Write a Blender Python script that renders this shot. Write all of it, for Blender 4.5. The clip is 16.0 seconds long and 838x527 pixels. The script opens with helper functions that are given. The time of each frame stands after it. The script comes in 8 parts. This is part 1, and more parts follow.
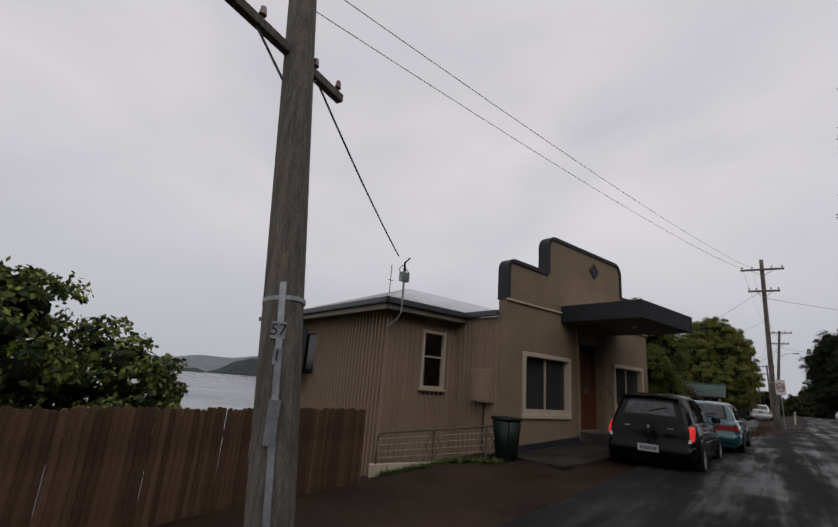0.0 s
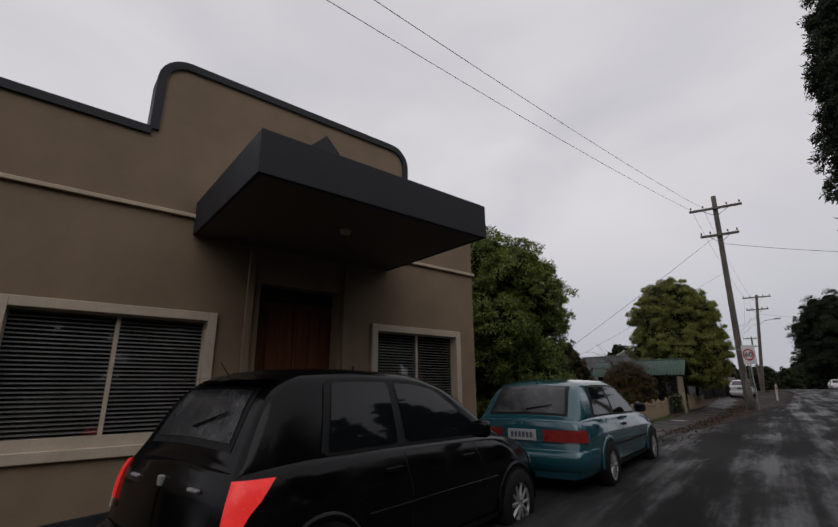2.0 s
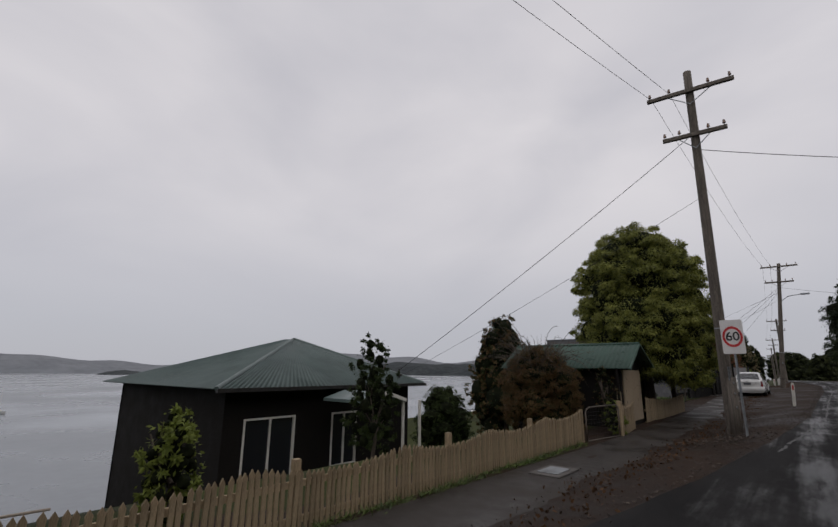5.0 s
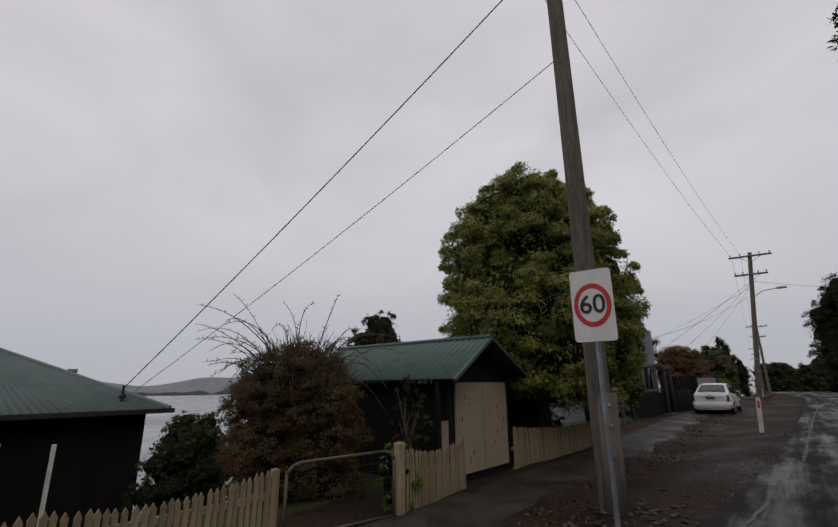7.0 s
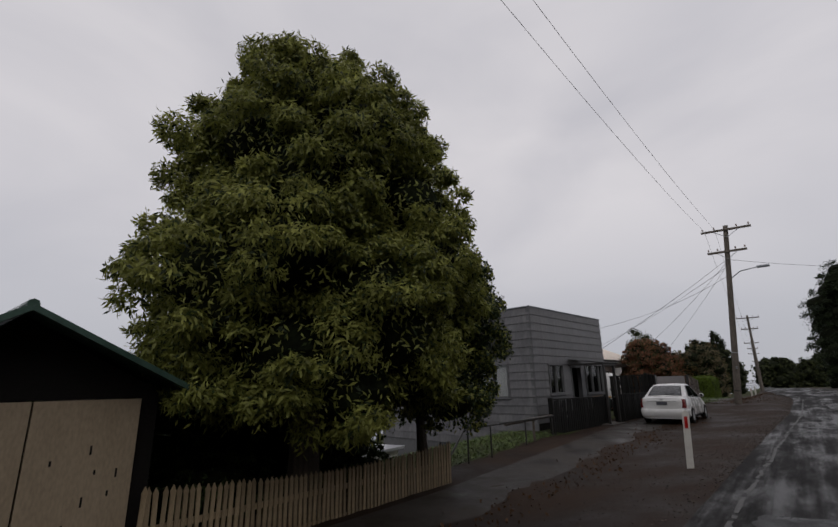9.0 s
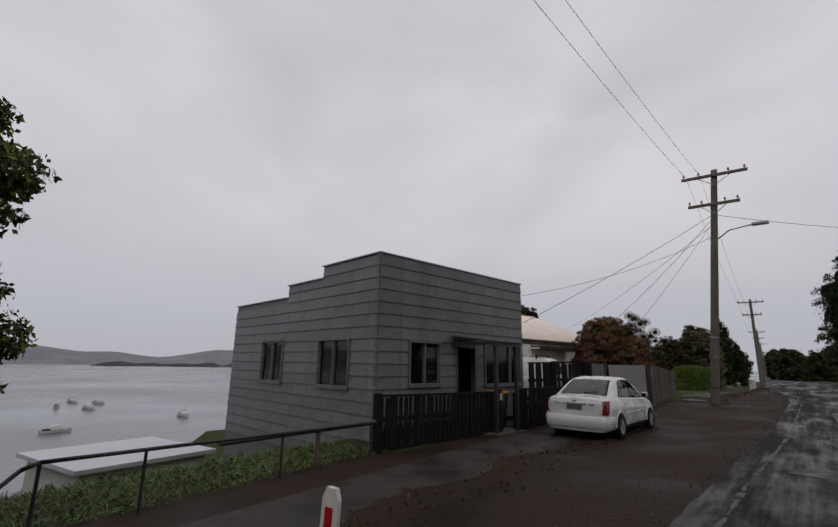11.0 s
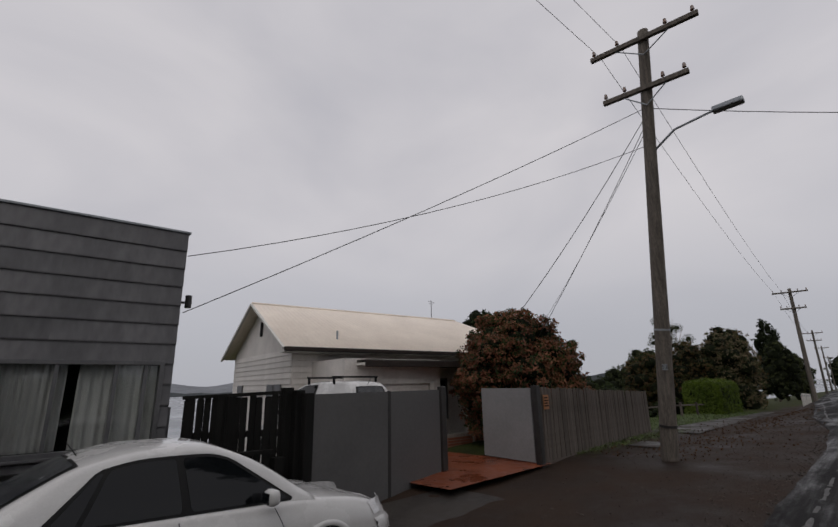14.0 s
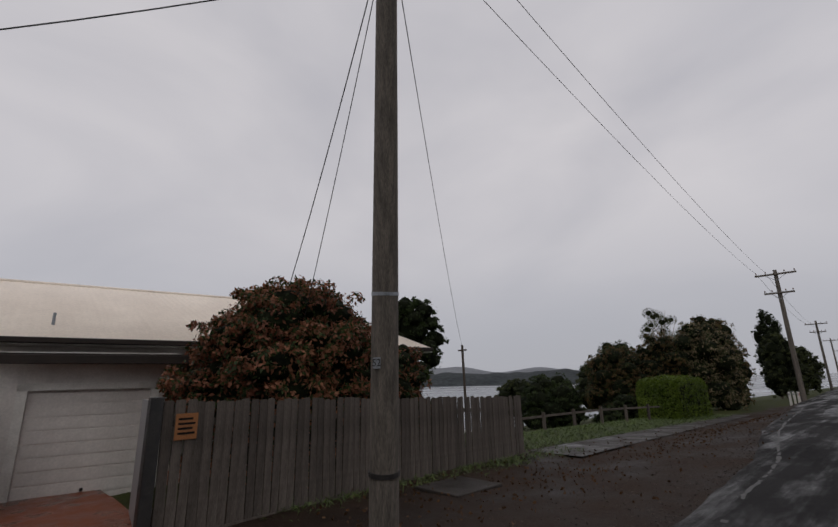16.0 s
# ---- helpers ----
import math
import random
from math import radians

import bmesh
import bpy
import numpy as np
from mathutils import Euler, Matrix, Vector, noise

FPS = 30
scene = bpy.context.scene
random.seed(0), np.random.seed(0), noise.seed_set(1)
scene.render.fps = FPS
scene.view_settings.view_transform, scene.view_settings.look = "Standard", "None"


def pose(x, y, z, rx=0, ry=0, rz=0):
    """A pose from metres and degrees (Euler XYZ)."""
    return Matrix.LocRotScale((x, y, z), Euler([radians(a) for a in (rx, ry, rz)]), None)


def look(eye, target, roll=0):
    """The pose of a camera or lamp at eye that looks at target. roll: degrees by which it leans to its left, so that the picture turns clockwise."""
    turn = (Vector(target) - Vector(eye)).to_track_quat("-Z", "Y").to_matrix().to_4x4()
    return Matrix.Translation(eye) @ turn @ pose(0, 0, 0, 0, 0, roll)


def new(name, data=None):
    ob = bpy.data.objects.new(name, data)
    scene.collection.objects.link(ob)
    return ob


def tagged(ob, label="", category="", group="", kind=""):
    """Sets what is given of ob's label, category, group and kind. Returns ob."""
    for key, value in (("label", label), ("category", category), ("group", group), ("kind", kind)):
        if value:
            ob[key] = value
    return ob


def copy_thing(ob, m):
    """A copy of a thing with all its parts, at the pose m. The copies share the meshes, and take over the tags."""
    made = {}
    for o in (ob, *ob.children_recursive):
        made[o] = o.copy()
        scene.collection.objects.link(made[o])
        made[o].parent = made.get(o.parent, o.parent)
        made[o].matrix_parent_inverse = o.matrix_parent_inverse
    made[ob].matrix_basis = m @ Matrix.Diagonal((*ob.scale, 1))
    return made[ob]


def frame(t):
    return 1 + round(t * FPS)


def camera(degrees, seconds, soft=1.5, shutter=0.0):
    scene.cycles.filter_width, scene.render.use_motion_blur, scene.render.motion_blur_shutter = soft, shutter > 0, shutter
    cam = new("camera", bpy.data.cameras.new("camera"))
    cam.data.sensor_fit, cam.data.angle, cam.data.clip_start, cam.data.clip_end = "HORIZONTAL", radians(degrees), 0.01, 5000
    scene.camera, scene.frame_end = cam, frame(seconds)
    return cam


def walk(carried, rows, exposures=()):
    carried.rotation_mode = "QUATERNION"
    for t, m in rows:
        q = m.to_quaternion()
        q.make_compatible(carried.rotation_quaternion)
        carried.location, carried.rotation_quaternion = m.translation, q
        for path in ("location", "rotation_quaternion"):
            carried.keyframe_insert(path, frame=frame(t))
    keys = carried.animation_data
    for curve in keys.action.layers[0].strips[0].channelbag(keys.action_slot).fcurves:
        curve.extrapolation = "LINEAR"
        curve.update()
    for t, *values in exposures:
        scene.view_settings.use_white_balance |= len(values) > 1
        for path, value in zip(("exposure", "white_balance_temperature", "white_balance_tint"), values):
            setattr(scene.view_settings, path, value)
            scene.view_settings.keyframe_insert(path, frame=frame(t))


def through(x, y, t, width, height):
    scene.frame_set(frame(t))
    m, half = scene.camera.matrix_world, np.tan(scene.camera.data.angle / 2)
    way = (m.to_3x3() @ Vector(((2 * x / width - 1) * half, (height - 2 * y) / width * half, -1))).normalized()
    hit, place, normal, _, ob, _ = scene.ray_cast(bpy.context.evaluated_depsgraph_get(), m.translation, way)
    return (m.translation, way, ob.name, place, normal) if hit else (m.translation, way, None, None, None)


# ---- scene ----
# ------------------------------------------------------------ camera and walk
cam = camera(86.0, 16.0)
PATH = [
    (0.0, (-2.349, 4.512, 0.451), (-8.358, 12.084, 3.010), 4.53),
    (0.5, (-2.038, 7.274, 0.568), (-7.881, 14.960, 3.174), 1.26),
    (1.0, (-1.814, 9.693, 0.606), (-7.541, 17.514, 3.064), 1.53),
    (1.5, (-1.619, 11.752, 0.528), (-7.502, 19.476, 2.922), 2.02),
    (2.0, (-1.393, 13.599, 0.489), (-7.223, 21.274, 3.155), -0.45),
    (2.5, (-1.011, 15.286, 0.532), (-6.810, 22.971, 3.237), -1.54),
    (3.0, (-0.753, 17.139, 0.727), (-6.877, 24.682, 3.093), 0.36),
    (3.5, (-0.708, 18.856, 0.854), (-6.838, 26.392, 3.229), -0.12),
    (4.0, (-0.772, 20.785, 0.945), (-7.088, 28.241, 3.068), 1.43),
    (6.5, (-0.563, 31.490, 0.957), (-6.723, 38.904, 3.623), -1.40),
    (7.0, (-0.386, 33.460, 0.909), (-6.447, 40.967, 3.539), -0.53),
    (7.5, (-0.198, 35.201, 0.876), (-6.428, 42.592, 3.436), 0.54),
    (8.0, (0.052, 37.018, 0.925), (-6.096, 44.431, 3.617), -0.82),
    (8.5, (0.231, 38.679, 0.986), (-5.794, 46.190, 3.685), -0.74),
    (9.0, (0.380, 40.410, 1.050), (-5.712, 47.897, 3.664), -1.19),
    (9.5, (0.523, 42.381, 1.090), (-5.374, 50.053, 3.613), -1.11),
    (10.0, (0.596, 44.357, 1.116), (-5.595, 51.860, 3.434), 0.73),
    (12.5, (1.013, 53.748, 1.285), (-5.594, 60.938, 3.440), 0.13),
    (13.0, (1.175, 55.536, 1.329), (-5.711, 62.436, 3.559), 0.67),
    (13.5, (1.222, 57.472, 1.304), (-5.578, 64.355, 3.830), -0.86),
    (14.0, (1.162, 59.393, 1.362), (-5.698, 66.185, 3.967), -1.13),
    (14.5, (1.121, 61.351, 1.431), (-5.553, 68.284, 4.151), -2.24),
    (15.0, (1.306, 63.215, 1.401), (-5.406, 70.133, 4.063), -1.57),
    (15.5, (1.631, 64.943, 1.376), (-5.251, 71.739, 3.915), -1.64),
    (16.0, (1.938, 66.615, 1.421), (-5.099, 73.258, 3.942), -1.33),
]
walk(cam, [(t, look(eye, target, roll)) for t, eye, target, roll in PATH],
     [(0.0, 0.09), (4.0, 0.10), (6.5, 0.01), (10.0, 0.03), (12.5, 0.0), (14.5, -0.09), (16.0, -0.11)])

# ------------------------------------------------------------ world and sun
world = bpy.data.worlds.new("overcast_sky")
scene.world = world
world.use_nodes = True
wn, wl = world.node_tree.nodes, world.node_tree.links
wn.clear()
w_out = wn.new("ShaderNodeOutputWorld")
w_bg = wn.new("ShaderNodeBackground")
w_co = wn.new("ShaderNodeTexCoord")
w_sky = wn.new("ShaderNodeTexSky")
w_sky.sky_type = "NISHITA"
w_sky.sun_disc = False
w_sky.sun_elevation = radians(48)
w_sky.sun_rotation = radians(70)
w_gain = wn.new("ShaderNodeVectorMath")
w_gain.operation = "SCALE"
w_gain.inputs["Scale"].default_value = 0.06
wl.new(w_sky.outputs[0], w_gain.inputs[0])
w_map = wn.new("ShaderNodeMapping")
w_map.inputs["Scale"].default_value = (1.1, 1.1, 2.3)
wl.new(w_co.outputs["Generated"], w_map.inputs[0])
w_n1 = wn.new("ShaderNodeTexNoise")
w_n1.inputs["Scale"].default_value = 1.7
w_n1.inputs["Detail"].default_value = 5
w_n1.inputs["Roughness"].default_value = 0.45
w_n1.inputs["Distortion"].default_value = 0.4
wl.new(w_map.outputs[0], w_n1.inputs["Vector"])
w_rmp = wn.new("ShaderNodeValToRGB")
w_rmp.color_ramp.elements[0].position, w_rmp.color_ramp.elements[0].color = 0.32, (0.52, 0.51, 0.548, 1)
w_rmp.color_ramp.elements[1].position, w_rmp.color_ramp.elements[1].color = 0.66, (0.675, 0.65, 0.672, 1)
wl.new(w_n1.outputs["Fac"], w_rmp.inputs[0])
w_sep = wn.new("ShaderNodeSeparateXYZ")
wl.new(w_co.outputs["Generated"], w_sep.inputs[0])
w_hor = wn.new("ShaderNodeMapRange")
w_hor.interpolation_type = "SMOOTHSTEP"
w_hor.inputs["From Min"].default_value = -0.02
w_hor.inputs["From Max"].default_value = 0.42
w_hor.inputs["To Min"].default_value = 0.0
w_hor.inputs["To Max"].default_value = 1.0
wl.new(w_sep.outputs["Z"], w_hor.inputs["Value"])
w_low = wn.new("ShaderNodeMix")
w_low.data_type = "RGBA"
w_low.inputs["A"].default_value = (0.425, 0.43, 0.475, 1)
wl.new(w_hor.outputs[0], w_low.inputs["Factor"])
wl.new(w_rmp.outputs[0], w_low.inputs["B"])
w_mix = wn.new("ShaderNodeMix")
w_mix.data_type = "RGBA"
w_mix.inputs["Factor"].default_value = 0.07
wl.new(w_low.outputs["Result"], w_mix.inputs["A"])
wl.new(w_gain.outputs[0], w_mix.inputs["B"])
wl.new(w_mix.outputs["Result"], w_bg.inputs["Color"])
w_bg.inputs["Strength"].default_value = 1.055
wl.new(w_bg.outputs[0], w_out.inputs[0])

sun_data = bpy.data.lights.new("sun", "SUN")
sun_data.energy, sun_data.angle, sun_data.color = 0.5, radians(50), (1.0, 0.97, 0.93)
sun_lamp = new("sun", sun_data)
sun_lamp.matrix_world = look((30, -10, 40), (0, 20, 0))

# ------------------------------------------------------------ materials
MATS = {}


def surf(key, c1, c2, rough=0.7, scale=6.0, bump=0.0, stretch=(1, 1, 1), metal=0.0, fine=60.0, spread=0.25,
         coat=0.0, wet=0.0, island=0.0, spec=0.5, through=0.0):
    """A two-scale surface: a broad drift between two colours, a fine grain, a bump, and a tint for each piece."""
    if key in MATS:
        return MATS[key]
    m = bpy.data.materials.new(key)
    MATS[key] = m
    m.use_nodes = True
    n, l = m.node_tree.nodes, m.node_tree.links
    b = n["Principled BSDF"]
    co = n.new("ShaderNodeTexCoord")
    mp = n.new("ShaderNodeMapping")
    mp.inputs["Scale"].default_value = stretch
    l.new(co.outputs["Object"], mp.inputs[0])
    big = n.new("ShaderNodeTexNoise")
    big.inputs["Scale"].default_value = scale
    big.inputs["Detail"].default_value = 6
    big.inputs["Roughness"].default_value = 0.6
    l.new(mp.outputs[0], big.inputs["Vector"])
    small = n.new("ShaderNodeTexNoise")
    small.inputs["Scale"].default_value = fine
    small.inputs["Detail"].default_value = 3
    l.new(mp.outputs[0], small.inputs["Vector"])
    rmp = n.new("ShaderNodeValToRGB")
    rmp.color_ramp.elements[0].position, rmp.color_ramp.elements[1].position = 0.36, 0.64
    rmp.color_ramp.elements[0].color, rmp.color_ramp.elements[1].color = (*c1, 1), (*c2, 1)
    l.new(big.outputs["Fac"], rmp.inputs[0])
    hsv = n.new("ShaderNodeHueSaturation")
    val = n.new("ShaderNodeMapRange")
    val.inputs["From Min"].default_value, val.inputs["From Max"].default_value = 0.3, 0.7
    val.inputs["To Min"].default_value, val.inputs["To Max"].default_value = 1 - spread, 1 + spread
    l.new(small.outputs["Fac"], val.inputs["Value"])
    last = val.outputs[0]
    if island:
        if island > 0:
            oi = n.new("ShaderNodeObjectInfo")
            rnd = oi.outputs["Random"]
        else:
            geo = n.new("ShaderNodeNewGeometry")
            rnd = geo.outputs["Random Per Island"]
        r2 = n.new("ShaderNodeMapRange")
        r2.inputs["To Min"].default_value, r2.inputs["To Max"].default_value = 1 - abs(island), 1 + abs(island)
        l.new(rnd, r2.inputs["Value"])
        mul = n.new("ShaderNodeMath")
        mul.operation = "MULTIPLY"
        l.new(last, mul.inputs[0])
        l.new(r2.outputs[0], mul.inputs[1])
        last = mul.outputs[0]
    l.new(last, hsv.inputs["Value"])
    l.new(rmp.outputs[0], hsv.inputs["Color"])
    l.new(hsv.outputs[0], b.inputs["Base Color"])
    rg = n.new("ShaderNodeMapRange")
    rg.inputs["From Min"].default_value, rg.inputs["From Max"].default_value = 0.35, 0.65
    rg.inputs["To Min"].default_value, rg.inputs["To Max"].default_value = max(0.03, rough - 0.12 - wet), min(1, rough + 0.1)
    l.new(big.outputs["Fac"], rg.inputs["Value"])
    l.new(rg.outputs[0], b.inputs["Roughness"])
    b.inputs["Metallic"].default_value = metal
    b.inputs["Coat Weight"].default_value = coat
    b.inputs["Coat Roughness"].default_value = 0.08
    b.inputs["Specular IOR Level"].default_value = spec
    if through:
        b.inputs["Subsurface Weight"].default_value = 0.0
        b.inputs["Transmission Weight"].default_value = through
    if bump:
        bp = n.new("ShaderNodeBump")
        bp.inputs["Strength"].default_value = bump
        bp.inputs["Distance"].default_value = 0.01
        l.new(small.outputs["Fac"], bp.inputs["Height"])
        l.new(bp.outputs[0], b.inputs["Normal"])
    return m


def plain_glass(key, tint=(0.02, 0.022, 0.025), rough=0.04, alpha=1.0):
    m = bpy.data.materials.new(key)
    m.use_nodes = True
    b = m.node_tree.nodes["Principled BSDF"]
    b.inputs["Base Color"].default_value = (*tint, 1)
    b.inputs["Roughness"].default_value = rough
    b.inputs["IOR"].default_value = 1.5
    b.inputs["Alpha"].default_value = alpha
    return m


RENDER_TAN = surf("tan_render", (0.20, 0.147, 0.10), (0.25, 0.186, 0.128), 0.9, 1.2, 0.25, fine=90, spread=0.08, spec=0.2)
TAN_TRIM = surf("pale_trim_paint", (0.42, 0.35, 0.27), (0.50, 0.42, 0.33), 0.6, 3, 0.05, fine=40, spread=0.06)
LEDGE = surf("ledge_paint", (0.42, 0.34, 0.24), (0.5, 0.41, 0.3), 0.7, 3, 0.05, fine=40, spread=0.06)
CHARCOAL = surf("charcoal_paint", (0.018, 0.0195, 0.024), (0.030, 0.032, 0.038), 0.65, 2.0, 0.1, fine=60, spread=0.12, spec=0.3)
SOFFIT = surf("brown_soffit", (0.10, 0.075, 0.055), (0.13, 0.10, 0.075), 0.75, 2.0, 0.05, fine=50, spread=0.08)
BATTEN = surf("beige_board", (0.225, 0.162, 0.116), (0.30, 0.22, 0.162), 0.8, 1.6, 0.2, (1, 1, 0.25), fine=50, spread=0.14, spec=0.25)
GUTTER = surf("dark_gutter", (0.045, 0.05, 0.055), (0.07, 0.075, 0.08), 0.45, 4, 0.0, fine=50, spread=0.1)
FASCIA = surf("olive_fascia", (0.17, 0.15, 0.115), (0.21, 0.185, 0.14), 0.6, 3, 0.0, fine=40, spread=0.08)
ZINC = surf("zinc_roof", (0.50, 0.51, 0.54), (0.60, 0.61, 0.64), 0.4, 2, 0.0, metal=0.3, fine=30, spread=0.08)
GLASS = plain_glass("window_glass", (0.015, 0.016, 0.02), 0.03)
CARGLASS = plain_glass("car_glass", (0.006, 0.007, 0.008), 0.04)
CARGLASS.node_tree.nodes["Principled BSDF"].inputs["Specular IOR Level"].default_value = 0.28
REARGLASS = surf("wet_rear_glass", (0.020, 0.022, 0.025), (0.055, 0.058, 0.062), 0.18, 5, 0.15, fine=60, spread=0.4)
CURTAIN = surf("lace_curtain", (0.66, 0.64, 0.62), (0.80, 0.78, 0.76), 0.9, 5, 0.2, (6, 6, 0.6), fine=60, spread=0.2)
BLIND = surf("grey_blind_slat", (0.20, 0.19, 0.19), (0.27, 0.26, 0.262), 0.5, 4, 0.0, fine=40, spread=0.08)
# Near-black colour for backing sheets; behind glass it paints an unlit room.
DARK_BACKING = surf("dark_backing", (0.012, 0.011, 0.011), (0.02, 0.018, 0.017), 0.9, 3, 0.0)
DOORWOOD = surf("red_stained_door", (0.085, 0.027, 0.010), (0.135, 0.045, 0.016), 0.55, 3, 0.15, (6, 6, 0.6), fine=30, spread=0.2, spec=0.3)
PALING_BROWN = surf("brown_paling", (0.070, 0.040, 0.025), (0.14, 0.084, 0.054), 0.8, 3, 0.35, (5, 5, 0.5), fine=30, spread=0.25, island=0.35, spec=0.2)
PALING_GREY = surf("weathered_paling", (0.070, 0.058, 0.050), (0.125, 0.105, 0.090), 0.85, 3, 0.35, (5, 5, 0.5), fine=30, spread=0.3, island=0.25, spec=0.2)
PALING_BLACK = surf("black_oiled_fence", (0.004, 0.004, 0.0036), (0.010, 0.0095, 0.0085), 0.7, 3, 0.3, (5, 5, 0.5), fine=30, spread=0.25, island=0.3, spec=0.2)
PICKET = surf("cream_picket_paint", (0.22, 0.165, 0.10), (0.34, 0.26, 0.165), 0.75, 3, 0.2, (4, 4, 0.6), fine=30, spread=0.2, island=0.18, spec=0.3)
CREAM_DOOR = surf("cream_door_paint", (0.30, 0.235, 0.16), (0.36, 0.285, 0.20), 0.75, 1.5, 0.15, (1, 1, 0.4), fine=40, spread=0.12, spec=0.3)
POLEWOOD = surf("grey_pole_wood", (0.085, 0.074, 0.063), (0.165, 0.142, 0.12), 0.85, 3, 0.5, (6, 6, 0.25), fine=24, spread=0.3, spec=0.25)
GALV = surf("galvanised_steel", (0.22, 0.235, 0.25), (0.33, 0.35, 0.37), 0.45, 5, 0.05, metal=0.6, fine=50, spread=0.15)
PIPE = surf("dull_pipe_paint", (0.060, 0.048, 0.038), (0.105, 0.084, 0.066), 0.6, 6, 0.1, fine=40, spread=0.2)
PIPE_PALE = surf("pale_rail_paint", (0.26, 0.215, 0.17), (0.34, 0.285, 0.23), 0.6, 6, 0.1, fine=40, spread=0.15)
DARKIRON = surf("dark_iron", (0.015, 0.014, 0.014), (0.03, 0.027, 0.025), 0.5, 8, 0.1, fine=60, spread=0.2)
GREENTIN = surf("green_corrugated", (0.030, 0.062, 0.048), (0.045, 0.088, 0.068), 0.45, 1.5, 0.0, fine=30, spread=0.15, wet=0.1, spec=0.4)
PALEGREENTIN = surf("faded_green_corrugated", (0.075, 0.105, 0.10), (0.115, 0.15, 0.145), 0.5, 1.2, 0.0, fine=30, spread=0.12, wet=0.1, spec=0.35)
REDSTAIN = surf("red_stained_boards", (0.020, 0.009, 0.006), (0.036, 0.016, 0.011), 0.8, 2, 0.3, (5, 5, 0.5), fine=30, spread=0.25, spec=0.2)
DARKWALL = surf("dark_brown_wall", (0.006, 0.005, 0.0045), (0.012, 0.010, 0.009), 0.85, 2, 0.2, fine=30, spread=0.2, spec=0.2)
WHITETRIM = surf("white_trim_paint", (0.55, 0.53, 0.49), (0.66, 0.64, 0.60), 0.55, 4, 0.05, fine=40, spread=0.08)
GREYBOARD = surf("grey_weatherboard", (0.078, 0.077, 0.081), (0.135, 0.132, 0.136), 0.45, 1.6, 0.1, (1, 1, 0.35), fine=10, spread=0.16, island=0.12, spec=0.5)
GREYFRAME = surf("grey_window_frame", (0.085, 0.085, 0.088), (0.12, 0.12, 0.124), 0.5, 4, 0.0, fine=40, spread=0.08)
CREAMROOF = surf("cream_roof", (0.80, 0.70, 0.60), (0.90, 0.80, 0.69), 0.45, 0.8, 0.0, fine=20, spread=0.06)
WHITEBOARD = surf("white_weatherboard", (0.56, 0.525, 0.49), (0.68, 0.64, 0.60), 0.6, 1.5, 0.1, fine=30, spread=0.08, island=0.07)
CANOPY = surf("brown_canopy", (0.018, 0.013, 0.011), (0.030, 0.022, 0.018), 0.6, 3, 0.0, fine=40, spread=0.1, spec=0.25)
BRICK = surf("red_brick", (0.22, 0.075, 0.042), (0.33, 0.125, 0.07), 0.85, 5, 0.3, fine=60, spread=0.2, island=0.2)
MORTAR = surf("mortar", (0.26, 0.22, 0.19), (0.33, 0.28, 0.24), 0.9, 6, 0.2)
GATEPANEL = surf("grey_sheet", (0.082, 0.080, 0.079), (0.108, 0.105, 0.104), 0.5, 0.8, 0.0, fine=20, spread=0.06, wet=0.05, spec=0.3)
REDPAVE = surf("terracotta_paving", (0.13, 0.034, 0.015), (0.21, 0.060, 0.027), 0.45, 2, 0.2, fine=40, spread=0.2, wet=0.15, spec=0.3)
ASPHALT = surf("wet_asphalt", (0.013, 0.0125, 0.0125), (0.028, 0.027, 0.027), 0.80, 1.0, 0.9, (1, 0.3, 1), fine=160, spread=0.40, wet=0.22, spec=0.07)


def wet_film(m, dry, wet, dry_gloss, wet_gloss):
    """A water film that lies in long ragged streaks along the road and thins out between them."""
    n, l = m.node_tree.nodes, m.node_tree.links
    co, b = n.new("ShaderNodeTexCoord"), n["Principled BSDF"]
    fac = None
    for stretch, scale, detail in (((1.0, 0.035, 1), 1.5, 5), ((1.0, 0.30, 1), 1.3, 8)):
        mp, nz = n.new("ShaderNodeMapping"), n.new("ShaderNodeTexNoise")
        mp.inputs["Scale"].default_value = stretch
        nz.inputs["Scale"].default_value, nz.inputs["Detail"].default_value, nz.inputs["Roughness"].default_value = scale, detail, 0.68
        l.new(co.outputs["Object"], mp.inputs[0])
        l.new(mp.outputs[0], nz.inputs["Vector"])
        if fac is None:
            fac = nz.outputs["Fac"]
        else:
            add = n.new("ShaderNodeMath")
            add.operation = "ADD"
            l.new(fac, add.inputs[0])
            l.new(nz.outputs["Fac"], add.inputs[1])
            fac = add.outputs[0]
    for name, a, z in (("Roughness", dry, wet), ("Specular IOR Level", dry_gloss, wet_gloss)):
        rg = n.new("ShaderNodeMapRange")
        rg.interpolation_type = "SMOOTHSTEP"
        rg.inputs["From Min"].default_value, rg.inputs["From Max"].default_value = 0.90, 1.20
        rg.inputs["To Min"].default_value, rg.inputs["To Max"].default_value = a, z
        l.new(fac, rg.inputs["Value"])
        l.new(rg.outputs[0], b.inputs[name])


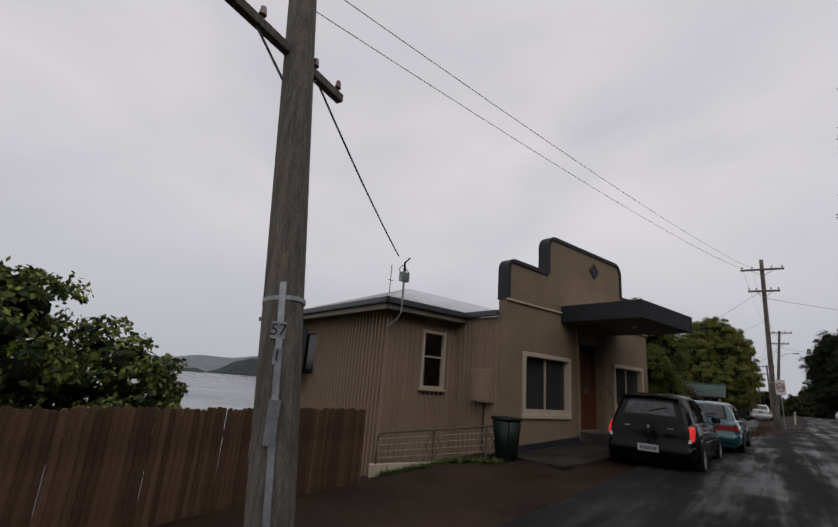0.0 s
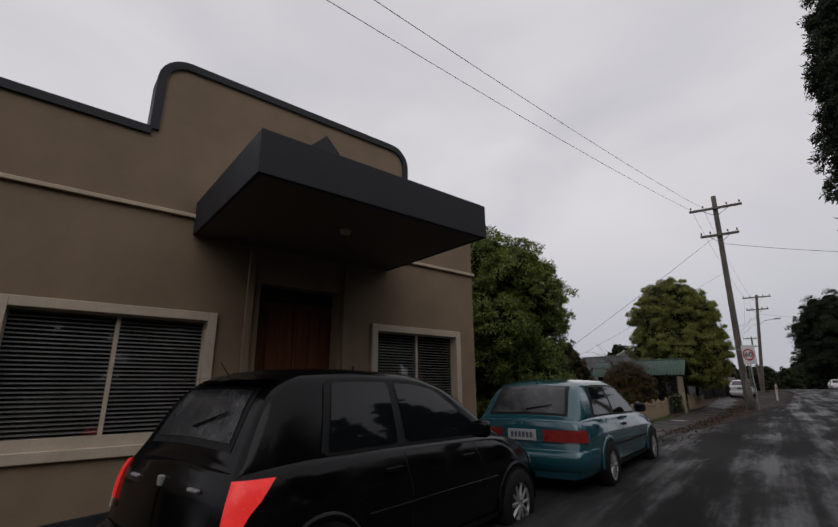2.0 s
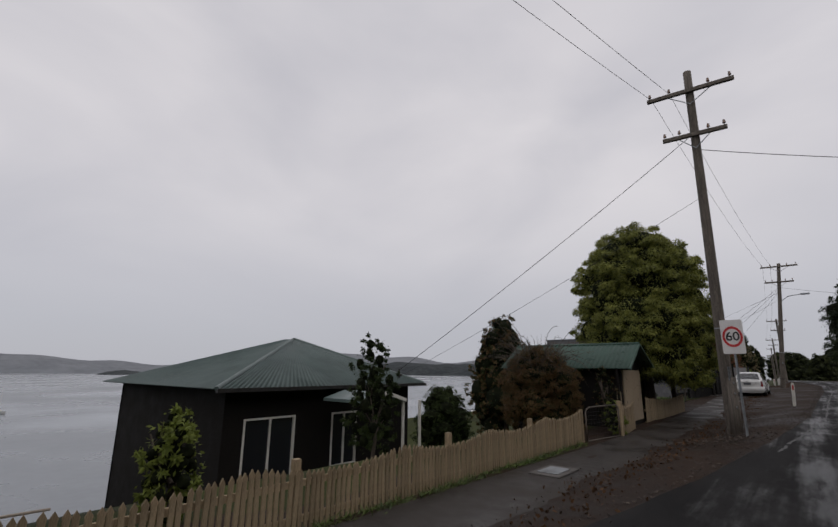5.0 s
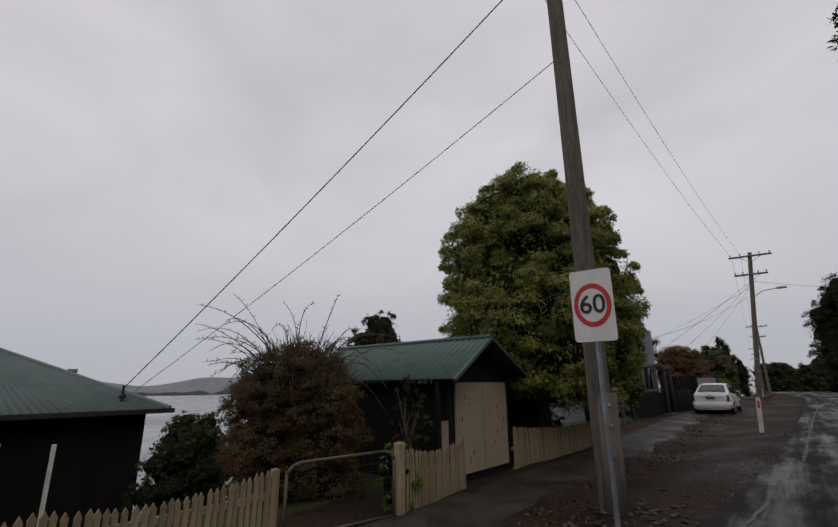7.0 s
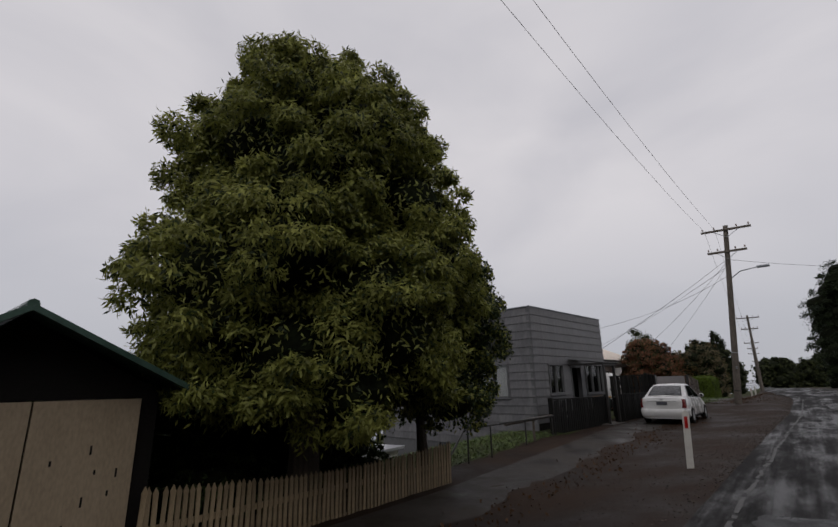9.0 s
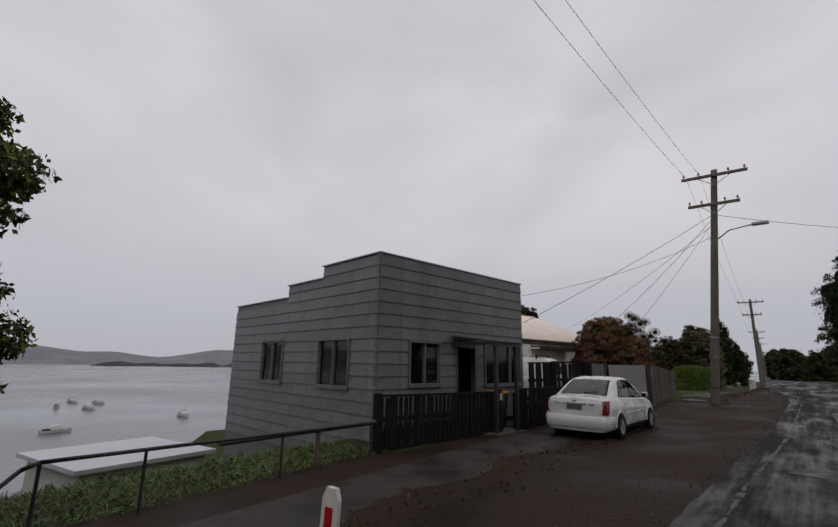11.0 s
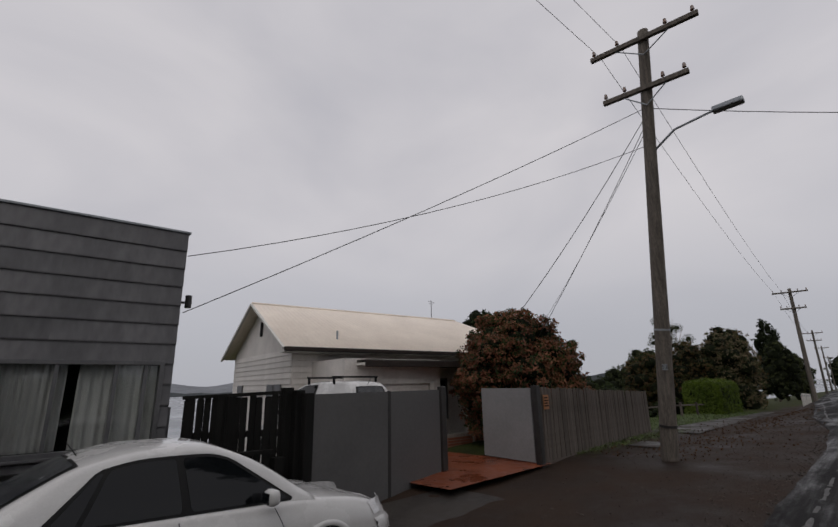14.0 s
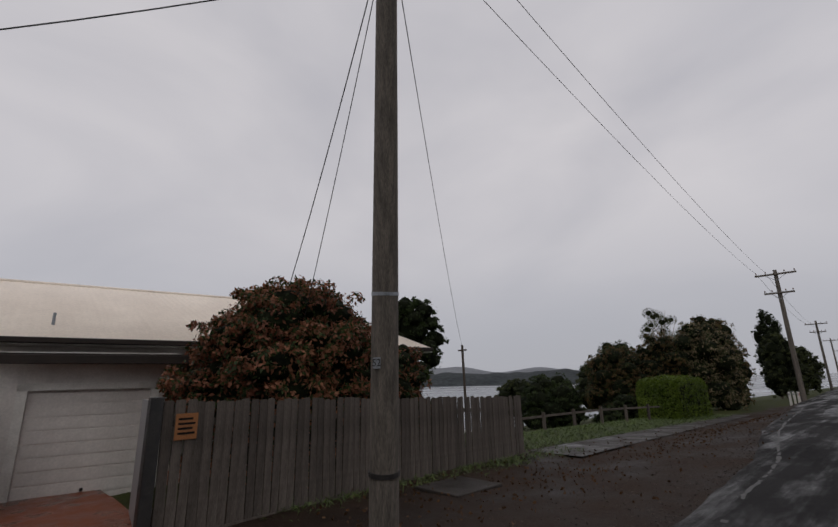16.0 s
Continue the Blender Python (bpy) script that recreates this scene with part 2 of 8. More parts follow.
wet_film(ASPHALT, 0.82, 0.34, 0.07, 0.30)
VERGE = surf("wet_gravel_verge", (0.015, 0.0088, 0.0060), (0.038, 0.024, 0.0165), 0.85, 0.55, 0.9, fine=45, spread=0.5, wet=0.2, spec=0.13)
LAWN = surf("wet_rough_grass", (0.022, 0.026, 0.009), (0.048, 0.056, 0.016), 0.9, 0.8, 0.9, fine=24, spread=0.5, spec=0.12)
GRASS = surf("grass_blades", (0.045, 0.078, 0.014), (0.095, 0.135, 0.026), 0.6, 3, 0.0, island=-0.35)
CONCRETE = surf("wet_concrete", (0.055, 0.050, 0.046), (0.11, 0.10, 0.092), 0.6, 1.5, 0.3, fine=60, spread=0.2, wet=0.2, spec=0.3)
PATHWET = surf("wet_path", (0.021, 0.0175, 0.015), (0.045, 0.0385, 0.0335), 0.75, 1.2, 0.4, fine=90, spread=0.3, wet=0.3, spec=0.25)
WETPATCH = surf("smooth_wet_asphalt", (0.012, 0.012, 0.0126), (0.028, 0.028, 0.029), 0.55, 2.0, 0.7, fine=90, spread=0.3, wet=0.2, spec=0.16)
PORCHTIN = surf("dull_porch_iron", (0.05, 0.05, 0.052), (0.085, 0.085, 0.088), 0.6, 3, 0.0, fine=30, spread=0.2, spec=0.3)
STONE = surf("verge_stone", (0.028, 0.021, 0.017), (0.095, 0.076, 0.064), 0.7, 6, 0.2, island=-0.5, spec=0.25)
LITTER = surf("fallen_leaves", (0.040, 0.020, 0.009), (0.092, 0.046, 0.019), 0.7, 8, 0.0, island=-0.4, spec=0.25)
LINEPAINT = surf("worn_road_paint", (0.032, 0.031, 0.030), (0.105, 0.102, 0.098), 0.6, 3, 0.2, fine=30, spread=0.5, spec=0.3)
WATER = surf("bay_water", (0.12, 0.135, 0.15), (0.15, 0.165, 0.18), 0.25, 0.01, 0.35, fine=0.6, spread=0.08)
# Distance haze is mixed into the hill colours, pale on the far range.
HAZY_HILL = surf("far_hill", (0.17, 0.18, 0.195), (0.21, 0.22, 0.235), 0.95, 0.01, 0.0, fine=0.05, spread=0.1, spec=0.05)
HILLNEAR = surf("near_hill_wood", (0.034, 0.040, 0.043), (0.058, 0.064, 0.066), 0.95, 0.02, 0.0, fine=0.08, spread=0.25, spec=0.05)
GATEPALE = surf("pale_grey_sheet", (0.20, 0.198, 0.20), (0.25, 0.246, 0.248), 0.5, 0.8, 0.0, fine=20, spread=0.06, spec=0.35)
RUBBER = surf("tyre_rubber", (0.006, 0.006, 0.006), (0.011, 0.011, 0.011), 0.8, 12, 0.1, spec=0.2)
ALLOY = surf("alloy_rim", (0.28, 0.28, 0.285), (0.36, 0.36, 0.365), 0.4, 10, 0.0, metal=0.5, spread=0.1)
BLACKCAR = surf("black_car_paint", (0.0022, 0.0022, 0.0026), (0.0035, 0.0035, 0.004), 0.2, 2, 0.0, coat=0.06, spread=0.05, spec=0.16)
TEALCAR = surf("teal_car_paint", (0.013, 0.072, 0.092), (0.018, 0.090, 0.112), 0.2, 2, 0.0, coat=1.0, metal=0.15, spread=0.05, spec=0.5)
WHITECAR = surf("white_car_paint", (0.52, 0.515, 0.505), (0.57, 0.565, 0.555), 0.25, 2, 0.0, coat=0.6, spread=0.03)
TAILRED = surf("red_lens", (0.34, 0.010, 0.009), (0.44, 0.016, 0.014), 0.3, 10, 0.0, coat=0.15, spread=0.1, spec=0.3)
BRAKELIT = surf("lit_brake_lens", (0.40, 0.012, 0.010), (0.50, 0.018, 0.016), 0.3, 10, 0.0, coat=0.15, spread=0.1, spec=0.3)
lens = BRAKELIT.node_tree.nodes["Principled BSDF"]
lens.inputs["Emission Color"].default_value, lens.inputs["Emission Strength"].default_value = (1.0, 0.05, 0.045, 1), 0.38
TAILDARK = surf("dark_red_lens", (0.10, 0.006, 0.006), (0.15, 0.009, 0.009), 0.25, 10, 0.0, coat=0.2, spread=0.1, spec=0.3)
OLDLENS = surf("faded_red_lens", (0.17, 0.012, 0.010), (0.24, 0.018, 0.015), 0.35, 8, 0.0, coat=0.1, spread=0.15, spec=0.25)
CLEARLENS = surf("clear_lens", (0.45, 0.45, 0.45), (0.6, 0.6, 0.6), 0.1, 10, 0.0, coat=0.5, spread=0.1)
TRIMBLACK = surf("black_trim", (0.005, 0.005, 0.005), (0.009, 0.009, 0.009), 0.55, 10, 0.0, spec=0.25)
PLATEWHITE = surf("plate_white", (0.36, 0.36, 0.37), (0.42, 0.42, 0.43), 0.4, 10, 0.0, spread=0.05)
PLATEBLUE = surf("plate_ink", (0.05, 0.055, 0.08), (0.07, 0.075, 0.10), 0.5, 10, 0.0)
SIGNWHITE = surf("sign_white", (0.60, 0.585, 0.58), (0.68, 0.66, 0.65), 0.35, 3, 0.0, fine=20, spread=0.05)
SIGNRED = surf("sign_red", (0.42, 0.018, 0.02), (0.5, 0.025, 0.028), 0.35, 3, 0.0, spread=0.05)
SIGNBLACK = surf("sign_black", (0.008, 0.008, 0.008), (0.014, 0.014, 0.014), 0.4, 3, 0.0)
BINGREEN = surf("bin_green_plastic", (0.005, 0.012, 0.008), (0.009, 0.018, 0.012), 0.5, 5, 0.1, spec=0.3)
YELLOW = surf("bin_yellow_lid", (0.33, 0.15, 0.008), (0.40, 0.19, 0.012), 0.45, 5, 0.05)
INSUL = surf("brown_insulator", (0.10, 0.04, 0.02), (0.14, 0.06, 0.03), 0.2, 10, 0.0, coat=0.3)
CABLE = surf("black_cable", (0.012, 0.012, 0.013), (0.02, 0.02, 0.021), 0.6, 10, 0.0)
BARK = surf("bark", (0.055, 0.042, 0.032), (0.11, 0.088, 0.07), 0.9, 4, 0.5, (4, 4, 0.8), fine=30, spread=0.3)
PALEBARK = surf("pale_gum_bark", (0.26, 0.22, 0.18), (0.36, 0.31, 0.26), 0.8, 3, 0.3, (4, 4, 0.6), fine=30, spread=0.2)


def leafmat(key, a, b, r=0.5, isl=-0.35):
    """A leaf: a dull skin that lets part of the light through."""
    m = surf(key, a, b, r, 0.7, 0.0, fine=4, spread=0.2, island=isl, spec=0.22)
    n, l = m.node_tree.nodes, m.node_tree.links
    skin = n["Principled BSDF"]
    tr, mx = n.new("ShaderNodeBsdfTranslucent"), n.new("ShaderNodeMixShader")
    mx.inputs[0].default_value = 0.35
    l.new(skin.inputs["Base Color"].links[0].from_socket, tr.inputs["Color"])
    l.new(skin.outputs[0], mx.inputs[1])
    l.new(tr.outputs[0], mx.inputs[2])
    l.new(mx.outputs[0], n["Material Output"].inputs[0])
    return m


LEAF_BRIGHT = leafmat("bright_green_leaf", (0.135, 0.172, 0.034), (0.225, 0.262, 0.060))
LEAF_GUM = leafmat("olive_leaf", (0.175, 0.188, 0.040), (0.285, 0.292, 0.074))
LEAF_DARK = leafmat("dark_green_leaf", (0.020, 0.034, 0.010), (0.045, 0.064, 0.018))
LEAF_RED = leafmat("copper_leaf", (0.145, 0.050, 0.030), (0.28, 0.122, 0.066))
LEAF_RUST = leafmat("rusty_leaf", (0.098, 0.054, 0.023), (0.165, 0.094, 0.040))
LEAF_HEDGE = leafmat("hedge_leaf", (0.075, 0.115, 0.012), (0.125, 0.175, 0.024))
LEAF_PINK = leafmat("pale_blossom", (0.24, 0.17, 0.10), (0.36, 0.27, 0.17))
LEAF_FAR = leafmat("far_leaf", (0.034, 0.044, 0.015), (0.070, 0.080, 0.028))
LEAF_CYP = leafmat("cypress_leaf", (0.012, 0.021, 0.008), (0.026, 0.038, 0.013))

# ------------------------------------------------------------ mesh helpers


def fr(x, y, z, ang):
    """A frame whose X runs along the street side (ang degrees from north to east), Y away from the road."""
    return pose(x, y, z, 0, 0, 90 - ang)


def thing(name, label, category, m=None, group="", kind=""):
    ob = new(name)
    ob.empty_display_size = 0.2
    if m is not None:
        ob.matrix_world = m
    return tagged(ob, label, category, group, kind)


def finish(name, me, material, parent=None, label="", smooth=False):
    if material is not None:
        me.materials.append(material)
    if smooth:
        me.shade_smooth()
    ob = new(name, me)
    if parent is not None:
        ob.parent = parent
    if label:
        ob["label"] = label
    return ob


def part(name, bm, material, parent=None, label="", smooth=False):
    me = bpy.data.meshes.new(name)
    bm.normal_update()
    bm.to_mesh(me)
    bm.free()
    return finish(name, me, material, parent, label, smooth)


def piece(name, me, parent, m):
    ob = new(name, me)
    ob.parent = parent
    ob.matrix_local = m
    return ob


def meshed(name, verts, faces, material=None):
    me = bpy.data.meshes.new(name)
    me.from_pydata(verts, [], faces)
    if material is not None:
        me.materials.append(material)
    return me


def box(bm, x0, x1, y0, y1, z0, z1, bevel=0.0, m=None):
    vs = [bm.verts.new(v) for v in ((x0, y0, z0), (x1, y0, z0), (x1, y1, z0), (x0, y1, z0), (x0, y0, z1), (x1, y0, z1), (x1, y1, z1), (x0, y1, z1))]
    fs = [bm.faces.new([vs[i] for i in q]) for q in ((3, 2, 1, 0), (4, 5, 6, 7), (0, 1, 5, 4), (1, 2, 6, 5), (2, 3, 7, 6), (3, 0, 4, 7))]
    if bevel:
        es = {e for f in fs for e in f.edges}
        out = bmesh.ops.bevel(bm, geom=list(es), offset=bevel, segments=2, affect="EDGES", profile=0.5)
        vs = list({v for f in out["faces"] for v in f.verts} | {v for v in vs if v.is_valid})
    if m is not None:
        bmesh.ops.transform(bm, matrix=m, verts=[v for v in vs if v.is_valid])
    return bm


def boxed(x0, x1, y0, y1, z0, z1, bevel=0.0):
    return box(bmesh.new(), x0, x1, y0, y1, z0, z1, bevel)


def tube(bm, p0, p1, r0, r1=None, seg=8, caps=True):
    p0, p1 = Vector(p0), Vector(p1)
    r1 = r0 if r1 is None else r1
    ax = (p1 - p0).normalized()
    s = ax.orthogonal().normalized()
    t = ax.cross(s)
    rings = []
    for p, r in ((p0, r0), (p1, r1)):
        rings.append([bm.verts.new(p + (s * math.cos(a) + t * math.sin(a)) * r) for a in (2 * math.pi * i / seg for i in range(seg))])
    for i in range(seg):
        bm.faces.new((rings[0][i], rings[0][(i + 1) % seg], rings[1][(i + 1) % seg], rings[1][i]))
    if caps:
        bm.faces.new(rings[0][::-1])
        bm.faces.new(rings[1])
    return bm


def path_tube(bm, pts, r, seg=6):
    for a, b in zip(pts, pts[1:]):
        tube(bm, a, b, r, r, seg)
    return bm


def slab(bm, outline, y0, y1):
    """An outline in X and Z, given depth from y0 to y1."""
    a = [bm.verts.new((x, y0, z)) for x, z in outline]
    b = [bm.verts.new((x, y1, z)) for x, z in outline]
    k = len(outline)
    bm.faces.new(a)
    bm.faces.new(b[::-1])
    for i in range(k):
        bm.faces.new((a[i], b[i], b[(i + 1) % k], a[(i + 1) % k]))
    return bm


def wall_with_holes(bm, x0, x1, z0, z1, y0, y1, holes):
    """A wall in X and Z with real openings (x0, x1, z0, z1)."""
    xs = sorted({x0, x1, *[h[0] for h in holes], *[h[1] for h in holes]})
    zs = sorted({z0, z1, *[h[2] for h in holes], *[h[3] for h in holes]})
    xs, zs = [x for x in xs if x0 <= x <= x1], [z for z in zs if z0 <= z <= z1]
    for a, b in zip(xs, xs[1:]):
        for c, d in zip(zs, zs[1:]):
            if not any(h[0] < (a + b) / 2 < h[1] and h[2] < (c + d) / 2 < h[3] for h in holes):
                box(bm, a, b, y0, y1, c, d)
    bmesh.ops.remove_doubles(bm, verts=bm.verts, dist=1e-4)
    return bm


def ring_frame(bm, x0, x1, z0, z1, w, y0, y1, bevel=0.0):
    box(bm, x0, x0 + w, y0, y1, z0, z1, bevel)
    box(bm, x1 - w, x1, y0, y1, z0, z1, bevel)
    box(bm, x0 + w, x1 - w, y0, y1, z1 - w, z1, bevel)
    box(bm, x0 + w, x1 - w, y0, y1, z0, z0 + w, bevel)
    return bm


def folds(x0, x1, z0, z1, y, depth=0.03, waves=9, seed=0):
    """A hanging curtain with folds."""
    n = waves * 6
    rr = random.Random(seed)
    ph = rr.random() * 6
    top, bot = [], []
    for i in range(n + 1):
        x = x0 + (x1 - x0) * i / n
        yy = y + depth * math.sin(i / 6 * 2 * math.pi + ph + 0.6 * math.sin(i * 0.31))
        top.append((x, yy, z1))
        bot.append((x, yy * 1.0 + 0.004, z0))
    verts = top + bot
    faces = [(i, i + 1, n + 2 + i, n + 1 + i) for i in range(n)]
    return meshed("curtain", verts, faces, CURTAIN)


def corrugated(bm_len, width, pitch=0.076, amp=0.009, sub=4):
    """Verts and faces of a corrugated sheet: X across the waves, Y along them."""
    n = max(2, int(width / pitch * sub))
    verts, faces = [], []
    for i in range(n + 1):
        x = width * i / n
        z = amp * math.sin(2 * math.pi * x / pitch)
        verts += [(x, 0, z), (x, bm_len, z)]
    faces = [(2 * i, 2 * i + 2, 2 * i + 3, 2 * i + 1) for i in range(n)]
    return verts, faces


def sheet_between(name, a, b, c, d, material, parent, label="", pitch=0.15, amp=0.012):
    """A corrugated sheet on the quad a b c d: waves run from edge ab (low) to edge dc (high)."""
    a, b, c, d = (Vector(p) for p in (a, b, c, d))
    nrm = (b - a).cross(d - a).normalized()
    w = max((b - a).length, (c - d).length)
    n = max(4, int(w / pitch * 4))
    verts, faces = [], []
    for i in range(n + 1):
        f = i / n
        off = nrm * (amp * math.sin(2 * math.pi * f * w / pitch))
        verts += [tuple(a.lerp(b, f) + off), tuple(d.lerp(c, f) + off)]
    faces = [(2 * i, 2 * i + 2, 2 * i + 3, 2 * i + 1) for i in range(n)]
    k = len(verts)
    verts += [tuple(Vector(v) - nrm * 0.02) for v in verts]
    faces += [(2 * i + 1 + k, 2 * i + 3 + k, 2 * i + 2 + k, 2 * i + k) for i in range(n)]
    faces += [(2 * i, 2 * i + k, 2 * i + 2 + k, 2 * i + 2) for i in range(n)]
    me = meshed(name, verts, faces, material)
    return finish(name, me, None, parent, label, True)


def lerp_at(keys, y):
    if y <= keys[0][0]:
        return keys[0][1]
    for (a, va), (b, vb) in zip(keys, keys[1:]):
        if y <= b:
            f = (y - a) / (b - a)
            return va + (vb - va) * f
    return keys[-1][1]


# ------------------------------------------------------------ the lie of the land
EDGE = [(-60, -5.2), (0, -4.9), (18, -4.6), (23, -4.2), (28, -3.0), (33, -2.1), (38, -1.5), (44, -0.88), (50, -0.68), (57, -0.4), (62, -0.15), (67, -0.12), (72, -0.08), (77, -0.35), (82, -1.15), (92, -2.0), (99, -2.7), (130, -4.6), (160, -6.2), (260, -11), (900, -40)]
ROADZ = [(-60, -1.1), (5, -0.98), (14, -0.87), (20, -0.68), (30, -0.56), (40, -0.46), (50, -0.36), (58, -0.28), (70, -0.12), (85, -0.08), (110, -0.40), (160, -1.0), (260, -2.6), (900, -9)]
FENCEZ = [(-60, -1.3), (6, -1.25), (11, -1.12), (14, -0.93), (17, -0.74), (20, -0.62), (25, -0.72), (36, -0.80), (47, -0.75), (57, -0.52), (66, -0.38), (70, -0.26), (78, -0.38), (100, -0.9), (160, -1.8), (260, -3.4), (900, -10)]
RIGHT = [(-60, 2.6), (24, 4.3), (38, 5.0), (50, 5.8), (67, 6.4), (77, 5.95), (92, 4.5), (130, 2.0), (160, 0.4), (260, -4.4), (900, -33.4)]
SEA = -18.0


def smooth01(f):
    f = min(1.0, max(0.0, f))
    return f * f * (3 - 2 * f)


def ground_z(x, y):
    e, r, f = lerp_at(EDGE, y), lerp_at(ROADZ, y), lerp_at(FENCEZ, y)
    q = lerp_at(RIGHT, y)
    if x > q:
        return r - 0.03 + 0.10 * smooth01((x - q) / 3) + min(8.0, max(0.0, x - q - 5.4) * 0.03)
    if x > e:
        return r - 0.03
    fx = -5.2
    if x > fx:
        return r - 0.03 + (f - r + 0.03) * smooth01((e - x) / (e - fx) / 0.6)
    drop = max(0.0, -7.6 - x)
    land = 0.27 if y < 76 else 0.14 if y > 92 else 0.27 - 0.13 * (y - 76) / 16
    return max(SEA - 4, f - drop * land)


def spaced(a, b, fine_a, fine_b, step, grow):
    out = [fine_a]
    v, s = fine_a, step
    while v < fine_b:
        v += step
        out.append(v)
    s = step
    while v < b:
        s *= grow
        v += s
        out.append(min(v, b))
    v, s, low = fine_a, step, []
    while v > a:
        s *= grow
        v -= s
        low.append(max(v, a))
    return low[::-1] + out
# ------------------------------------------------------------ ground, road, water, hills
def land_z(x, y):
    """The height of the uneven verge."""
    z, e = ground_z(x, y), lerp_at(EDGE, y)
    if x < e - 0.1 and x > -30:
        k = min(1.0, (e - x) * 0.8)
        z += k * (0.035 * noise.noise((x * 0.9, y * 0.7, 0)) + 0.016 * noise.noise((x * 3.1, y * 3.3, 4)))
    return z


def land_mesh():
    xs = spaced(-90, 3000, -9.0, 9.0, 0.22, 1.25)
    ys = spaced(-300, 3500, 0.0, 95.0, 0.3, 1.22)
    verts, faces = [], []
    for y in ys:
        for x in xs:
            verts.append((x, y, land_z(x, y)))
    w = len(xs)
    for j in range(len(ys) - 1):
        for i in range(w - 1):
            faces.append((j * w + i, j * w + i + 1, (j + 1) * w + i + 1, (j + 1) * w + i))
    me = meshed("ground", verts, faces, VERGE)
    me.materials.append(LAWN)
    for p in me.polygons:
        x, y, z = p.center
        edge = -9.6 if y < 22 else -6.1 if y < 76 else -5.2
        p.material_index = 1 if x < edge + 0.5 * noise.noise((x * 0.6, y * 0.6, 2)) or x > lerp_at(RIGHT, y) + 2.5 else 0
    return me


tagged(finish("ground", land_mesh(), None, None, "", True), "wet brown gravel verge and sloping earth down to the bay", "ground", kind="structure")


def strip(name, left, right, y0, y1, step, lift, material, cols=6, ragged=0.0):
    verts, faces, rows = [], [], 0
    y = y0
    while y < y1:
        a, b = left(y), right(y)
        for i in range(cols + 1):
            f = i / cols
            x = a + (b - a) * f
            if ragged and i == 0:
                x += ragged * noise.noise((y * 1.7, 0, 3)) + ragged * 0.5 * noise.noise((y * 6.1, 2, 3))
            verts.append((x, y, lift(x, y)))
        rows += 1
        y += step if y < 100 else step * 6
    for j in range(rows - 1):
        for i in range(cols):
            k = j * (cols + 1) + i
            faces.append((k, k + 1, k + cols + 2, k + cols + 1))
    return meshed(name, verts, faces, material)


def road_z(x, y):
    f = (x - lerp_at(EDGE, y)) / (lerp_at(RIGHT, y) - lerp_at(EDGE, y))
    return lerp_at(ROADZ, y) + 0.012 + 0.05 * (1 - (2 * f - 1) ** 2)


tagged(finish("road", strip("road", lambda y: lerp_at(EDGE, y), lambda y: lerp_at(RIGHT, y), -60, 880, 0.4, road_z, ASPHALT, 10, 0.05), None, None, "", True),
       "wet grey asphalt road with a ragged worn edge", "road", kind="structure")


def worn_line(offset, width, y0, y1, seed, keep_over=-0.1):
    """A painted line worn to short ragged flakes."""
    verts, faces = [], []
    y = y0
    while y < y1:
        step = 0.12 if y < 80 else 0.5
        keep = noise.noise((y * 0.35, seed, 0)) + 0.7 * noise.noise((y * 1.9, seed, 3)) + 0.5 * noise.noise((y * 6.3, seed, 5))
        if keep > keep_over:
            k = len(verts)
            for yy in (y, y + step):
                w = width * max(0.15, 0.55 + 0.6 * noise.noise((yy * 1.3, seed, 7)) + 0.5 * noise.noise((yy * 7.3, seed, 9)))
                x = lerp_at(EDGE, yy) + offset + 0.05 * noise.noise((yy * 0.6, seed, 11)) + 0.03 * noise.noise((yy * 3.7, seed, 13)) - w / 2
                verts += [(x, yy, road_z(x, yy) + 0.005), (x + w, yy, road_z(x + w, yy) + 0.005)]
            faces.append((k, k + 1, k + 3, k + 2))
        y += step
    return meshed("road_line", verts, faces, LINEPAINT)


def wet_patch(x0, y0, ln, wd, seed):
    """A ragged smooth repair in the road surface."""
    pts = []
    for i in range(28):
        a = 2 * math.pi * i / 28
        r = 1 + 0.28 * noise.noise((math.cos(a) * 1.6, math.sin(a) * 1.6, seed)) + 0.12 * noise.noise((math.cos(a) * 5, math.sin(a) * 5, seed))
        x, y = lerp_at(EDGE, y0) + x0 + math.cos(a) * wd * r, y0 + math.sin(a) * ln * r
        pts.append((x, y, road_z(x, y) + 0.004))
    c = (lerp_at(EDGE, y0) + x0, y0, road_z(lerp_at(EDGE, y0) + x0, y0) + 0.005)
    me = meshed("road_patch", pts + [c], [(i, (i + 1) % 28, 28) for i in range(28)], WETPATCH)
    return tagged(finish("road_patch", me, None), "smooth wet repair patch in the asphalt", "road patch", kind="structure")


for x0, y0, ln, wd, sd in ((1.3, 46.5, 0.5, 0.8, 3), (1.5, 57.0, 0.35, 0.9, 5), (1.5, 66, 2.4, 0.35, 7), (1.9, 79, 1.6, 0.6, 8), (2.0, 92, 4.0, 0.9, 9), (1.6, 112, 6.0, 0.9, 11)):
    wet_patch(x0, y0, ln, wd, sd)

tagged(finish("road_line", worn_line(0.36, 0.09, 36, 240, 3, -0.15), None), "worn broken white edge line on wet asphalt", "road marking", kind="structure")
tagged(finish("road_line", worn_line(3.35, 0.11, 40, 300, 5, -0.25), None), "worn white centre line on wet asphalt", "road marking", kind="structure")

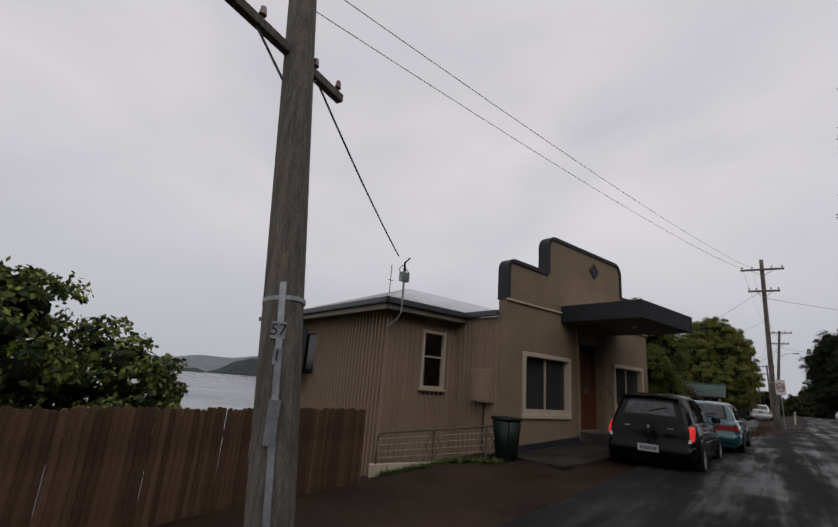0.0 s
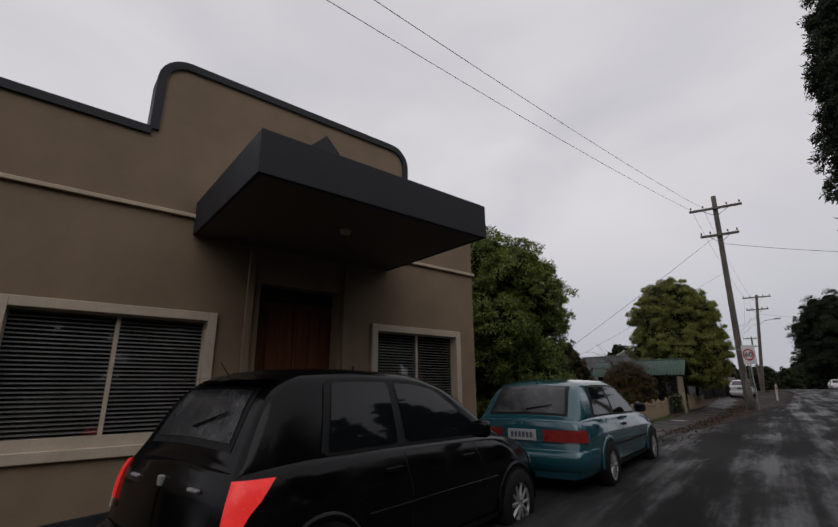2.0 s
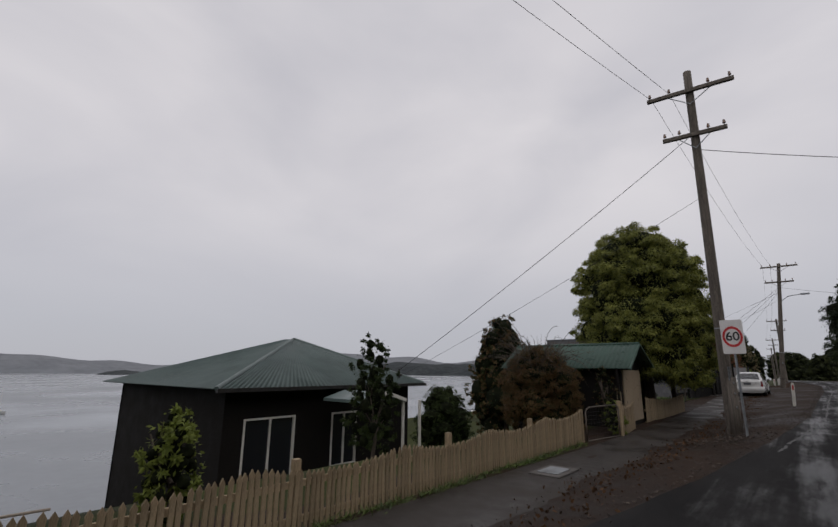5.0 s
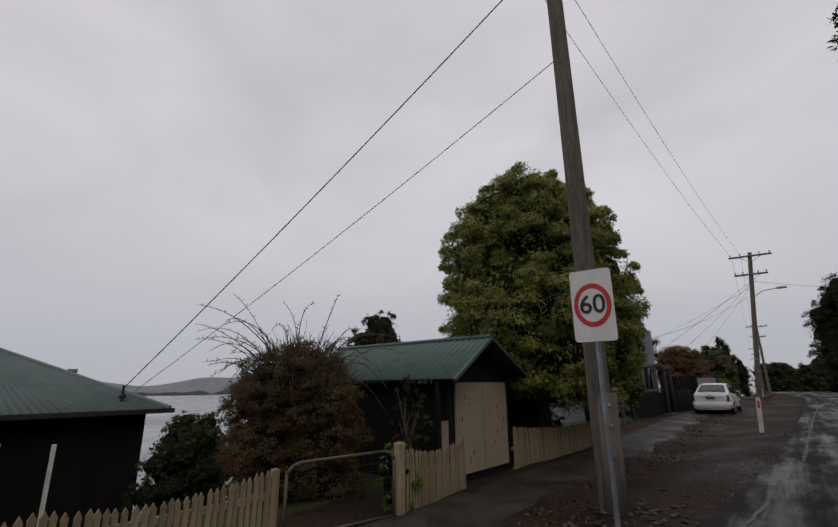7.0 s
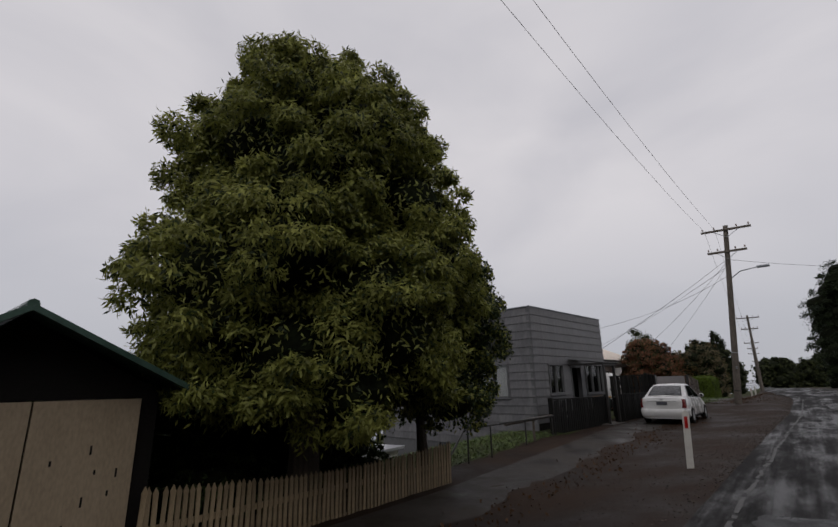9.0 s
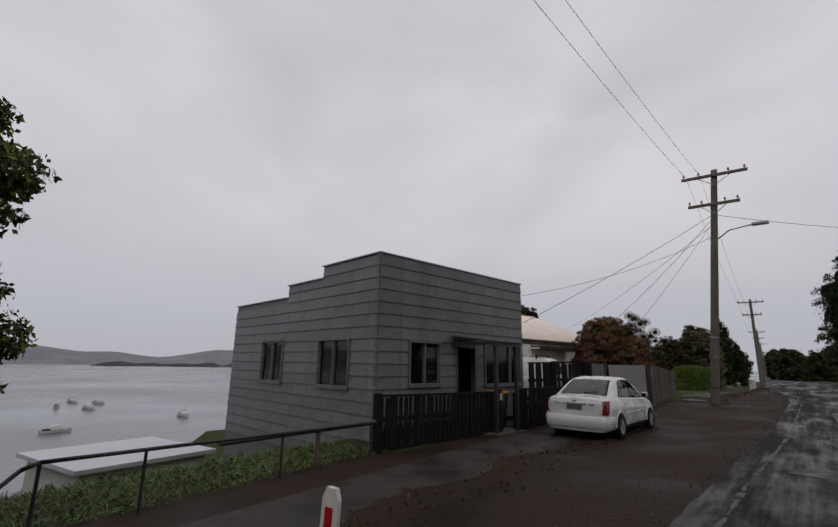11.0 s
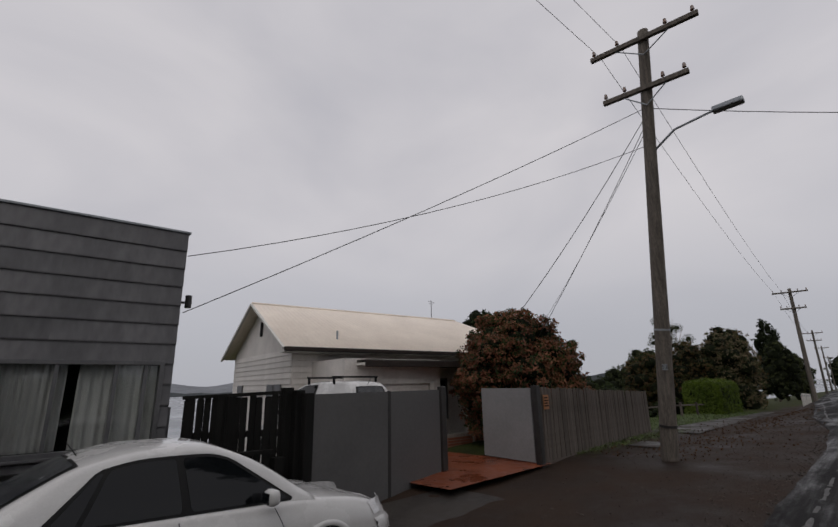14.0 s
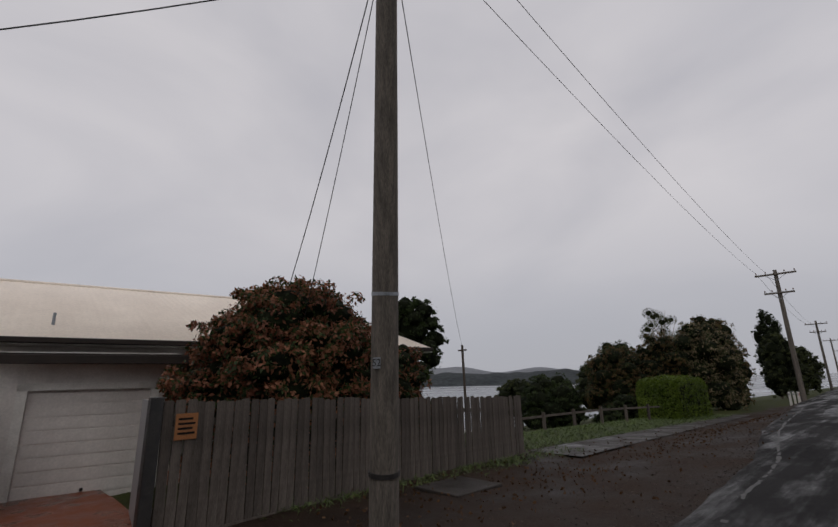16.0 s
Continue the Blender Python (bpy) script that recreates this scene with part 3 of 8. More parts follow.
FOOT_L = [(22, -5.1), (30, -5.1), (37, -5.0), (43, -4.95), (47, -4.9), (57, -5.1), (66, -4.7)]
tagged(finish("footpath", strip("footpath", lambda y: lerp_at(FOOT_L, y) + 0.1, lambda y: lerp_at(FOOT_L, y) + 1.5, 22.5, 66, 0.4,
                                lambda x, y: ground_z(x, y) + 0.022 - 0.05 * max(0.0, (x - lerp_at(FOOT_L, y) - 1.2) / 0.3), PATHWET, 8, 0.0), None, None, "", True),
       "wet grey footpath along the fences", "footpath", kind="structure")

# apron before the shop front
A = fr(-6.95, 14.49, 0, 13.1)
apron = slab(bmesh.new(), [(-0.6, -1.4), (6.5, -1.4), (6.5, -0.53), (4.0, -0.58), (-0.6, -0.88)], -1.45, 0.0)
ap = part("pavement", apron, PATHWET)
ap.matrix_world = A
tagged(ap, "wet concrete pavement with a low kerb before the shop front", "pavement", kind="structure")

tagged(finish("water", meshed("water", [(-6000, -3000, SEA), (-30, -3000, SEA), (-30, 6000, SEA), (-6000, 6000, SEA)], [(0, 1, 2, 3)], WATER), None),
       "calm grey bay water", "water", kind="structure")


def hills(name, radius, a0, a1, height, seed, base=SEA, material=None):
    n = 120
    verts, faces = [], []
    for i in range(n + 1):
        a = radians(a0 + (a1 - a0) * i / n)
        fade = min(1, i / 8, (n - i) / 8)
        h = height * (0.45 + 0.5 * noise.noise((i * 0.045, seed, 0)) + 0.12 * noise.noise((i * 0.2, seed, 5)) + 0.25 * abs(noise.noise((i * 0.02, seed, 9))))
        h = max(4, h) * fade
        for d, z in ((0, base - 1), (60, base + h * 0.35), (170, base + h * 0.8), (320, base + h), (700, base + h * 0.7)):
            r = radius + d
            verts.append((-math.sin(a) * r, math.cos(a) * r, z))
    for i in range(n):
        for j in range(4):
            k = i * 5 + j
            faces.append((k, k + 1, k + 6, k + 5))
    return finish(name, meshed(name, verts, faces, material or HAZY_HILL), None, None, "", True)


tagged(hills("far_hill", 1750, 20, 130, 135, 2.0), "wooded hills across the bay with grey haze painted into their colour", "hill", kind="structure")
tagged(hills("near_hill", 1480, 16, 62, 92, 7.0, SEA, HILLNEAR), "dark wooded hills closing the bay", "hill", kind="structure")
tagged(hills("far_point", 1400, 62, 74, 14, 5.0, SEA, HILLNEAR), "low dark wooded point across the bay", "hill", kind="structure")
# ------------------------------------------------------------ plants
def leaf_mesh(name, pts, size, material, seed, droop=0.5, slim=0.38, vary=0.4, inner=()):
    """Leaves at pts (position and outward direction), each a folded lozenge."""
    rs = np.random.RandomState(seed)
    p = np.array([q[0] for q in pts])
    o = np.array([q[1] for q in pts])
    n = len(p)
    o = o / (np.linalg.norm(o, axis=1)[:, None] + 1e-9)
    face = o + rs.normal(0, 0.38, (n, 3))
    d = rs.normal(0, 1, (n, 3))
    d -= (d * face).sum(1)[:, None] * face / ((face * face).sum(1)[:, None] + 1e-9)
    d /= np.linalg.norm(d, axis=1)[:, None] + 1e-9
    d += o * 0.35
    d[:, 2] -= droop
    d /= np.linalg.norm(d, axis=1)[:, None] + 1e-9
    s = np.cross(face, d)
    s /= np.linalg.norm(s, axis=1)[:, None] + 1e-9
    ln = size * (1 + vary * (rs.rand(n, 1) * 2 - 1))
    nn = np.cross(d, s)
    a = p
    b = p + d * ln * 0.45 + s * ln * slim * 0.5 + nn * ln * 0.06
    c = p + d * ln
    e = p + d * ln * 0.45 - s * ln * slim * 0.5 + nn * ln * 0.06
    verts = np.stack([a, b, c, e], 1).reshape(-1, 3)
    me = bpy.data.meshes.new(name)
    me.vertices.add(4 * n)
    me.vertices.foreach_set("co", verts.astype(np.float32).ravel())
    me.loops.add(4 * n)
    me.loops.foreach_set("vertex_index", np.arange(4 * n, dtype=np.int32))
    me.polygons.add(n)
    me.polygons.foreach_set("loop_start", np.arange(0, 4 * n, 4, dtype=np.int32))
    me.polygons.foreach_set("loop_total", np.full(n, 4, dtype=np.int32))
    me.update(calc_edges=True)
    me.materials.append(material)
    return me


def crown_points(blobs, count, seed, shell=0.30, tufts=0, clump=0.0):
    """Leaf places on the lumpy skin of many overlapping blobs, gathered in drooping clumps."""
    rs = np.random.RandomState(seed)
    B0 = np.array(blobs)
    vol = (B0[:, 3] * B0[:, 5]) ** 0.9
    k = max(8, count // tufts) if tufts else count
    B = B0[rs.choice(len(blobs), k, p=vol / vol.sum())]
    d = rs.normal(0, 1, (k, 3))
    d[:, 2] = np.where(d[:, 2] < -0.3, d[:, 2] * 0.5, d[:, 2])
    d /= np.linalg.norm(d, axis=1)[:, None]
    r = 1 - shell * rs.rand(k) ** 1.8
    lump = np.array([1 + 0.14 * noise.noise((x * 2.2, y * 2.2, z * 2.2)) for x, y, z in (B[:, :3] + d)])
    p = B[:, :3] + d * B[:, 3:6] * (r * lump)[:, None]
    # leave out what lies deep inside another blob
    deep = np.zeros(k, bool)
    for b in B0:
        q = (p - b[:3]) / b[3:6]
        deep |= (q ** 2).sum(1) < 0.55
    p, d = p[~deep], d[~deep]
    if not tufts:
        return list(zip(p, d))
    rad = clump or 0.13 * float(np.mean(B0[:, 3]))
    n = len(p)
    idx = rs.randint(0, n, count)
    o = rs.normal(0, 1, (count, 3))
    o[:, 2] = np.abs(o[:, 2]) * 0.8 - 0.25
    o = o + d[idx] * 0.7
    o /= np.linalg.norm(o, axis=1)[:, None]
    size = (0.6 + 0.8 * rs.rand(n))[idx]
    q = p[idx] + o * (rad * size * (0.55 + 0.45 * rs.rand(count)))[:, None]
    # loose leaves fill the skin between the clumps
    m = int(count * 0.22)
    i2 = rs.choice(len(blobs), m, p=vol / vol.sum())
    d2 = rs.normal(0, 1, (m, 3))
    d2 /= np.linalg.norm(d2, axis=1)[:, None]
    p2 = B0[i2, :3] + d2 * B0[i2, 3:6] * (1 - shell * 1.1 * rs.rand(m))[:, None]
    deep = np.zeros(m, bool)
    for b in B0:
        deep |= (((p2 - b[:3]) / b[3:6]) ** 2).sum(1) < 0.45
    q = np.concatenate([q[m:], p2[~deep]])
    o = np.concatenate([o[m:], d2[~deep]])
    mix = rs.permutation(len(q))
    return list(zip(q[mix], o[mix]))


def blob_crown(cx, cy, z0, z1, rx, ry, seed, n=26, low=0.75):
    """Many blobs that fill an uneven egg-shaped crown."""
    rr = random.Random(seed)
    out = []
    h = z1 - z0
    for i in range(n):
        f = (i + 0.5) / n
        zz = z0 + h * (0.10 + 0.76 * f)
        prof = math.sqrt(max(0.05, 1 - (2 * f - low) ** 2 / (1.35 ** 2))) * (1.0 if f < 0.7 else 1 - (f - 0.7) * 0.9)
        a = i * 2.39996 + rr.uniform(-0.4, 0.4)
        k = rr.uniform(0.50, 0.70) * prof
        s = rr.uniform(0.30, 0.44) * (0.6 + 0.4 * prof)
        out.append((cx + math.cos(a) * k * rx, cy + math.sin(a) * k * ry, zz, s * rx, s * ry, max(s * h * 0.30, s * rx * 0.8)))
    out.append((cx, cy, z0 + h * 0.48, rx * 0.62, ry * 0.62, h * 0.40))
    return out


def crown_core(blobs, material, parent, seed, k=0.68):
    """Shade inside a crown, painted as near-black roughened blobs drawn in behind the leaves."""
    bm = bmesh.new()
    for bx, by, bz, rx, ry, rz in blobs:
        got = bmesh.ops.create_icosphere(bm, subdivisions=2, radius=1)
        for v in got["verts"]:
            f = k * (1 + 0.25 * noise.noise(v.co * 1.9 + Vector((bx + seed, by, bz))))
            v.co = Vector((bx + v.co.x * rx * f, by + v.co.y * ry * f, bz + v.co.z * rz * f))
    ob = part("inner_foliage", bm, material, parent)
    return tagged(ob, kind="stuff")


def limbs(cx, cy, base, crown_z, spread, radius, seed, count=7, top=None):
    rr = random.Random(seed)
    bm = bmesh.new()
    top = top or crown_z
    pts = [Vector((cx, cy, base))]
    for i in range(1, 5):
        pts.append(Vector((cx + rr.uniform(-0.08, 0.08) * i, cy + rr.uniform(-0.08, 0.08) * i, base + (top - base) * i / 4)))
    for i in range(4):
        tube(bm, pts[i], pts[i + 1], radius * (1 - i * 0.2), radius * (0.8 - i * 0.2), 9, False)
    for i in range(count):
        s = pts[1].lerp(pts[3], rr.random())
        a = i * 2.4 + rr.random()
        r = spread * rr.uniform(0.5, 0.9)
        e = Vector((cx + math.cos(a) * r, cy + math.sin(a) * r, s.z + rr.uniform(0.2, 1.1) * (top - base) * 0.45))
        mid = s.lerp(e, 0.5) + Vector((0, 0, 0.12 * r))
        tube(bm, s, mid, radius * 0.42, radius * 0.26, 6, False)
        tube(bm, mid, e, radius * 0.26, radius * 0.06, 6, False)
    return bm


# Near-black colour that paints the shade inside crowns and the hedge.
SHADE_CORE = surf("inner_shade_colour", (0.005, 0.007, 0.003), (0.012, 0.015, 0.006), 0.95, 3, 0.6, fine=14, spread=0.5, spec=0.1)


def tree(name, label, cx, cy, z0, z1, rx, ry, leaves, size, material, seed, base=None, trunk=0.12, bark=None, n=26, droop=0.5, slim=0.38, second=None, tufts=24, shell=0.25, category="tree", group="", clump=0.0, solid=0.68, low=0.75):
    base = ground_z(cx, cy) - 0.1 if base is None else base
    t = thing(name, label, category, pose(0, 0, 0), group)
    part("trunk", limbs(cx, cy, base, z1, max(rx, ry) * 0.6, trunk, seed, 8, z0 + (z1 - z0) * 0.7), bark or BARK, t)
    blobs = blob_crown(cx, cy, z0, z1, rx, ry, seed, n, low)
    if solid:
        crown_core(blobs, SHADE_CORE, t, seed, solid)
    pts = crown_points(blobs, leaves, seed, shell, tufts, clump)
    if second:
        cut = int(len(pts) * (1 - second[1]))
        finish("crown", leaf_mesh("crown", pts[:cut], size, material, seed, droop, slim), None, t)
        finish("young_leaves", leaf_mesh("young_leaves", pts[cut:], size, second[0], seed + 1, droop, slim), None, t, second[2])
    else:
        finish("crown", leaf_mesh("crown", pts, size, material, seed, droop, slim), None, t)
    return t



# ------------------------------------------------------------ fences
def paling_mesh(name, w, h, d, point, material, top="flat"):
    if top == "picket":
        prof = [(0, 0), (w, 0), (w, h - 0.11), (w * 1.08, h - 0.07), (w * 0.5, h), (-w * 0.08, h - 0.07), (0, h - 0.11)]
    elif top == "ear":
        prof = [(0, 0), (w, 0), (w, h - 0.025), (w * 0.86, h - 0.006), (w * 0.68, h), (w * 0.32, h), (w * 0.14, h - 0.006), (0, h - 0.025)]
    elif top == "slant":
        prof = [(0, 0), (w, 0), (w, h), (0, h - point)]
    else:
        prof = [(0, 0), (w, 0), (w, h - 0.012), (w * 0.8, h), (w * 0.15, h - 0.004), (0, h - 0.02)]
    k = len(prof)
    verts = [(x, 0, z) for x, z in prof] + [(x, d, z) for x, z in prof]
    faces = [tuple(range(k)), tuple(range(2 * k - 1, k - 1, -1))] + [(i, k + i, k + (i + 1) % k, (i + 1) % k) for i in range(k)]
    return meshed(name, verts, faces, material)


def fence_run(f, p0, p1, bottom, top, me, h, pitch, seed, part_name, tilt=1.2, lift=0.02, back=0.0):
    """Uprights from p0 to p1 on their own mesh; bottom and top are functions of 0..1."""
    rr = random.Random(seed)
    a, b = Vector(p0), Vector(p1)
    ln = (b - a).length
    ang = math.atan2(b.y - a.y, b.x - a.x)
    n = int(ln / pitch)
    for i in range(n):
        f0 = i / n
        p = a.lerp(b, f0)
        z0, z1 = bottom(f0), top(f0) + rr.uniform(-lift, lift)
        m = Matrix.Translation((p.x, p.y, z0)) @ Euler((radians(rr.uniform(-tilt, tilt) * 0.6), radians(rr.uniform(-tilt, tilt)), ang)).to_matrix().to_4x4() @ Matrix.Translation((0, back + rr.uniform(-0.006, 0.006), 0)) @ Matrix.Diagonal((rr.uniform(0.9, 1.05), 1, (z1 - z0) / h, 1))
        piece(part_name, me, f, m)


def rail_bar(f, p0, p1, z0, z1, w, d, material, name="rail", back=0.03):
    a, b = Vector((p0[0], p0[1], z0)), Vector((p1[0], p1[1], z1))
    v = b - a
    bm = bmesh.new()
    box(bm, 0, v.length, back, back + d, -w / 2, w / 2)
    ob = part(name, bm, material, f)
    ob.matrix_local = Matrix.Translation(a) @ Euler((0, -math.atan2(v.z, math.hypot(v.x, v.y)), math.atan2(v.y, v.x))).to_matrix().to_4x4()
    return ob


# brown paling fence by the first pole
f = thing("paling_fence", "dark brown weathered timber paling fence beside the footpath", "fence")
pm = paling_mesh("paling", 0.079, 1.4, 0.018, 0.02, PALING_BROWN, "ear")
fence_run(f, (-7.0, 1.0), (-8.55, 11.1), lambda k: -1.5 - 0.15 * k, lambda k: 0.02 - 0.12 * k, pm, 1.4, 0.0795, 11, "paling", 0.5, 0.02)
rail_bar(f, (-7.0, 1.0), (-8.55, 11.1), -1.2, -1.3, 0.09, 0.04, PALING_BROWN)
rail_bar(f, (-7.0, 1.0), (-8.55, 11.1), -0.3, -0.42, 0.09, 0.04, PALING_BROWN)

# ------------------------------------------------------------ the shop front and the house behind it
house = thing("shop_house", "tan rendered shop front with stepped parapet joined to beige batten-clad house", "house", A)


def parapet_outline():
    def arc(cx, cz, r, a0, a1):
        return [(cx + r * math.cos(radians(a)), cz + r * math.sin(radians(a))) for a in range(a0, a1 - 1 if a1 < a0 else a1 + 1, -15 if a1 < a0 else 15)]
    left, right, low, mid, hi0, hi1, high = -0.62, 6.31, 2.50, 3.48, 0.96, 4.76, 4.48
    out = [(left, low), (right, low)]
    out += arc(right - 0.24, mid - 0.24, 0.24, 0, 90)
    out += [(hi1, mid - 0.02)]
    out += arc(hi1 - 0.32, high - 0.32, 0.32, 0, 90)
    out += arc(hi0 + 0.32, high - 0.32, 0.32, 90, 180)
    out += [(hi0, mid - 0.02)]
    out += arc(left + 0.24, mid - 0.24, 0.24, 90, 180)
    return out


WIN_L, WIN_R, DOOR = (0.06, 1.84, -0.06, 1.27), (4.20, 5.84, 0.14, 1.33), (2.42, 3.56, -0.42, 1.80)
part("front_wall", wall_with_holes(bmesh.new(), -0.62, 6.31, -1.35, 2.50, 0.0, 0.24, [WIN_L, WIN_R, DOOR]), RENDER_TAN, house, "tan rendered wall")
out = parapet_outline()
part("parapet", slab(bmesh.new(), out, 0.0, 0.24), RENDER_TAN, house, "stepped tan parapet with rounded corners")
cap = bmesh.new()
top_line = [p for p in out[1:]] + [out[0]]
for (x0, z0), (x1, z1) in zip(top_line[1:-1], top_line[2:]):
    dx, dz = x1 - x0, z1 - z0
    ln = math.hypot(dx, dz)
    if ln < 1e-4:
        continue
    nx, nz = dz / ln, -dx / ln
    t0 = 0.075
    prof = [(x0, z0), (x1, z1), (x1 - nx * t0, z1 - nz * t0), (x0 - nx * t0, z0 - nz * t0)]
    up = [(x0 + nx * 0.025, z0 + nz * 0.025), (x1 + nx * 0.025, z1 + nz * 0.025), prof[2], prof[3]]
    slab(cap, up[::-1], -0.035, 0.27)
part("parapet_cap", cap, CHARCOAL, house, "charcoal painted capping")
part("ledge", boxed(-0.66, 6.35, -0.045, 0.0, 2.465, 2.515, 0.008), LEDGE, house, "thin cream ledge line")
part("plinth", slab(bmesh.new(), [(-0.67, -1.3), (6.36, -1.3), (6.36, -0.38), (4.0, -0.44), (-0.67, -0.76)], -0.05, 0.0), CHARCOAL, house, "dark grey painted plinth")
dm = bmesh.new()
box(dm, -0.17, 0.17, -0.03, 0.02, -0.17, 0.17, 0.01, Matrix.Translation((3.22, 0, 3.98)) @ Euler((0, radians(45), 0)).to_matrix().to_4x4())
part("diamond_vent", dm, CHARCOAL, house, "dark diamond-shaped vent")
part("pilaster", boxed(2.24, 2.33, -0.05, 0.0, -0.62, 2.2, 0.01), RENDER_TAN, house)
part("pilaster", boxed(3.61, 3.70, -0.05, 0.0, -0.5, 2.2, 0.01), RENDER_TAN, house)


def shop_window(w, seed):
    x0, x1, z0, z1 = w
    win = thing("window", "", "")
    del_keys = [k for k in ("label", "category") if k in win]
    for k in del_keys:
        del win[k]
    win.parent = house
    part("trim", ring_frame(bmesh.new(), x0 - 0.085, x1 + 0.085, z0 - 0.085, z1 + 0.085, 0.10, -0.05, 0.06, 0.006), TAN_TRIM, win, "cream painted surround")
    mid = (x0 + x1) / 2 + 0.02
    part("frame", box(box(ring_frame(bmesh.new(), x0, x1, z0, z1, 0.03, 0.07, 0.11), mid - 0.02, mid + 0.02, 0.065, 0.11, z0, z1), x0, x1, 0.0, 0.07, z0, z0 + 0.12), TAN_TRIM, win)
    g = part("pane", boxed(x0 + 0.03, x1 - 0.03, 0.085, 0.09, z0 + 0.03, z1 - 0.03), CLEAR, win)
    g.visible_shadow = False
    # A flat dark sheet stands in for the shade inside the shop.
    part("room", boxed(x0 - 0.1, x1 + 0.1, 0.45, 0.5, z0 - 0.1, z1 + 0.1), DARK_BACKING, win)
    n = int((z1 - z0) / 0.042)
    vs = [(x0 + 0.02, -0.016, -0.004), (x1 - 0.02, -0.016, -0.004), (x1 - 0.02, 0.016, 0.010), (x0 + 0.02, 0.016, 0.010)]
    sl = meshed("blind_slat", vs + [(a, b, c - 0.004) for a, b, c in vs], [(0, 1, 2, 3), (7, 6, 5, 4), (0, 4, 5, 1), (1, 5, 6, 2), (2, 6, 7, 3), (3, 7, 4, 0)], BLIND)
    for i in range(n):
        piece("blind_slat", sl, win, Matrix.Translation((0, 0.10, z0 + 0.03 + i * 0.042)))


CLEAR = bpy.data.materials.new("clear_pane")
CLEAR.use_nodes = True
cn, cl = CLEAR.node_tree.nodes, CLEAR.node_tree.links
cn.remove(cn["Principled BSDF"])
c_tr, c_gl, c_mx, c_fr = cn.new("ShaderNodeBsdfTransparent"), cn.new("ShaderNodeBsdfGlossy"), cn.new("ShaderNodeMixShader"), cn.new("ShaderNodeFresnel")
c_gl.inputs["Roughness"].default_value = 0.03
c_tr.inputs["Color"].default_value = (0.82, 0.84, 0.84, 1)
c_fr.inputs["IOR"].default_value = 1.55
cl.new(c_fr.outputs[0], c_mx.inputs[0])
cl.new(c_tr.outputs[0], c_mx.inputs[1])
cl.new(c_gl.outputs[0], c_mx.inputs[2])
cl.new(c_mx.outputs[0], cn["Material Output"].inputs[0])

shop_window(WIN_L, 1)
shop_window(WIN_R, 2)

# double door in its recess
rec = bmesh.new()
box(rec, 2.36, 2.39, 0.02, 0.7, -0.42, 1.85)
box(rec, 3.59, 3.62, 0.02, 0.7, -0.42, 1.85)
box(rec, 2.36, 3.62, 0.24, 0.7, 1.80, 1.88)
part("door_recess", rec, RENDER_TAN, house)
for i, (a, b) in enumerate(((2.395, 2.985), (2.995, 3.585))):
    leaf = part("door", boxed(a, b, 0.22, 0.27, -0.42, 1.62, 0.004), DOORWOOD, house, "red-brown stained timber door leaf")
    for q in range(3):
        w0 = (b - a - 0.16) / 3
        part("door_panel", boxed(a + 0.05 + q * (w0 + 0.03), a + 0.05 + q * (w0 + 0.03) + w0, 0.205, 0.22, -0.32, 1.52, 0.004), DOORWOOD, leaf)
    part("door_handle", tube(bmesh.new(), ((2.94 if i == 0 else 3.04), 0.18, 0.52), ((2.94 if i == 0 else 3.04), 0.18, 0.68), 0.012), GALV, leaf, "small metal pull handle")
# Added panel, not a transom: it gives the door opening its dark top.
part("transom", boxed(2.395, 3.585, 0.21, 0.27, 1.625, 1.80), DARK_BACKING, house, "added dark panel over the doors")
part("doorstep", boxed(2.3, 3.74, -0.35, 0.6, -0.75, -0.43, 0.015), CONCRETE, house)

aw = part("awning", boxed(1.59, 4.35, -2.05, 0.0, 2.27, 2.33), SOFFIT, house, "flat cantilevered awning with charcoal fascia")
for u0, u1, v0, v1 in ((1.55, 4.39, -2.10, -2.05), (1.55, 1.59, -2.05, 0.0), (4.35, 4.39, -2.05, 0.0)):
    part("awning_fascia", boxed(u0, u1, v0, v1, 2.26, 2.68, 0.006), CHARCOAL, aw, "charcoal fascia board")
part("awning_top", boxed(1.59, 4.35, -2.05, 0.0, 2.60, 2.63), ZINC, aw)
part("awning_lamp", tube(bmesh.new(), (2.9, -1.25, 2.27), (2.9, -1.25, 2.23), 0.07, 0.06, 12), TAN_TRIM, aw, "small round soffit light")

for k, (u, z, h) in enumerate(((3.80, 0.72, 0.13), (3.92, 0.58, 0.12), (4.04, 0.46, 0.11))):
    part("number_bar", boxed(u, u + 0.035, -0.012, 0.0, z - h / 2, z + h / 2, 0.003), CHARCOAL, house, "small dark number bar")

# batten-clad house
HB, HV0, HV1, HU0, HU1 = -2.9, 1.64, 8.4, -2.73, 6.5
EZ = 2.04
SW = (-1.68, -1.04, 0.36, 1.64)
body = bmesh.new()
wall_with_holes(body, HU0, -0.62, HB, EZ + 0.06, HV0, HV0 + 0.15, [SW])
part("side_house_wall", body, BATTEN, house, "beige batten-clad wall")
part("return_wall", boxed(-0.62, -0.50, 0.24, HV0, -1.6, EZ + 0.06), BATTEN, house)
sidew = bmesh.new()
m_side = Matrix.Translation((HU0, HV0 + 0.15, 0)) @ Euler((0, 0, radians(90))).to_matrix().to_4x4()
wall_with_holes(sidew, 0, HV1 - HV0 - 0.15, HB, EZ + 0.06, -0.15, 0.0, [(3.35, 4.25, 0.45, 1.6)])
bmesh.ops.transform(sidew, matrix=m_side, verts=sidew.verts)
part("end_wall", sidew, BATTEN, house)
part("back_wall", boxed(HU0, HU1, HV1, HV1 + 0.15, HB, EZ + 0.06), BATTEN, house)
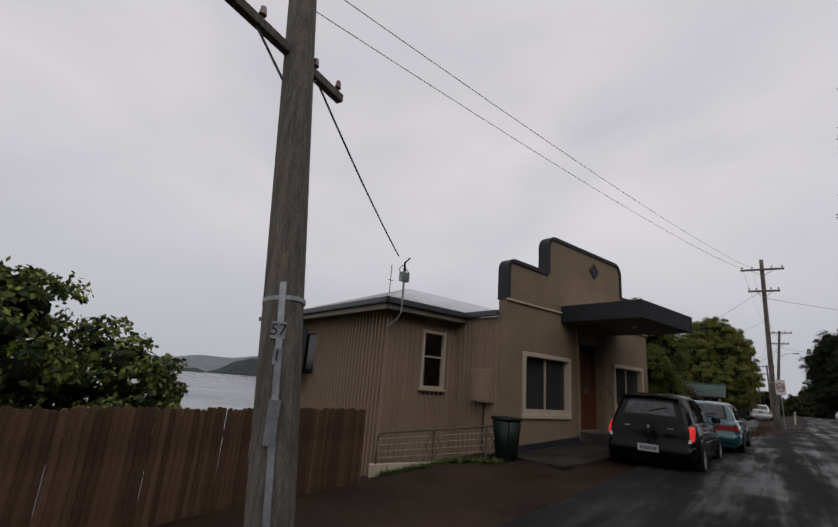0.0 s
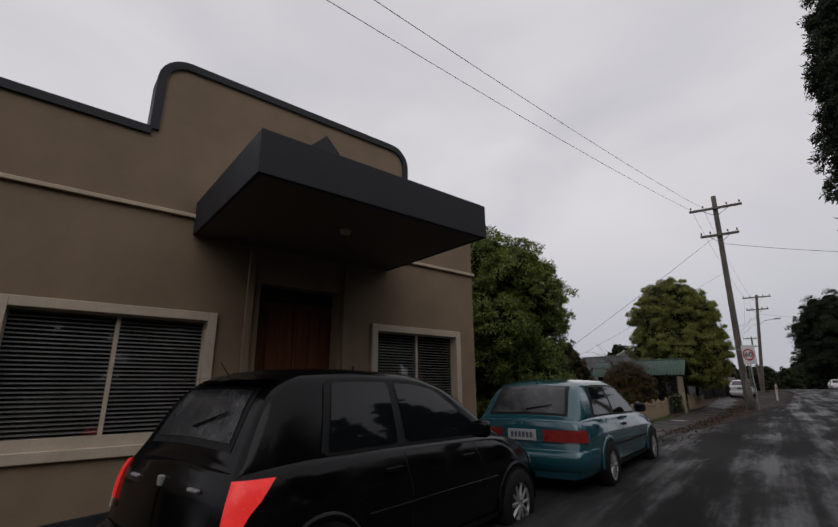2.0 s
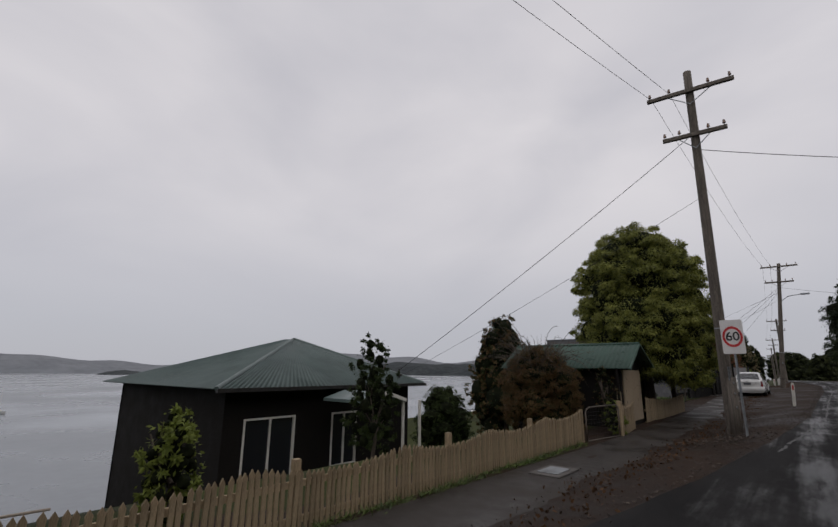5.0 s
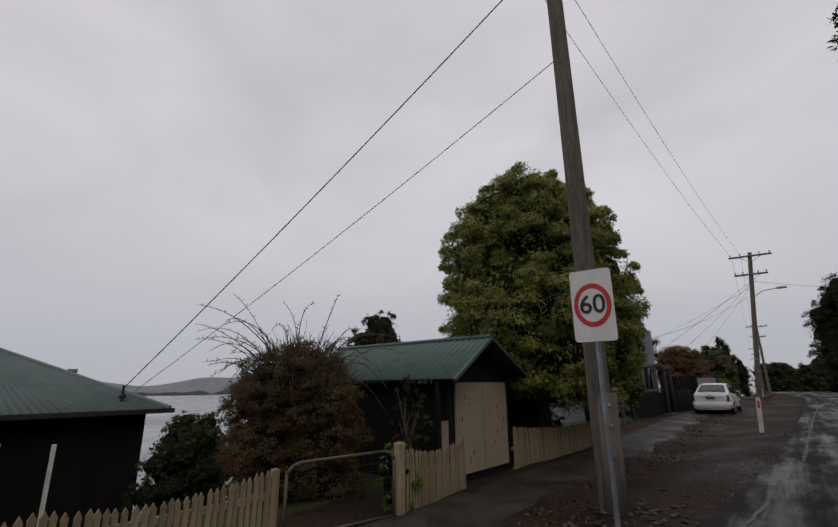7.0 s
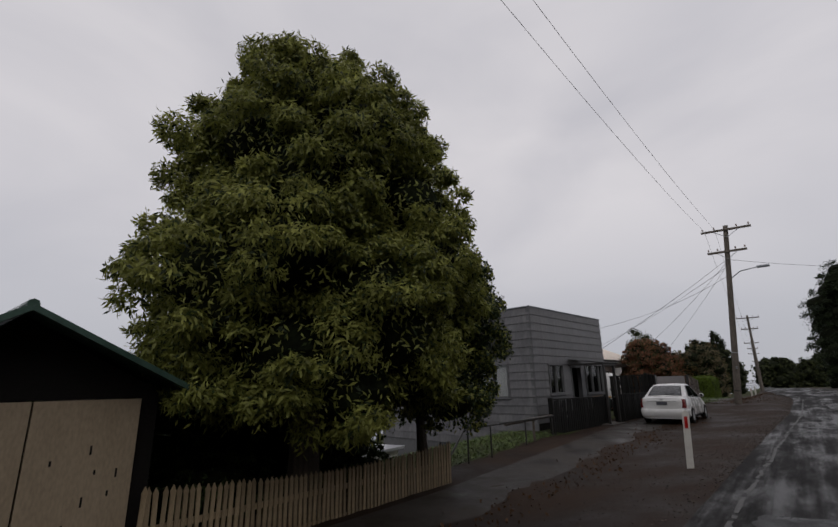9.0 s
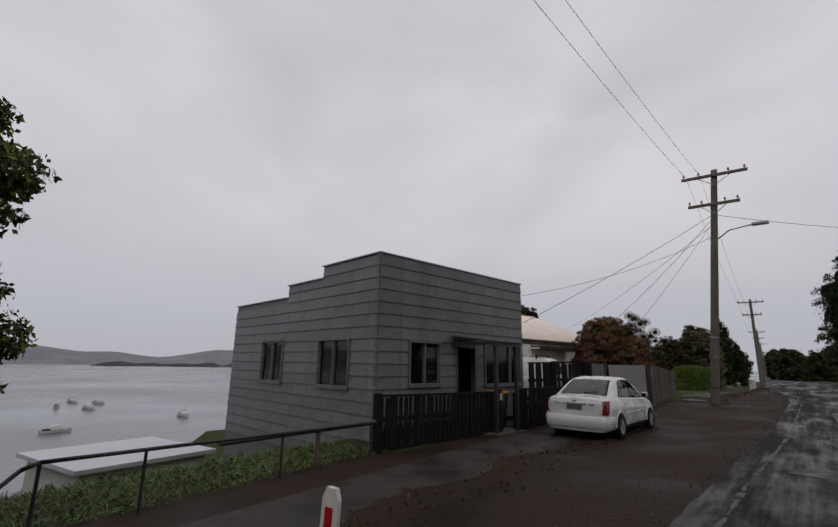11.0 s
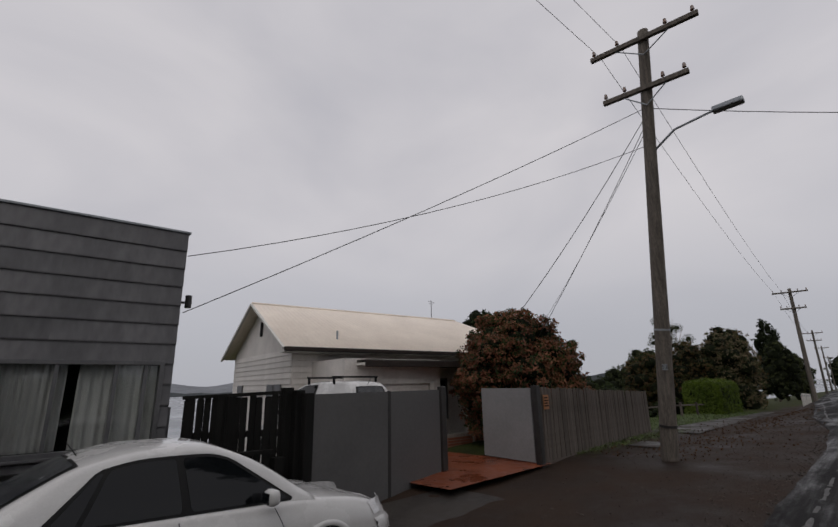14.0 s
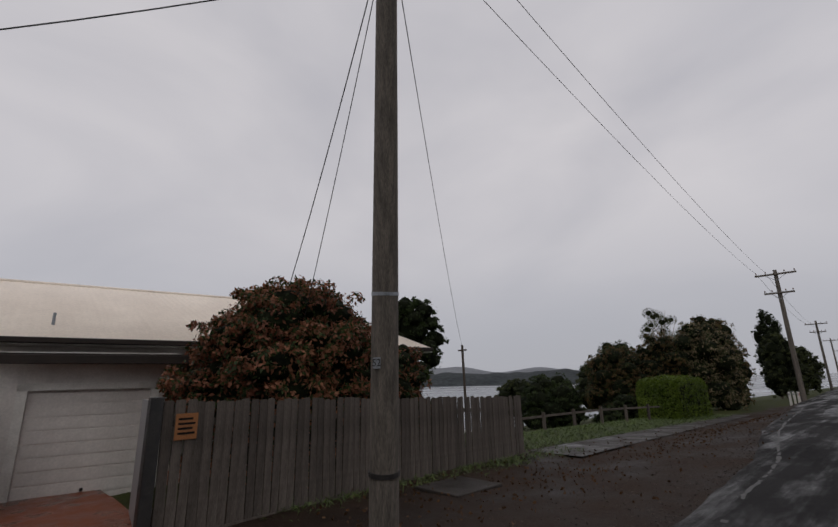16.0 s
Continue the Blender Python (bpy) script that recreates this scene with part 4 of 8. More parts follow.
part("rear_wing", boxed(HU1 - 0.5, HU1 + 1.25, 4.5, HV1 - 0.1, HB, 1.8), REDSTAIN, house, "dark red-brown boarded rear wing")
part("far_wall", boxed(HU1 - 0.12, HU1, 0.24, HV1, HB, 2.3), DARKWALL, house, "dark stained far side wall")
bat = meshed("batten", [(x, y, z) for z in (0, 1) for x, y in ((0, 0), (0.055, 0), (0.045, -0.028), (0.010, -0.028))],
             [(0, 3, 2, 1), (4, 5, 6, 7), (0, 1, 5, 4), (1, 2, 6, 5), (2, 3, 7, 6), (3, 0, 4, 7)], BATTEN)
i = 0
x = HU0 + 0.02
while x < -0.66:
    inside = SW[0] - 0.06 < x + 0.017 < SW[1] + 0.06
    spans = [(HB, SW[2] - 0.1), (SW[3] + 0.08, EZ - 0.08)] if inside else [(HB, EZ - 0.08)]
    for z0, z1 in spans:
        piece("batten", bat, house, Matrix.Translation((x, HV0, z0)) @ Matrix.Diagonal((1, 1, z1 - z0, 1)))
    x += 0.148
y = HV0 + 0.05
while y < HV1:
    gap = HV0 + 0.15 + 3.25 < y < HV0 + 0.15 + 4.3
    for z0, z1 in ([(HB, 0.38), (1.67, EZ - 0.08)] if gap else [(HB, EZ - 0.08)]):
        piece("batten", bat, house, Matrix.Translation((HU0, y, z0)) @ Euler((0, 0, radians(-90))).to_matrix().to_4x4() @ Matrix.Diagonal((1.15, 2.0, z1 - z0, 1)))
    y += 0.148
y = 0.3
while y < HV0 - 0.05:
    piece("batten", bat, house, Matrix.Translation((-0.62, y, -1.6)) @ Euler((0, 0, radians(-90))).to_matrix().to_4x4() @ Matrix.Diagonal((1, 1, 3.56, 1)))
    y += 0.148


def sash_window(x0, x1, z0, z1, ywall, parent, curtain=True, m=None, material=TAN_TRIM, seed=0):
    win = new("window")
    win.parent = parent
    if m is not None:
        win.matrix_local = m
    part("frame", ring_frame(bmesh.new(), x0 - 0.055, x1 + 0.055, z0 - 0.03, z1 + 0.06, 0.07, ywall - 0.05, ywall + 0.05, 0.005), material, win)
    part("sill", boxed(x0 - 0.09, x1 + 0.09, ywall - 0.09, ywall + 0.02, z0 - 0.075, z0 - 0.03, 0.006), material, win)
    part("meeting_rail", boxed(x0, x1, ywall, ywall + 0.04, z0 + (z1 - z0) * 0.55, z0 + (z1 - z0) * 0.55 + 0.035), material, win)
    g = part("pane", boxed(x0, x1, ywall + 0.055, ywall + 0.06, z0, z1), CLEAR, win)
    g.visible_shadow = False
    # Dark sheet behind the pane in place of the room's shade.
    part("room", boxed(x0 - 0.1, x1 + 0.1, ywall + 0.5, ywall + 0.52, z0 - 0.1, z1 + 0.1), DARK_BACKING, win)
    if curtain:
        finish("curtain", folds(x0 + 0.02, x1 - 0.02, z0 + 0.02, z0 + (z1 - z0) * 0.55, ywall + 0.10, 0.018, 6, seed), None, win, "white lace half curtain")
        finish("curtain", folds(x1 - 0.12, x1 - 0.01, z0 + (z1 - z0) * 0.5, z1 - 0.02, ywall + 0.12, 0.014, 2, seed + 1), None, win)
    return win


sash_window(*SW, HV0, house, True, None, TAN_TRIM, 3)
sash_window(3.35, 4.25, 0.45, 1.6, -0.15, house, False, m_side, WHITETRIM, 4)
for k in range(5):
    part("sill_bracket", boxed(SW[0] + 0.03 + k * 0.14, SW[0] + 0.09 + k * 0.14, HV0 - 0.035, HV0 - 0.02, SW[2] - 0.16, SW[2] - 0.11), DARKWALL, house)
mb = part("meter_box", boxed(-0.82, -0.63, 0.30, 0.85, 0.14, 0.86, 0.012), BATTEN, house, "beige painted meter box")
part("meter_door", boxed(-0.832, -0.82, 0.33, 0.82, 0.18, 0.82, 0.004), BATTEN, mb)
part("conduit", tube(bmesh.new(), (-0.67, 0.57, -0.9), (-0.67, 0.57, 0.14), 0.02), DARKIRON, house)
# eaves, gutter and hipped roof
part("soffit", boxed(HU0 - 0.32, HU1 + 0.3, HV0 - 0.32, HV1 + 0.4, EZ - 0.04, EZ), FASCIA, house)
gut = bmesh.new()
box(gut, HU0 - 0.42, -0.64, HV0 - 0.42, HV0 - 0.32, EZ + 0.06, EZ + 0.20, 0.02)
box(gut, HU0 - 0.42, HU0 - 0.32, HV0 - 0.42, HV1 + 0.5, EZ + 0.06, EZ + 0.20, 0.02)
box(gut, -0.75, -0.65, 0.2, HV0 - 0.36, EZ + 0.06, EZ + 0.20, 0.02)
part("gutter", gut, GUTTER, house, "dark grey gutter")
fas = bmesh.new()
box(fas, HU0 - 0.34, -0.62, HV0 - 0.34, HV0 - 0.30, EZ - 0.06, EZ + 0.12)
box(fas, HU0 - 0.34, HU0 - 0.30, HV0 - 0.34, HV1 + 0.4, EZ - 0.06, EZ + 0.12)
part("fascia", fas, FASCIA, house)
ea, eb, ec, ed = (HU0 - 0.38, HV0 - 0.38, EZ + 0.16), (HU1 + 0.3, HV0 - 0.38, EZ + 0.16), (HU1 + 0.3, HV1 + 0.45, EZ + 0.16), (HU0 - 0.38, HV1 + 0.45, EZ + 0.16)
ra, rb = (HU0 + 2.9, 4.9, 3.42), (HU1 - 2.9, 4.9, 3.42)
roof = sheet_between("roof", ea, eb, rb, ra, ZINC, house, "pale grey corrugated iron roof")
sheet_between("roof_slope", ed, ea, ra, ra, ZINC, roof)
sheet_between("roof_slope", ec, ed, ra, rb, ZINC, roof)
sheet_between("roof_slope", eb, ec, rb, rb, ZINC, roof)
part("flue", tube(tube(bmesh.new(), (-2.5, 8.0, 1.9), (-2.5, 8.0, 3.1), 0.06), (-2.5, 8.0, 3.1), (-2.5, 8.0, 3.18), 0.10), DARKIRON, house, "dark metal flue pipe")
part("aerial", tube(tube(bmesh.new(), (-0.75, 4.6, 3.1), (-0.75, 4.6, 4.0), 0.012), (-0.85, 4.6, 3.5), (-0.65, 4.6, 3.5), 0.008), DARKIRON, house, "thin roof aerial")
MX, MY = -2.76, HV0 - 0.44
mast = part("service_mast", path_tube(bmesh.new(), [(MX - 0.05, MY + 0.40, 1.62), (MX - 0.02, MY + 0.10, 1.78), (MX, MY, 1.92), (MX, MY, 2.66)], 0.024, 10), GALV, house, "bent galvanised service mast with a fuse box")
part("fuse_box", boxed(MX - 0.11, MX + 0.11, MY - 0.06, MY + 0.06, 2.62, 2.84, 0.015), GALV, mast, "grey fuse box")
part("mast_head", tube(bmesh.new(), (MX, MY, 2.83), (MX - 0.03, MY - 0.02, 3.08), 0.035, 0.02, 8), DARKIRON, mast)
for s0, w0, h0 in ((-1, 0.16, 0.30), (1, 0.13, 0.22)):
    part("cable_loop", path_tube(bmesh.new(), [(MX - 0.03 + s0 * w0 * math.sin(k * math.pi / 8) * 0.9, MY - 0.03, 2.72 + h0 * k / 8) for k in range(9)], 0.009, 6), CABLE, mast)
part("wire_clamp", tube(bmesh.new(), (MX - 0.03, MY - 0.02, 3.05), (MX + 0.02, MY - 0.14, 3.16), 0.02, 0.014, 6), DARKIRON, mast)
# ------------------------------------------------------------ cars
def loft(rings, cap=True):
    bm = bmesh.new()
    vs = [[bm.verts.new(p) for p in r] for r in rings]
    for a, b in zip(vs, vs[1:]):
        for i in range(len(a) - 1):
            bm.faces.new((a[i], a[i + 1], b[i + 1], b[i]))
    if cap:
        bm.faces.new(vs[0][::-1])
        bm.faces.new(vs[-1])
    return bm


def wheel(parent, x, y, r, w, side):
    t = bmesh.new()
    prof = [(r * 0.62, -w / 2), (r * 0.93, -w / 2), (r, -w / 2 + 0.03), (r, w / 2 - 0.03), (r * 0.93, w / 2), (r * 0.62, w / 2)]
    n = 24
    rings = [[t.verts.new((x + q * math.cos(2 * math.pi * i / n), y + d, r + q * math.sin(2 * math.pi * i / n))) for q, d in prof] for i in range(n)]
    for i in range(n):
        a, b = rings[i], rings[(i + 1) % n]
        for j in range(len(prof) - 1):
            t.faces.new((a[j], a[j + 1], b[j + 1], b[j]))
    wh = part("wheel", t, RUBBER, parent, "", True)
    rim = bmesh.new()
    o = y + side * (w / 2 - 0.025)
    tube(rim, (x, o - side * 0.06, r), (x, o - side * 0.05, r), r * 0.64, r * 0.64, 20)
    for i in range(10):
        a = 2 * math.pi * i / 10
        tube(rim, (x + 0.03 * math.cos(a), o, r + 0.03 * math.sin(a)), (x + r * 0.60 * math.cos(a), o, r + r * 0.60 * math.sin(a)), 0.022, 0.017, 5)
    for i in range(20):
        a, b = 2 * math.pi * i / 20, 2 * math.pi * (i + 1) / 20
        tube(rim, (x + r * 0.62 * math.cos(a), o, r + r * 0.62 * math.sin(a)), (x + r * 0.62 * math.cos(b), o, r + r * 0.62 * math.sin(b)), 0.017, 0.017, 5, False)
    tube(rim, (x, o - side * 0.02, r), (x, o + side * 0.01, r), 0.05, 0.045, 10)
    part("rim", rim, ALLOY, wh)
    return wh


def curve_at(pts, x):
    """A smooth line through pts."""
    n = len(pts)
    if x <= pts[0][0]:
        return pts[0][1]
    if x >= pts[-1][0]:
        return pts[-1][1]
    i = max(k for k in range(n - 1) if pts[k][0] <= x)
    sl = [(pts[k + 1][1] - pts[k][1]) / (pts[k + 1][0] - pts[k][0]) for k in range(n - 1)]

    def tan(k):
        if k == 0 or k == n - 1:
            return sl[0] if k == 0 else sl[-1]
        p, q = sl[k - 1], sl[k]
        return 0.0 if p * q <= 0 else 2 * p * q / (p + q)
    h = pts[i + 1][0] - pts[i][0]
    t = (x - pts[i][0]) / h
    return pts[i][1] * (2 * t ** 3 - 3 * t * t + 1) + tan(i) * h * (t ** 3 - 2 * t * t + t) + pts[i + 1][1] * (3 * t * t - 2 * t ** 3) + tan(i + 1) * h * (t ** 3 - t * t)


def grid_patch(fn, us, vs, flip=False):
    bm = bmesh.new()
    g = [[bm.verts.new(fn(u, v)) for v in vs] for u in us]
    for p, q in zip(g, g[1:]):
        for j in range(len(vs) - 1):
            f = (p[j], p[j + 1], q[j + 1], q[j])
            bm.faces.new(f[::-1] if flip else f)
    return bm


def steps(a, b, n):
    return [a + (b - a) * i / n for i in range(n + 1)]


PROF = [(0.0, 0.86), (0.05, 0.95), (0.20, 0.985), (0.45, 1.0), (0.62, 0.997), (0.80, 0.975), (0.92, 0.945), (1.0, 0.90)]


def car(name, label, m, paint, length, width, height, belt, roof, rear_wheel, wheelbase, r, tail, spec):
    """A car whose nose points along X. belt: shoulder line; roof: glasshouse line, tail to windscreen;
    tail: (height, set-in) of the rear end; spec: details."""
    c = thing(name, label, "car", m)
    hw = width / 2
    cutz = 0.20
    front = [(0.2, 0.10), (0.4, 0.0), (0.6, 0.03), (0.9, 0.22)]
    # stations: place along the car (negative: across the rear or the front face), share of the width
    keys = [(-0.45, 0.02), (-0.30, 0.35), (-0.15, 0.66), (-0.05, 0.84), (0.0, 0.895), (0.02, 0.93), (0.06, 0.965), (0.12, 0.99), (0.18, 1.0), (0.50, 1.0), (0.80, 1.0), (0.88, 0.97), (0.94, 0.91), (0.98, 0.82), (1.0, 0.72), (1.15, 0.45), (1.3, 0.02)]

    def at_q(q):
        wk = curve_at(keys, q)
        bulge = -0.05 * (1 - (1 + max(-0.45, min(0, q)) / 0.45) ** 2) if q < 0 else (0.07 * (1 - (1 - (q - 1) / 0.3) ** 2) if q > 1 else 0.0)
        return min(1, max(0, q)), wk, bulge

    def xs(q, z):
        f, wk, bulge = at_q(q)
        x0 = curve_at(tail, z)
        return x0 + (length - curve_at(front, z) - x0) * f + bulge

    def skin(q, z, side, off=0.0):
        f, wk, bulge = at_q(q)
        xb = curve_at(tail, 0.7) + (length - curve_at(tail, 0.7)) * f
        zt = curve_at(belt, xb)
        k = max(0.0, min(1.0, (z - cutz) / (zt - cutz)))
        o = off if q >= 0 else off * 0.5
        return (xs(q, z) + (-off if q < 0.03 else 0), side * (hw * wk * curve_at(PROF, k) + (o if q > -0.1 else 0)), z)

    rings = []
    qs = [-0.45, -0.30, -0.15, -0.05, 0.0, 0.01, 0.02, 0.04, 0.06, 0.09, 0.12, 0.16] + steps(0.2, 0.8, 14) + [0.84, 0.88, 0.91, 0.94, 0.96, 0.98, 1.0, 1.07, 1.15, 1.3]
    for q in qs:
        f, wk, bulge = at_q(q)
        xb = curve_at(tail, 0.7) + (length - curve_at(tail, 0.7)) * f
        zt = curve_at(belt, xb)
        left = []
        for k in (0.0, 0.05, 0.12, 0.24, 0.36, 0.48, 0.60, 0.70, 0.80, 0.88, 0.95, 1.0):
            z = cutz + (zt - cutz) * k
            left.append(skin(q, z, -1))
        e = left[-1]
        top = [(e[0], e[1] * 0.94, e[2] + 0.012), (e[0], e[1] * 0.55, e[2] + 0.026), (e[0], 0, e[2] + 0.032)]
        ring = left + top
        rings.append(ring + [(x, -y, z) for x, y, z in ring[-2::-1]])
    part("body", loft(rings), paint, c, "", True)

    def half(x):
        f = min(1, max(0, (x - curve_at(tail, 0.9)) / (length - curve_at(tail, 0.9))))
        return hw * curve_at(keys, f) * 0.90

    def cabin_y(x, z):
        zb = curve_at(belt, x)
        return half(x) * 0.985 - (z - zb) * 0.34

    gx0, gx1 = roof[0][0], roof[-1][0]
    gr = []
    xsamp = sorted(set([gx0 + 0.0] + steps(gx0, roof[1][0], 8) + steps(roof[1][0], roof[-2][0], 16) + steps(roof[-2][0], gx1, 8)))
    for x in xsamp:
        zt = curve_at(roof, x)
        zb = curve_at(belt, x) - 0.03
        zt = max(zt, zb + 0.02)
        rl = min(0.055, (zt - zb) * 0.4)
        ye = cabin_y(x, zt)
        lf = [(x, -cabin_y(x, zb), zb), (x, -cabin_y(x, (zb + zt) / 2) - 0.012, (zb + zt) / 2), (x, -cabin_y(x, zt - rl), zt - rl), (x, -ye + rl * 0.25, zt - rl * 0.35), (x, -ye + rl * 1.1, zt), (x, -ye * 0.5, zt + 0.018), (x, 0, zt + 0.025)]
        gr.append(lf + [(p[0], -p[1], p[2]) for p in lf[-2::-1]])
    part("cabin", loft(gr), paint, c, "", True)

    def roof_pt(x, v, off):
        """v from -1 to 1 across the car on the roof skin; off outwards."""
        e = 0.02
        sl = (curve_at(roof, x + e) - curve_at(roof, x - e)) / (2 * e)
        n = Vector((-sl, 0, 1)).normalized()
        z = curve_at(roof, x)
        y = v * (cabin_y(x, z) - 0.05)
        return Vector((x, y, z + 0.020 * (1 - v * v))) + n * off

    def run_x(x0, x1, n):
        return steps(x0, x1, n)
    # rear window and windscreen
    ra, rb, rv = spec["rear_glass"]
    part("rear_window_frame", grid_patch(lambda u, v: roof_pt(u, v, 0.004), run_x(ra - 0.02, rb + 0.025, 10), steps(-rv - 0.06, rv + 0.06, 6), True), TRIMBLACK, c, "", True)
    part("rear_window", grid_patch(lambda u, v: roof_pt(u, v * (1 - 0.05 * ((u - ra) / (rb - ra))), 0.010), run_x(ra, rb, 10), steps(-rv, rv, 6), True), REARGLASS, c, "wet tinted rear glass", True)
    wa, wb = spec["windscreen"]
    part("windscreen", grid_patch(lambda u, v: roof_pt(u, v, 0.006), run_x(wa, wb, 8), steps(-0.94, 0.94, 6), True), CARGLASS, c, "", True)
    xw = ra + 0.03
    zr = curve_at(roof, xw)
    part("wiper", tube(bmesh.new(), roof_pt(xw, 0.02, 0.02), roof_pt(xw + 0.05, -0.55, 0.025), 0.010, 0.006, 5), TRIMBLACK, c)
    part("aerial", tube(bmesh.new(), roof_pt(rb + 0.07, 0, 0.0), roof_pt(rb + 0.07, 0, 0.0) + Vector((-0.10, 0, 0.13)), 0.006, 0.003, 5), TRIMBLACK, c)
    sp = spec.get("spoiler")
    if sp:
        part("spoiler", grid_patch(lambda u, v: roof_pt(rb + 0.12, v, 0.02) + Vector((-u, 0, -u * 0.12)), steps(0, sp, 3), steps(-0.98, 0.98, 6)), paint, c, "", True)

    def side_win(s, b0, b1, t0, t1, lift, gap, off, corner=0.06):
        def fn(u, v):
            xb, xt = b0 + (b1 - b0) * u, t0 + (t1 - t0) * u
            z0 = curve_at(belt, xb) + lift
            z1 = curve_at(roof, xt) - gap
            k = corner + (1 - 2 * corner) * v if u < 1e-6 or u > 1 - 1e-6 else v
            x, z = xb + (xt - xb) * k, z0 + max(0.01, z1 - z0) * k
            return (x, s * (cabin_y(x, z) + off + 0.012 * 4 * k * (1 - k)), z)
        return grid_patch(fn, [0, 0.03] + steps(0.1, 0.9, 10) + [0.97, 1], steps(0, 1, 5), s < 0)

    for s in (-1, 1):
        o = spec["opening"]
        part("window_surround", side_win(s, *o, 0.005, 0.060, 0.005), TRIMBLACK, c, "black window rubber")
        for w in spec["panes"]:
            part("side_window", side_win(s, *w, 0.028, 0.085, 0.011), CARGLASS, c, "dark wet side window", True)
        for k, (z0, z1, qa, qb, qc, qd, mt) in enumerate(spec["lamps"]):
            def lens(u, v, z0=z0, z1=z1, qa=qa, qb=qb, qc=qc, qd=qd):
                z = z0 + (z1 - z0) * v
                lo, hi = qa + (qc - qa) * v, qb + (qd - qb) * v
                return skin(lo + (hi - lo) * u, z, s, 0.020)
            part("reverse_light" if mt is CLEARLENS else "tail_light", grid_patch(lens, steps(0, 1, 8), steps(0, 1, 5), s > 0), mt, c, "clear reversing lens" if mt is CLEARLENS else "red tail light lens", True)
        part("headlight", grid_patch(lambda u, v: skin(0.93 + 0.16 * u, 0.60 + 0.13 * v, s, 0.01), steps(0, 1, 5), steps(0, 1, 3), s > 0), CLEARLENS, c, "clear headlight", True)
        bz = curve_at(belt, gx1 - 0.5)
        mx = spec.get("mirror_x", gx1 - 0.55)
        mir = part("mirror", boxed(mx, mx + 0.12, s * (hw + 0.07) - 0.085, s * (hw + 0.07) + 0.085, bz + 0.02, bz + 0.16, 0.045), spec.get("mirror", paint), c, "", True)
        part("mirror_glass", boxed(mx - 0.004, mx + 0.01, s * (hw + 0.07) - 0.06, s * (hw + 0.07) + 0.06, bz + 0.045, bz + 0.135, 0.003), CARGLASS, mir)

        def q_of(x):
            return (x - 0.02) / (length - 0.02)
        for hx in spec["handles"]:
            zc = curve_at(belt, hx) - 0.13
            p = skin(q_of(hx), zc, s)
            part("door_handle", boxed(p[0], p[0] + 0.17, p[1] - 0.014, p[1] + 0.022 if s > 0 else p[1] + 0.014, zc - 0.017, zc + 0.017, 0.007) if s > 0 else boxed(p[0], p[0] + 0.17, p[1] - 0.022, p[1] + 0.014, zc - 0.017, zc + 0.017, 0.007), spec.get("handle", paint), c)
        part("sill", grid_patch(lambda u, v: skin(q_of(rear_wheel + r + (wheelbase - 2 * r) * u), 0.20 + 0.10 * v, s, 0.012), steps(0, 1, 6), (0, 0.5, 1), s > 0), TRIMBLACK, c)
        zs = spec.get("strip_z", 0.56)
        part("rub_strip", grid_patch(lambda u, v: skin(q_of(rear_wheel + r + 0.06 + (wheelbase - 2 * r - 0.12) * u), zs + 0.04 * v, s, 0.012 * (1 - abs(v * 2 - 1)) + 0.003), steps(0, 1, 8), (0, 0.25, 0.75, 1), s > 0), spec.get("strip", paint), c, "", True)
        for sx in spec["seams"]:
            part("door_seam", grid_patch(lambda u, v: skin(q_of(sx + 0.009 * u), 0.30 + (curve_at(belt, sx) - 0.33) * v, s, 0.003), (0, 1), steps(0, 1, 8), s > 0), TRIMBLACK, c)
        for wx in (rear_wheel, rear_wheel + wheelbase):
            arch = bmesh.new()
            n = 18
            ra_ = r + 0.05
            rim0 = [arch.verts.new((wx + ra_ * math.cos(math.pi * i / n), s * (hw + 0.008), r * 0.98 + ra_ * math.sin(math.pi * i / n))) for i in range(n + 1)]
            cv = arch.verts.new((wx, s * (hw + 0.004), r * 0.62))
            for i in range(n):
                arch.faces.new((cv, rim0[i], rim0[i + 1]) if s < 0 else (cv, rim0[i + 1], rim0[i]))
            part("wheel_arch", arch, TRIMBLACK, c)
            part("arch_lip", grid_patch(lambda u, v: rim0_pt(wx, ra_ + 0.03 * math.cos(math.pi * v), r, s * (hw - 0.004 + 0.018 * math.sin(math.pi * v)), u, n), range(n + 1), steps(0, 1, 4), s > 0), paint, c, "", True)
            wheel(c, wx, s * (hw - 0.060), r, 0.185, s)
    zb0, zb1 = spec["bumper"]
    for nm, q0, q1 in (("rear_bumper", -0.449, 0.10), ("front_bumper", 1.299, 0.93)):
        both = [(q, -1) for q in steps(q1, q0, 12)] + [(q, 1) for q in steps(q0, q1, 12)]
        vals = [0, 0.15, 0.5, 0.85, 1]
        part(nm, grid_patch(lambda u, v: Vector(skin(both[u][0], zb0 + (zb1 - zb0) * v, both[u][1], 0.0)) + Vector(((-1 if nm[0] == "r" else 1) * (0.035 if 0 < v < 1 else 0.0), both[u][1] * (0.015 if 0 < v < 1 else 0.0), 0)), range(len(both)), vals, nm[0] == "f"), spec.get("bumper_paint", paint), c, "", True)
    pz = spec["plate"]
    px = xs(-0.449, pz) - spec.get("plate_out", 0.02)
    pl = part("number_plate", boxed(px - 0.012, px + 0.02, -0.19, 0.19, pz - 0.065, pz + 0.065, 0.003), spec.get("plate_mat", PLATEWHITE), c, "pale number plate")
    for i in range(6):
        part("plate_mark", boxed(px - 0.016, px - 0.010, -0.15 + i * 0.052, -0.15 + i * 0.052 + 0.034, pz - 0.03, pz + 0.035), PLATEBLUE, pl)
    for bz, by, bw, bh in spec.get("badges", ()):
        bx = xs(-0.449 + 0.4 * abs(by) / hw, bz) - 0.008
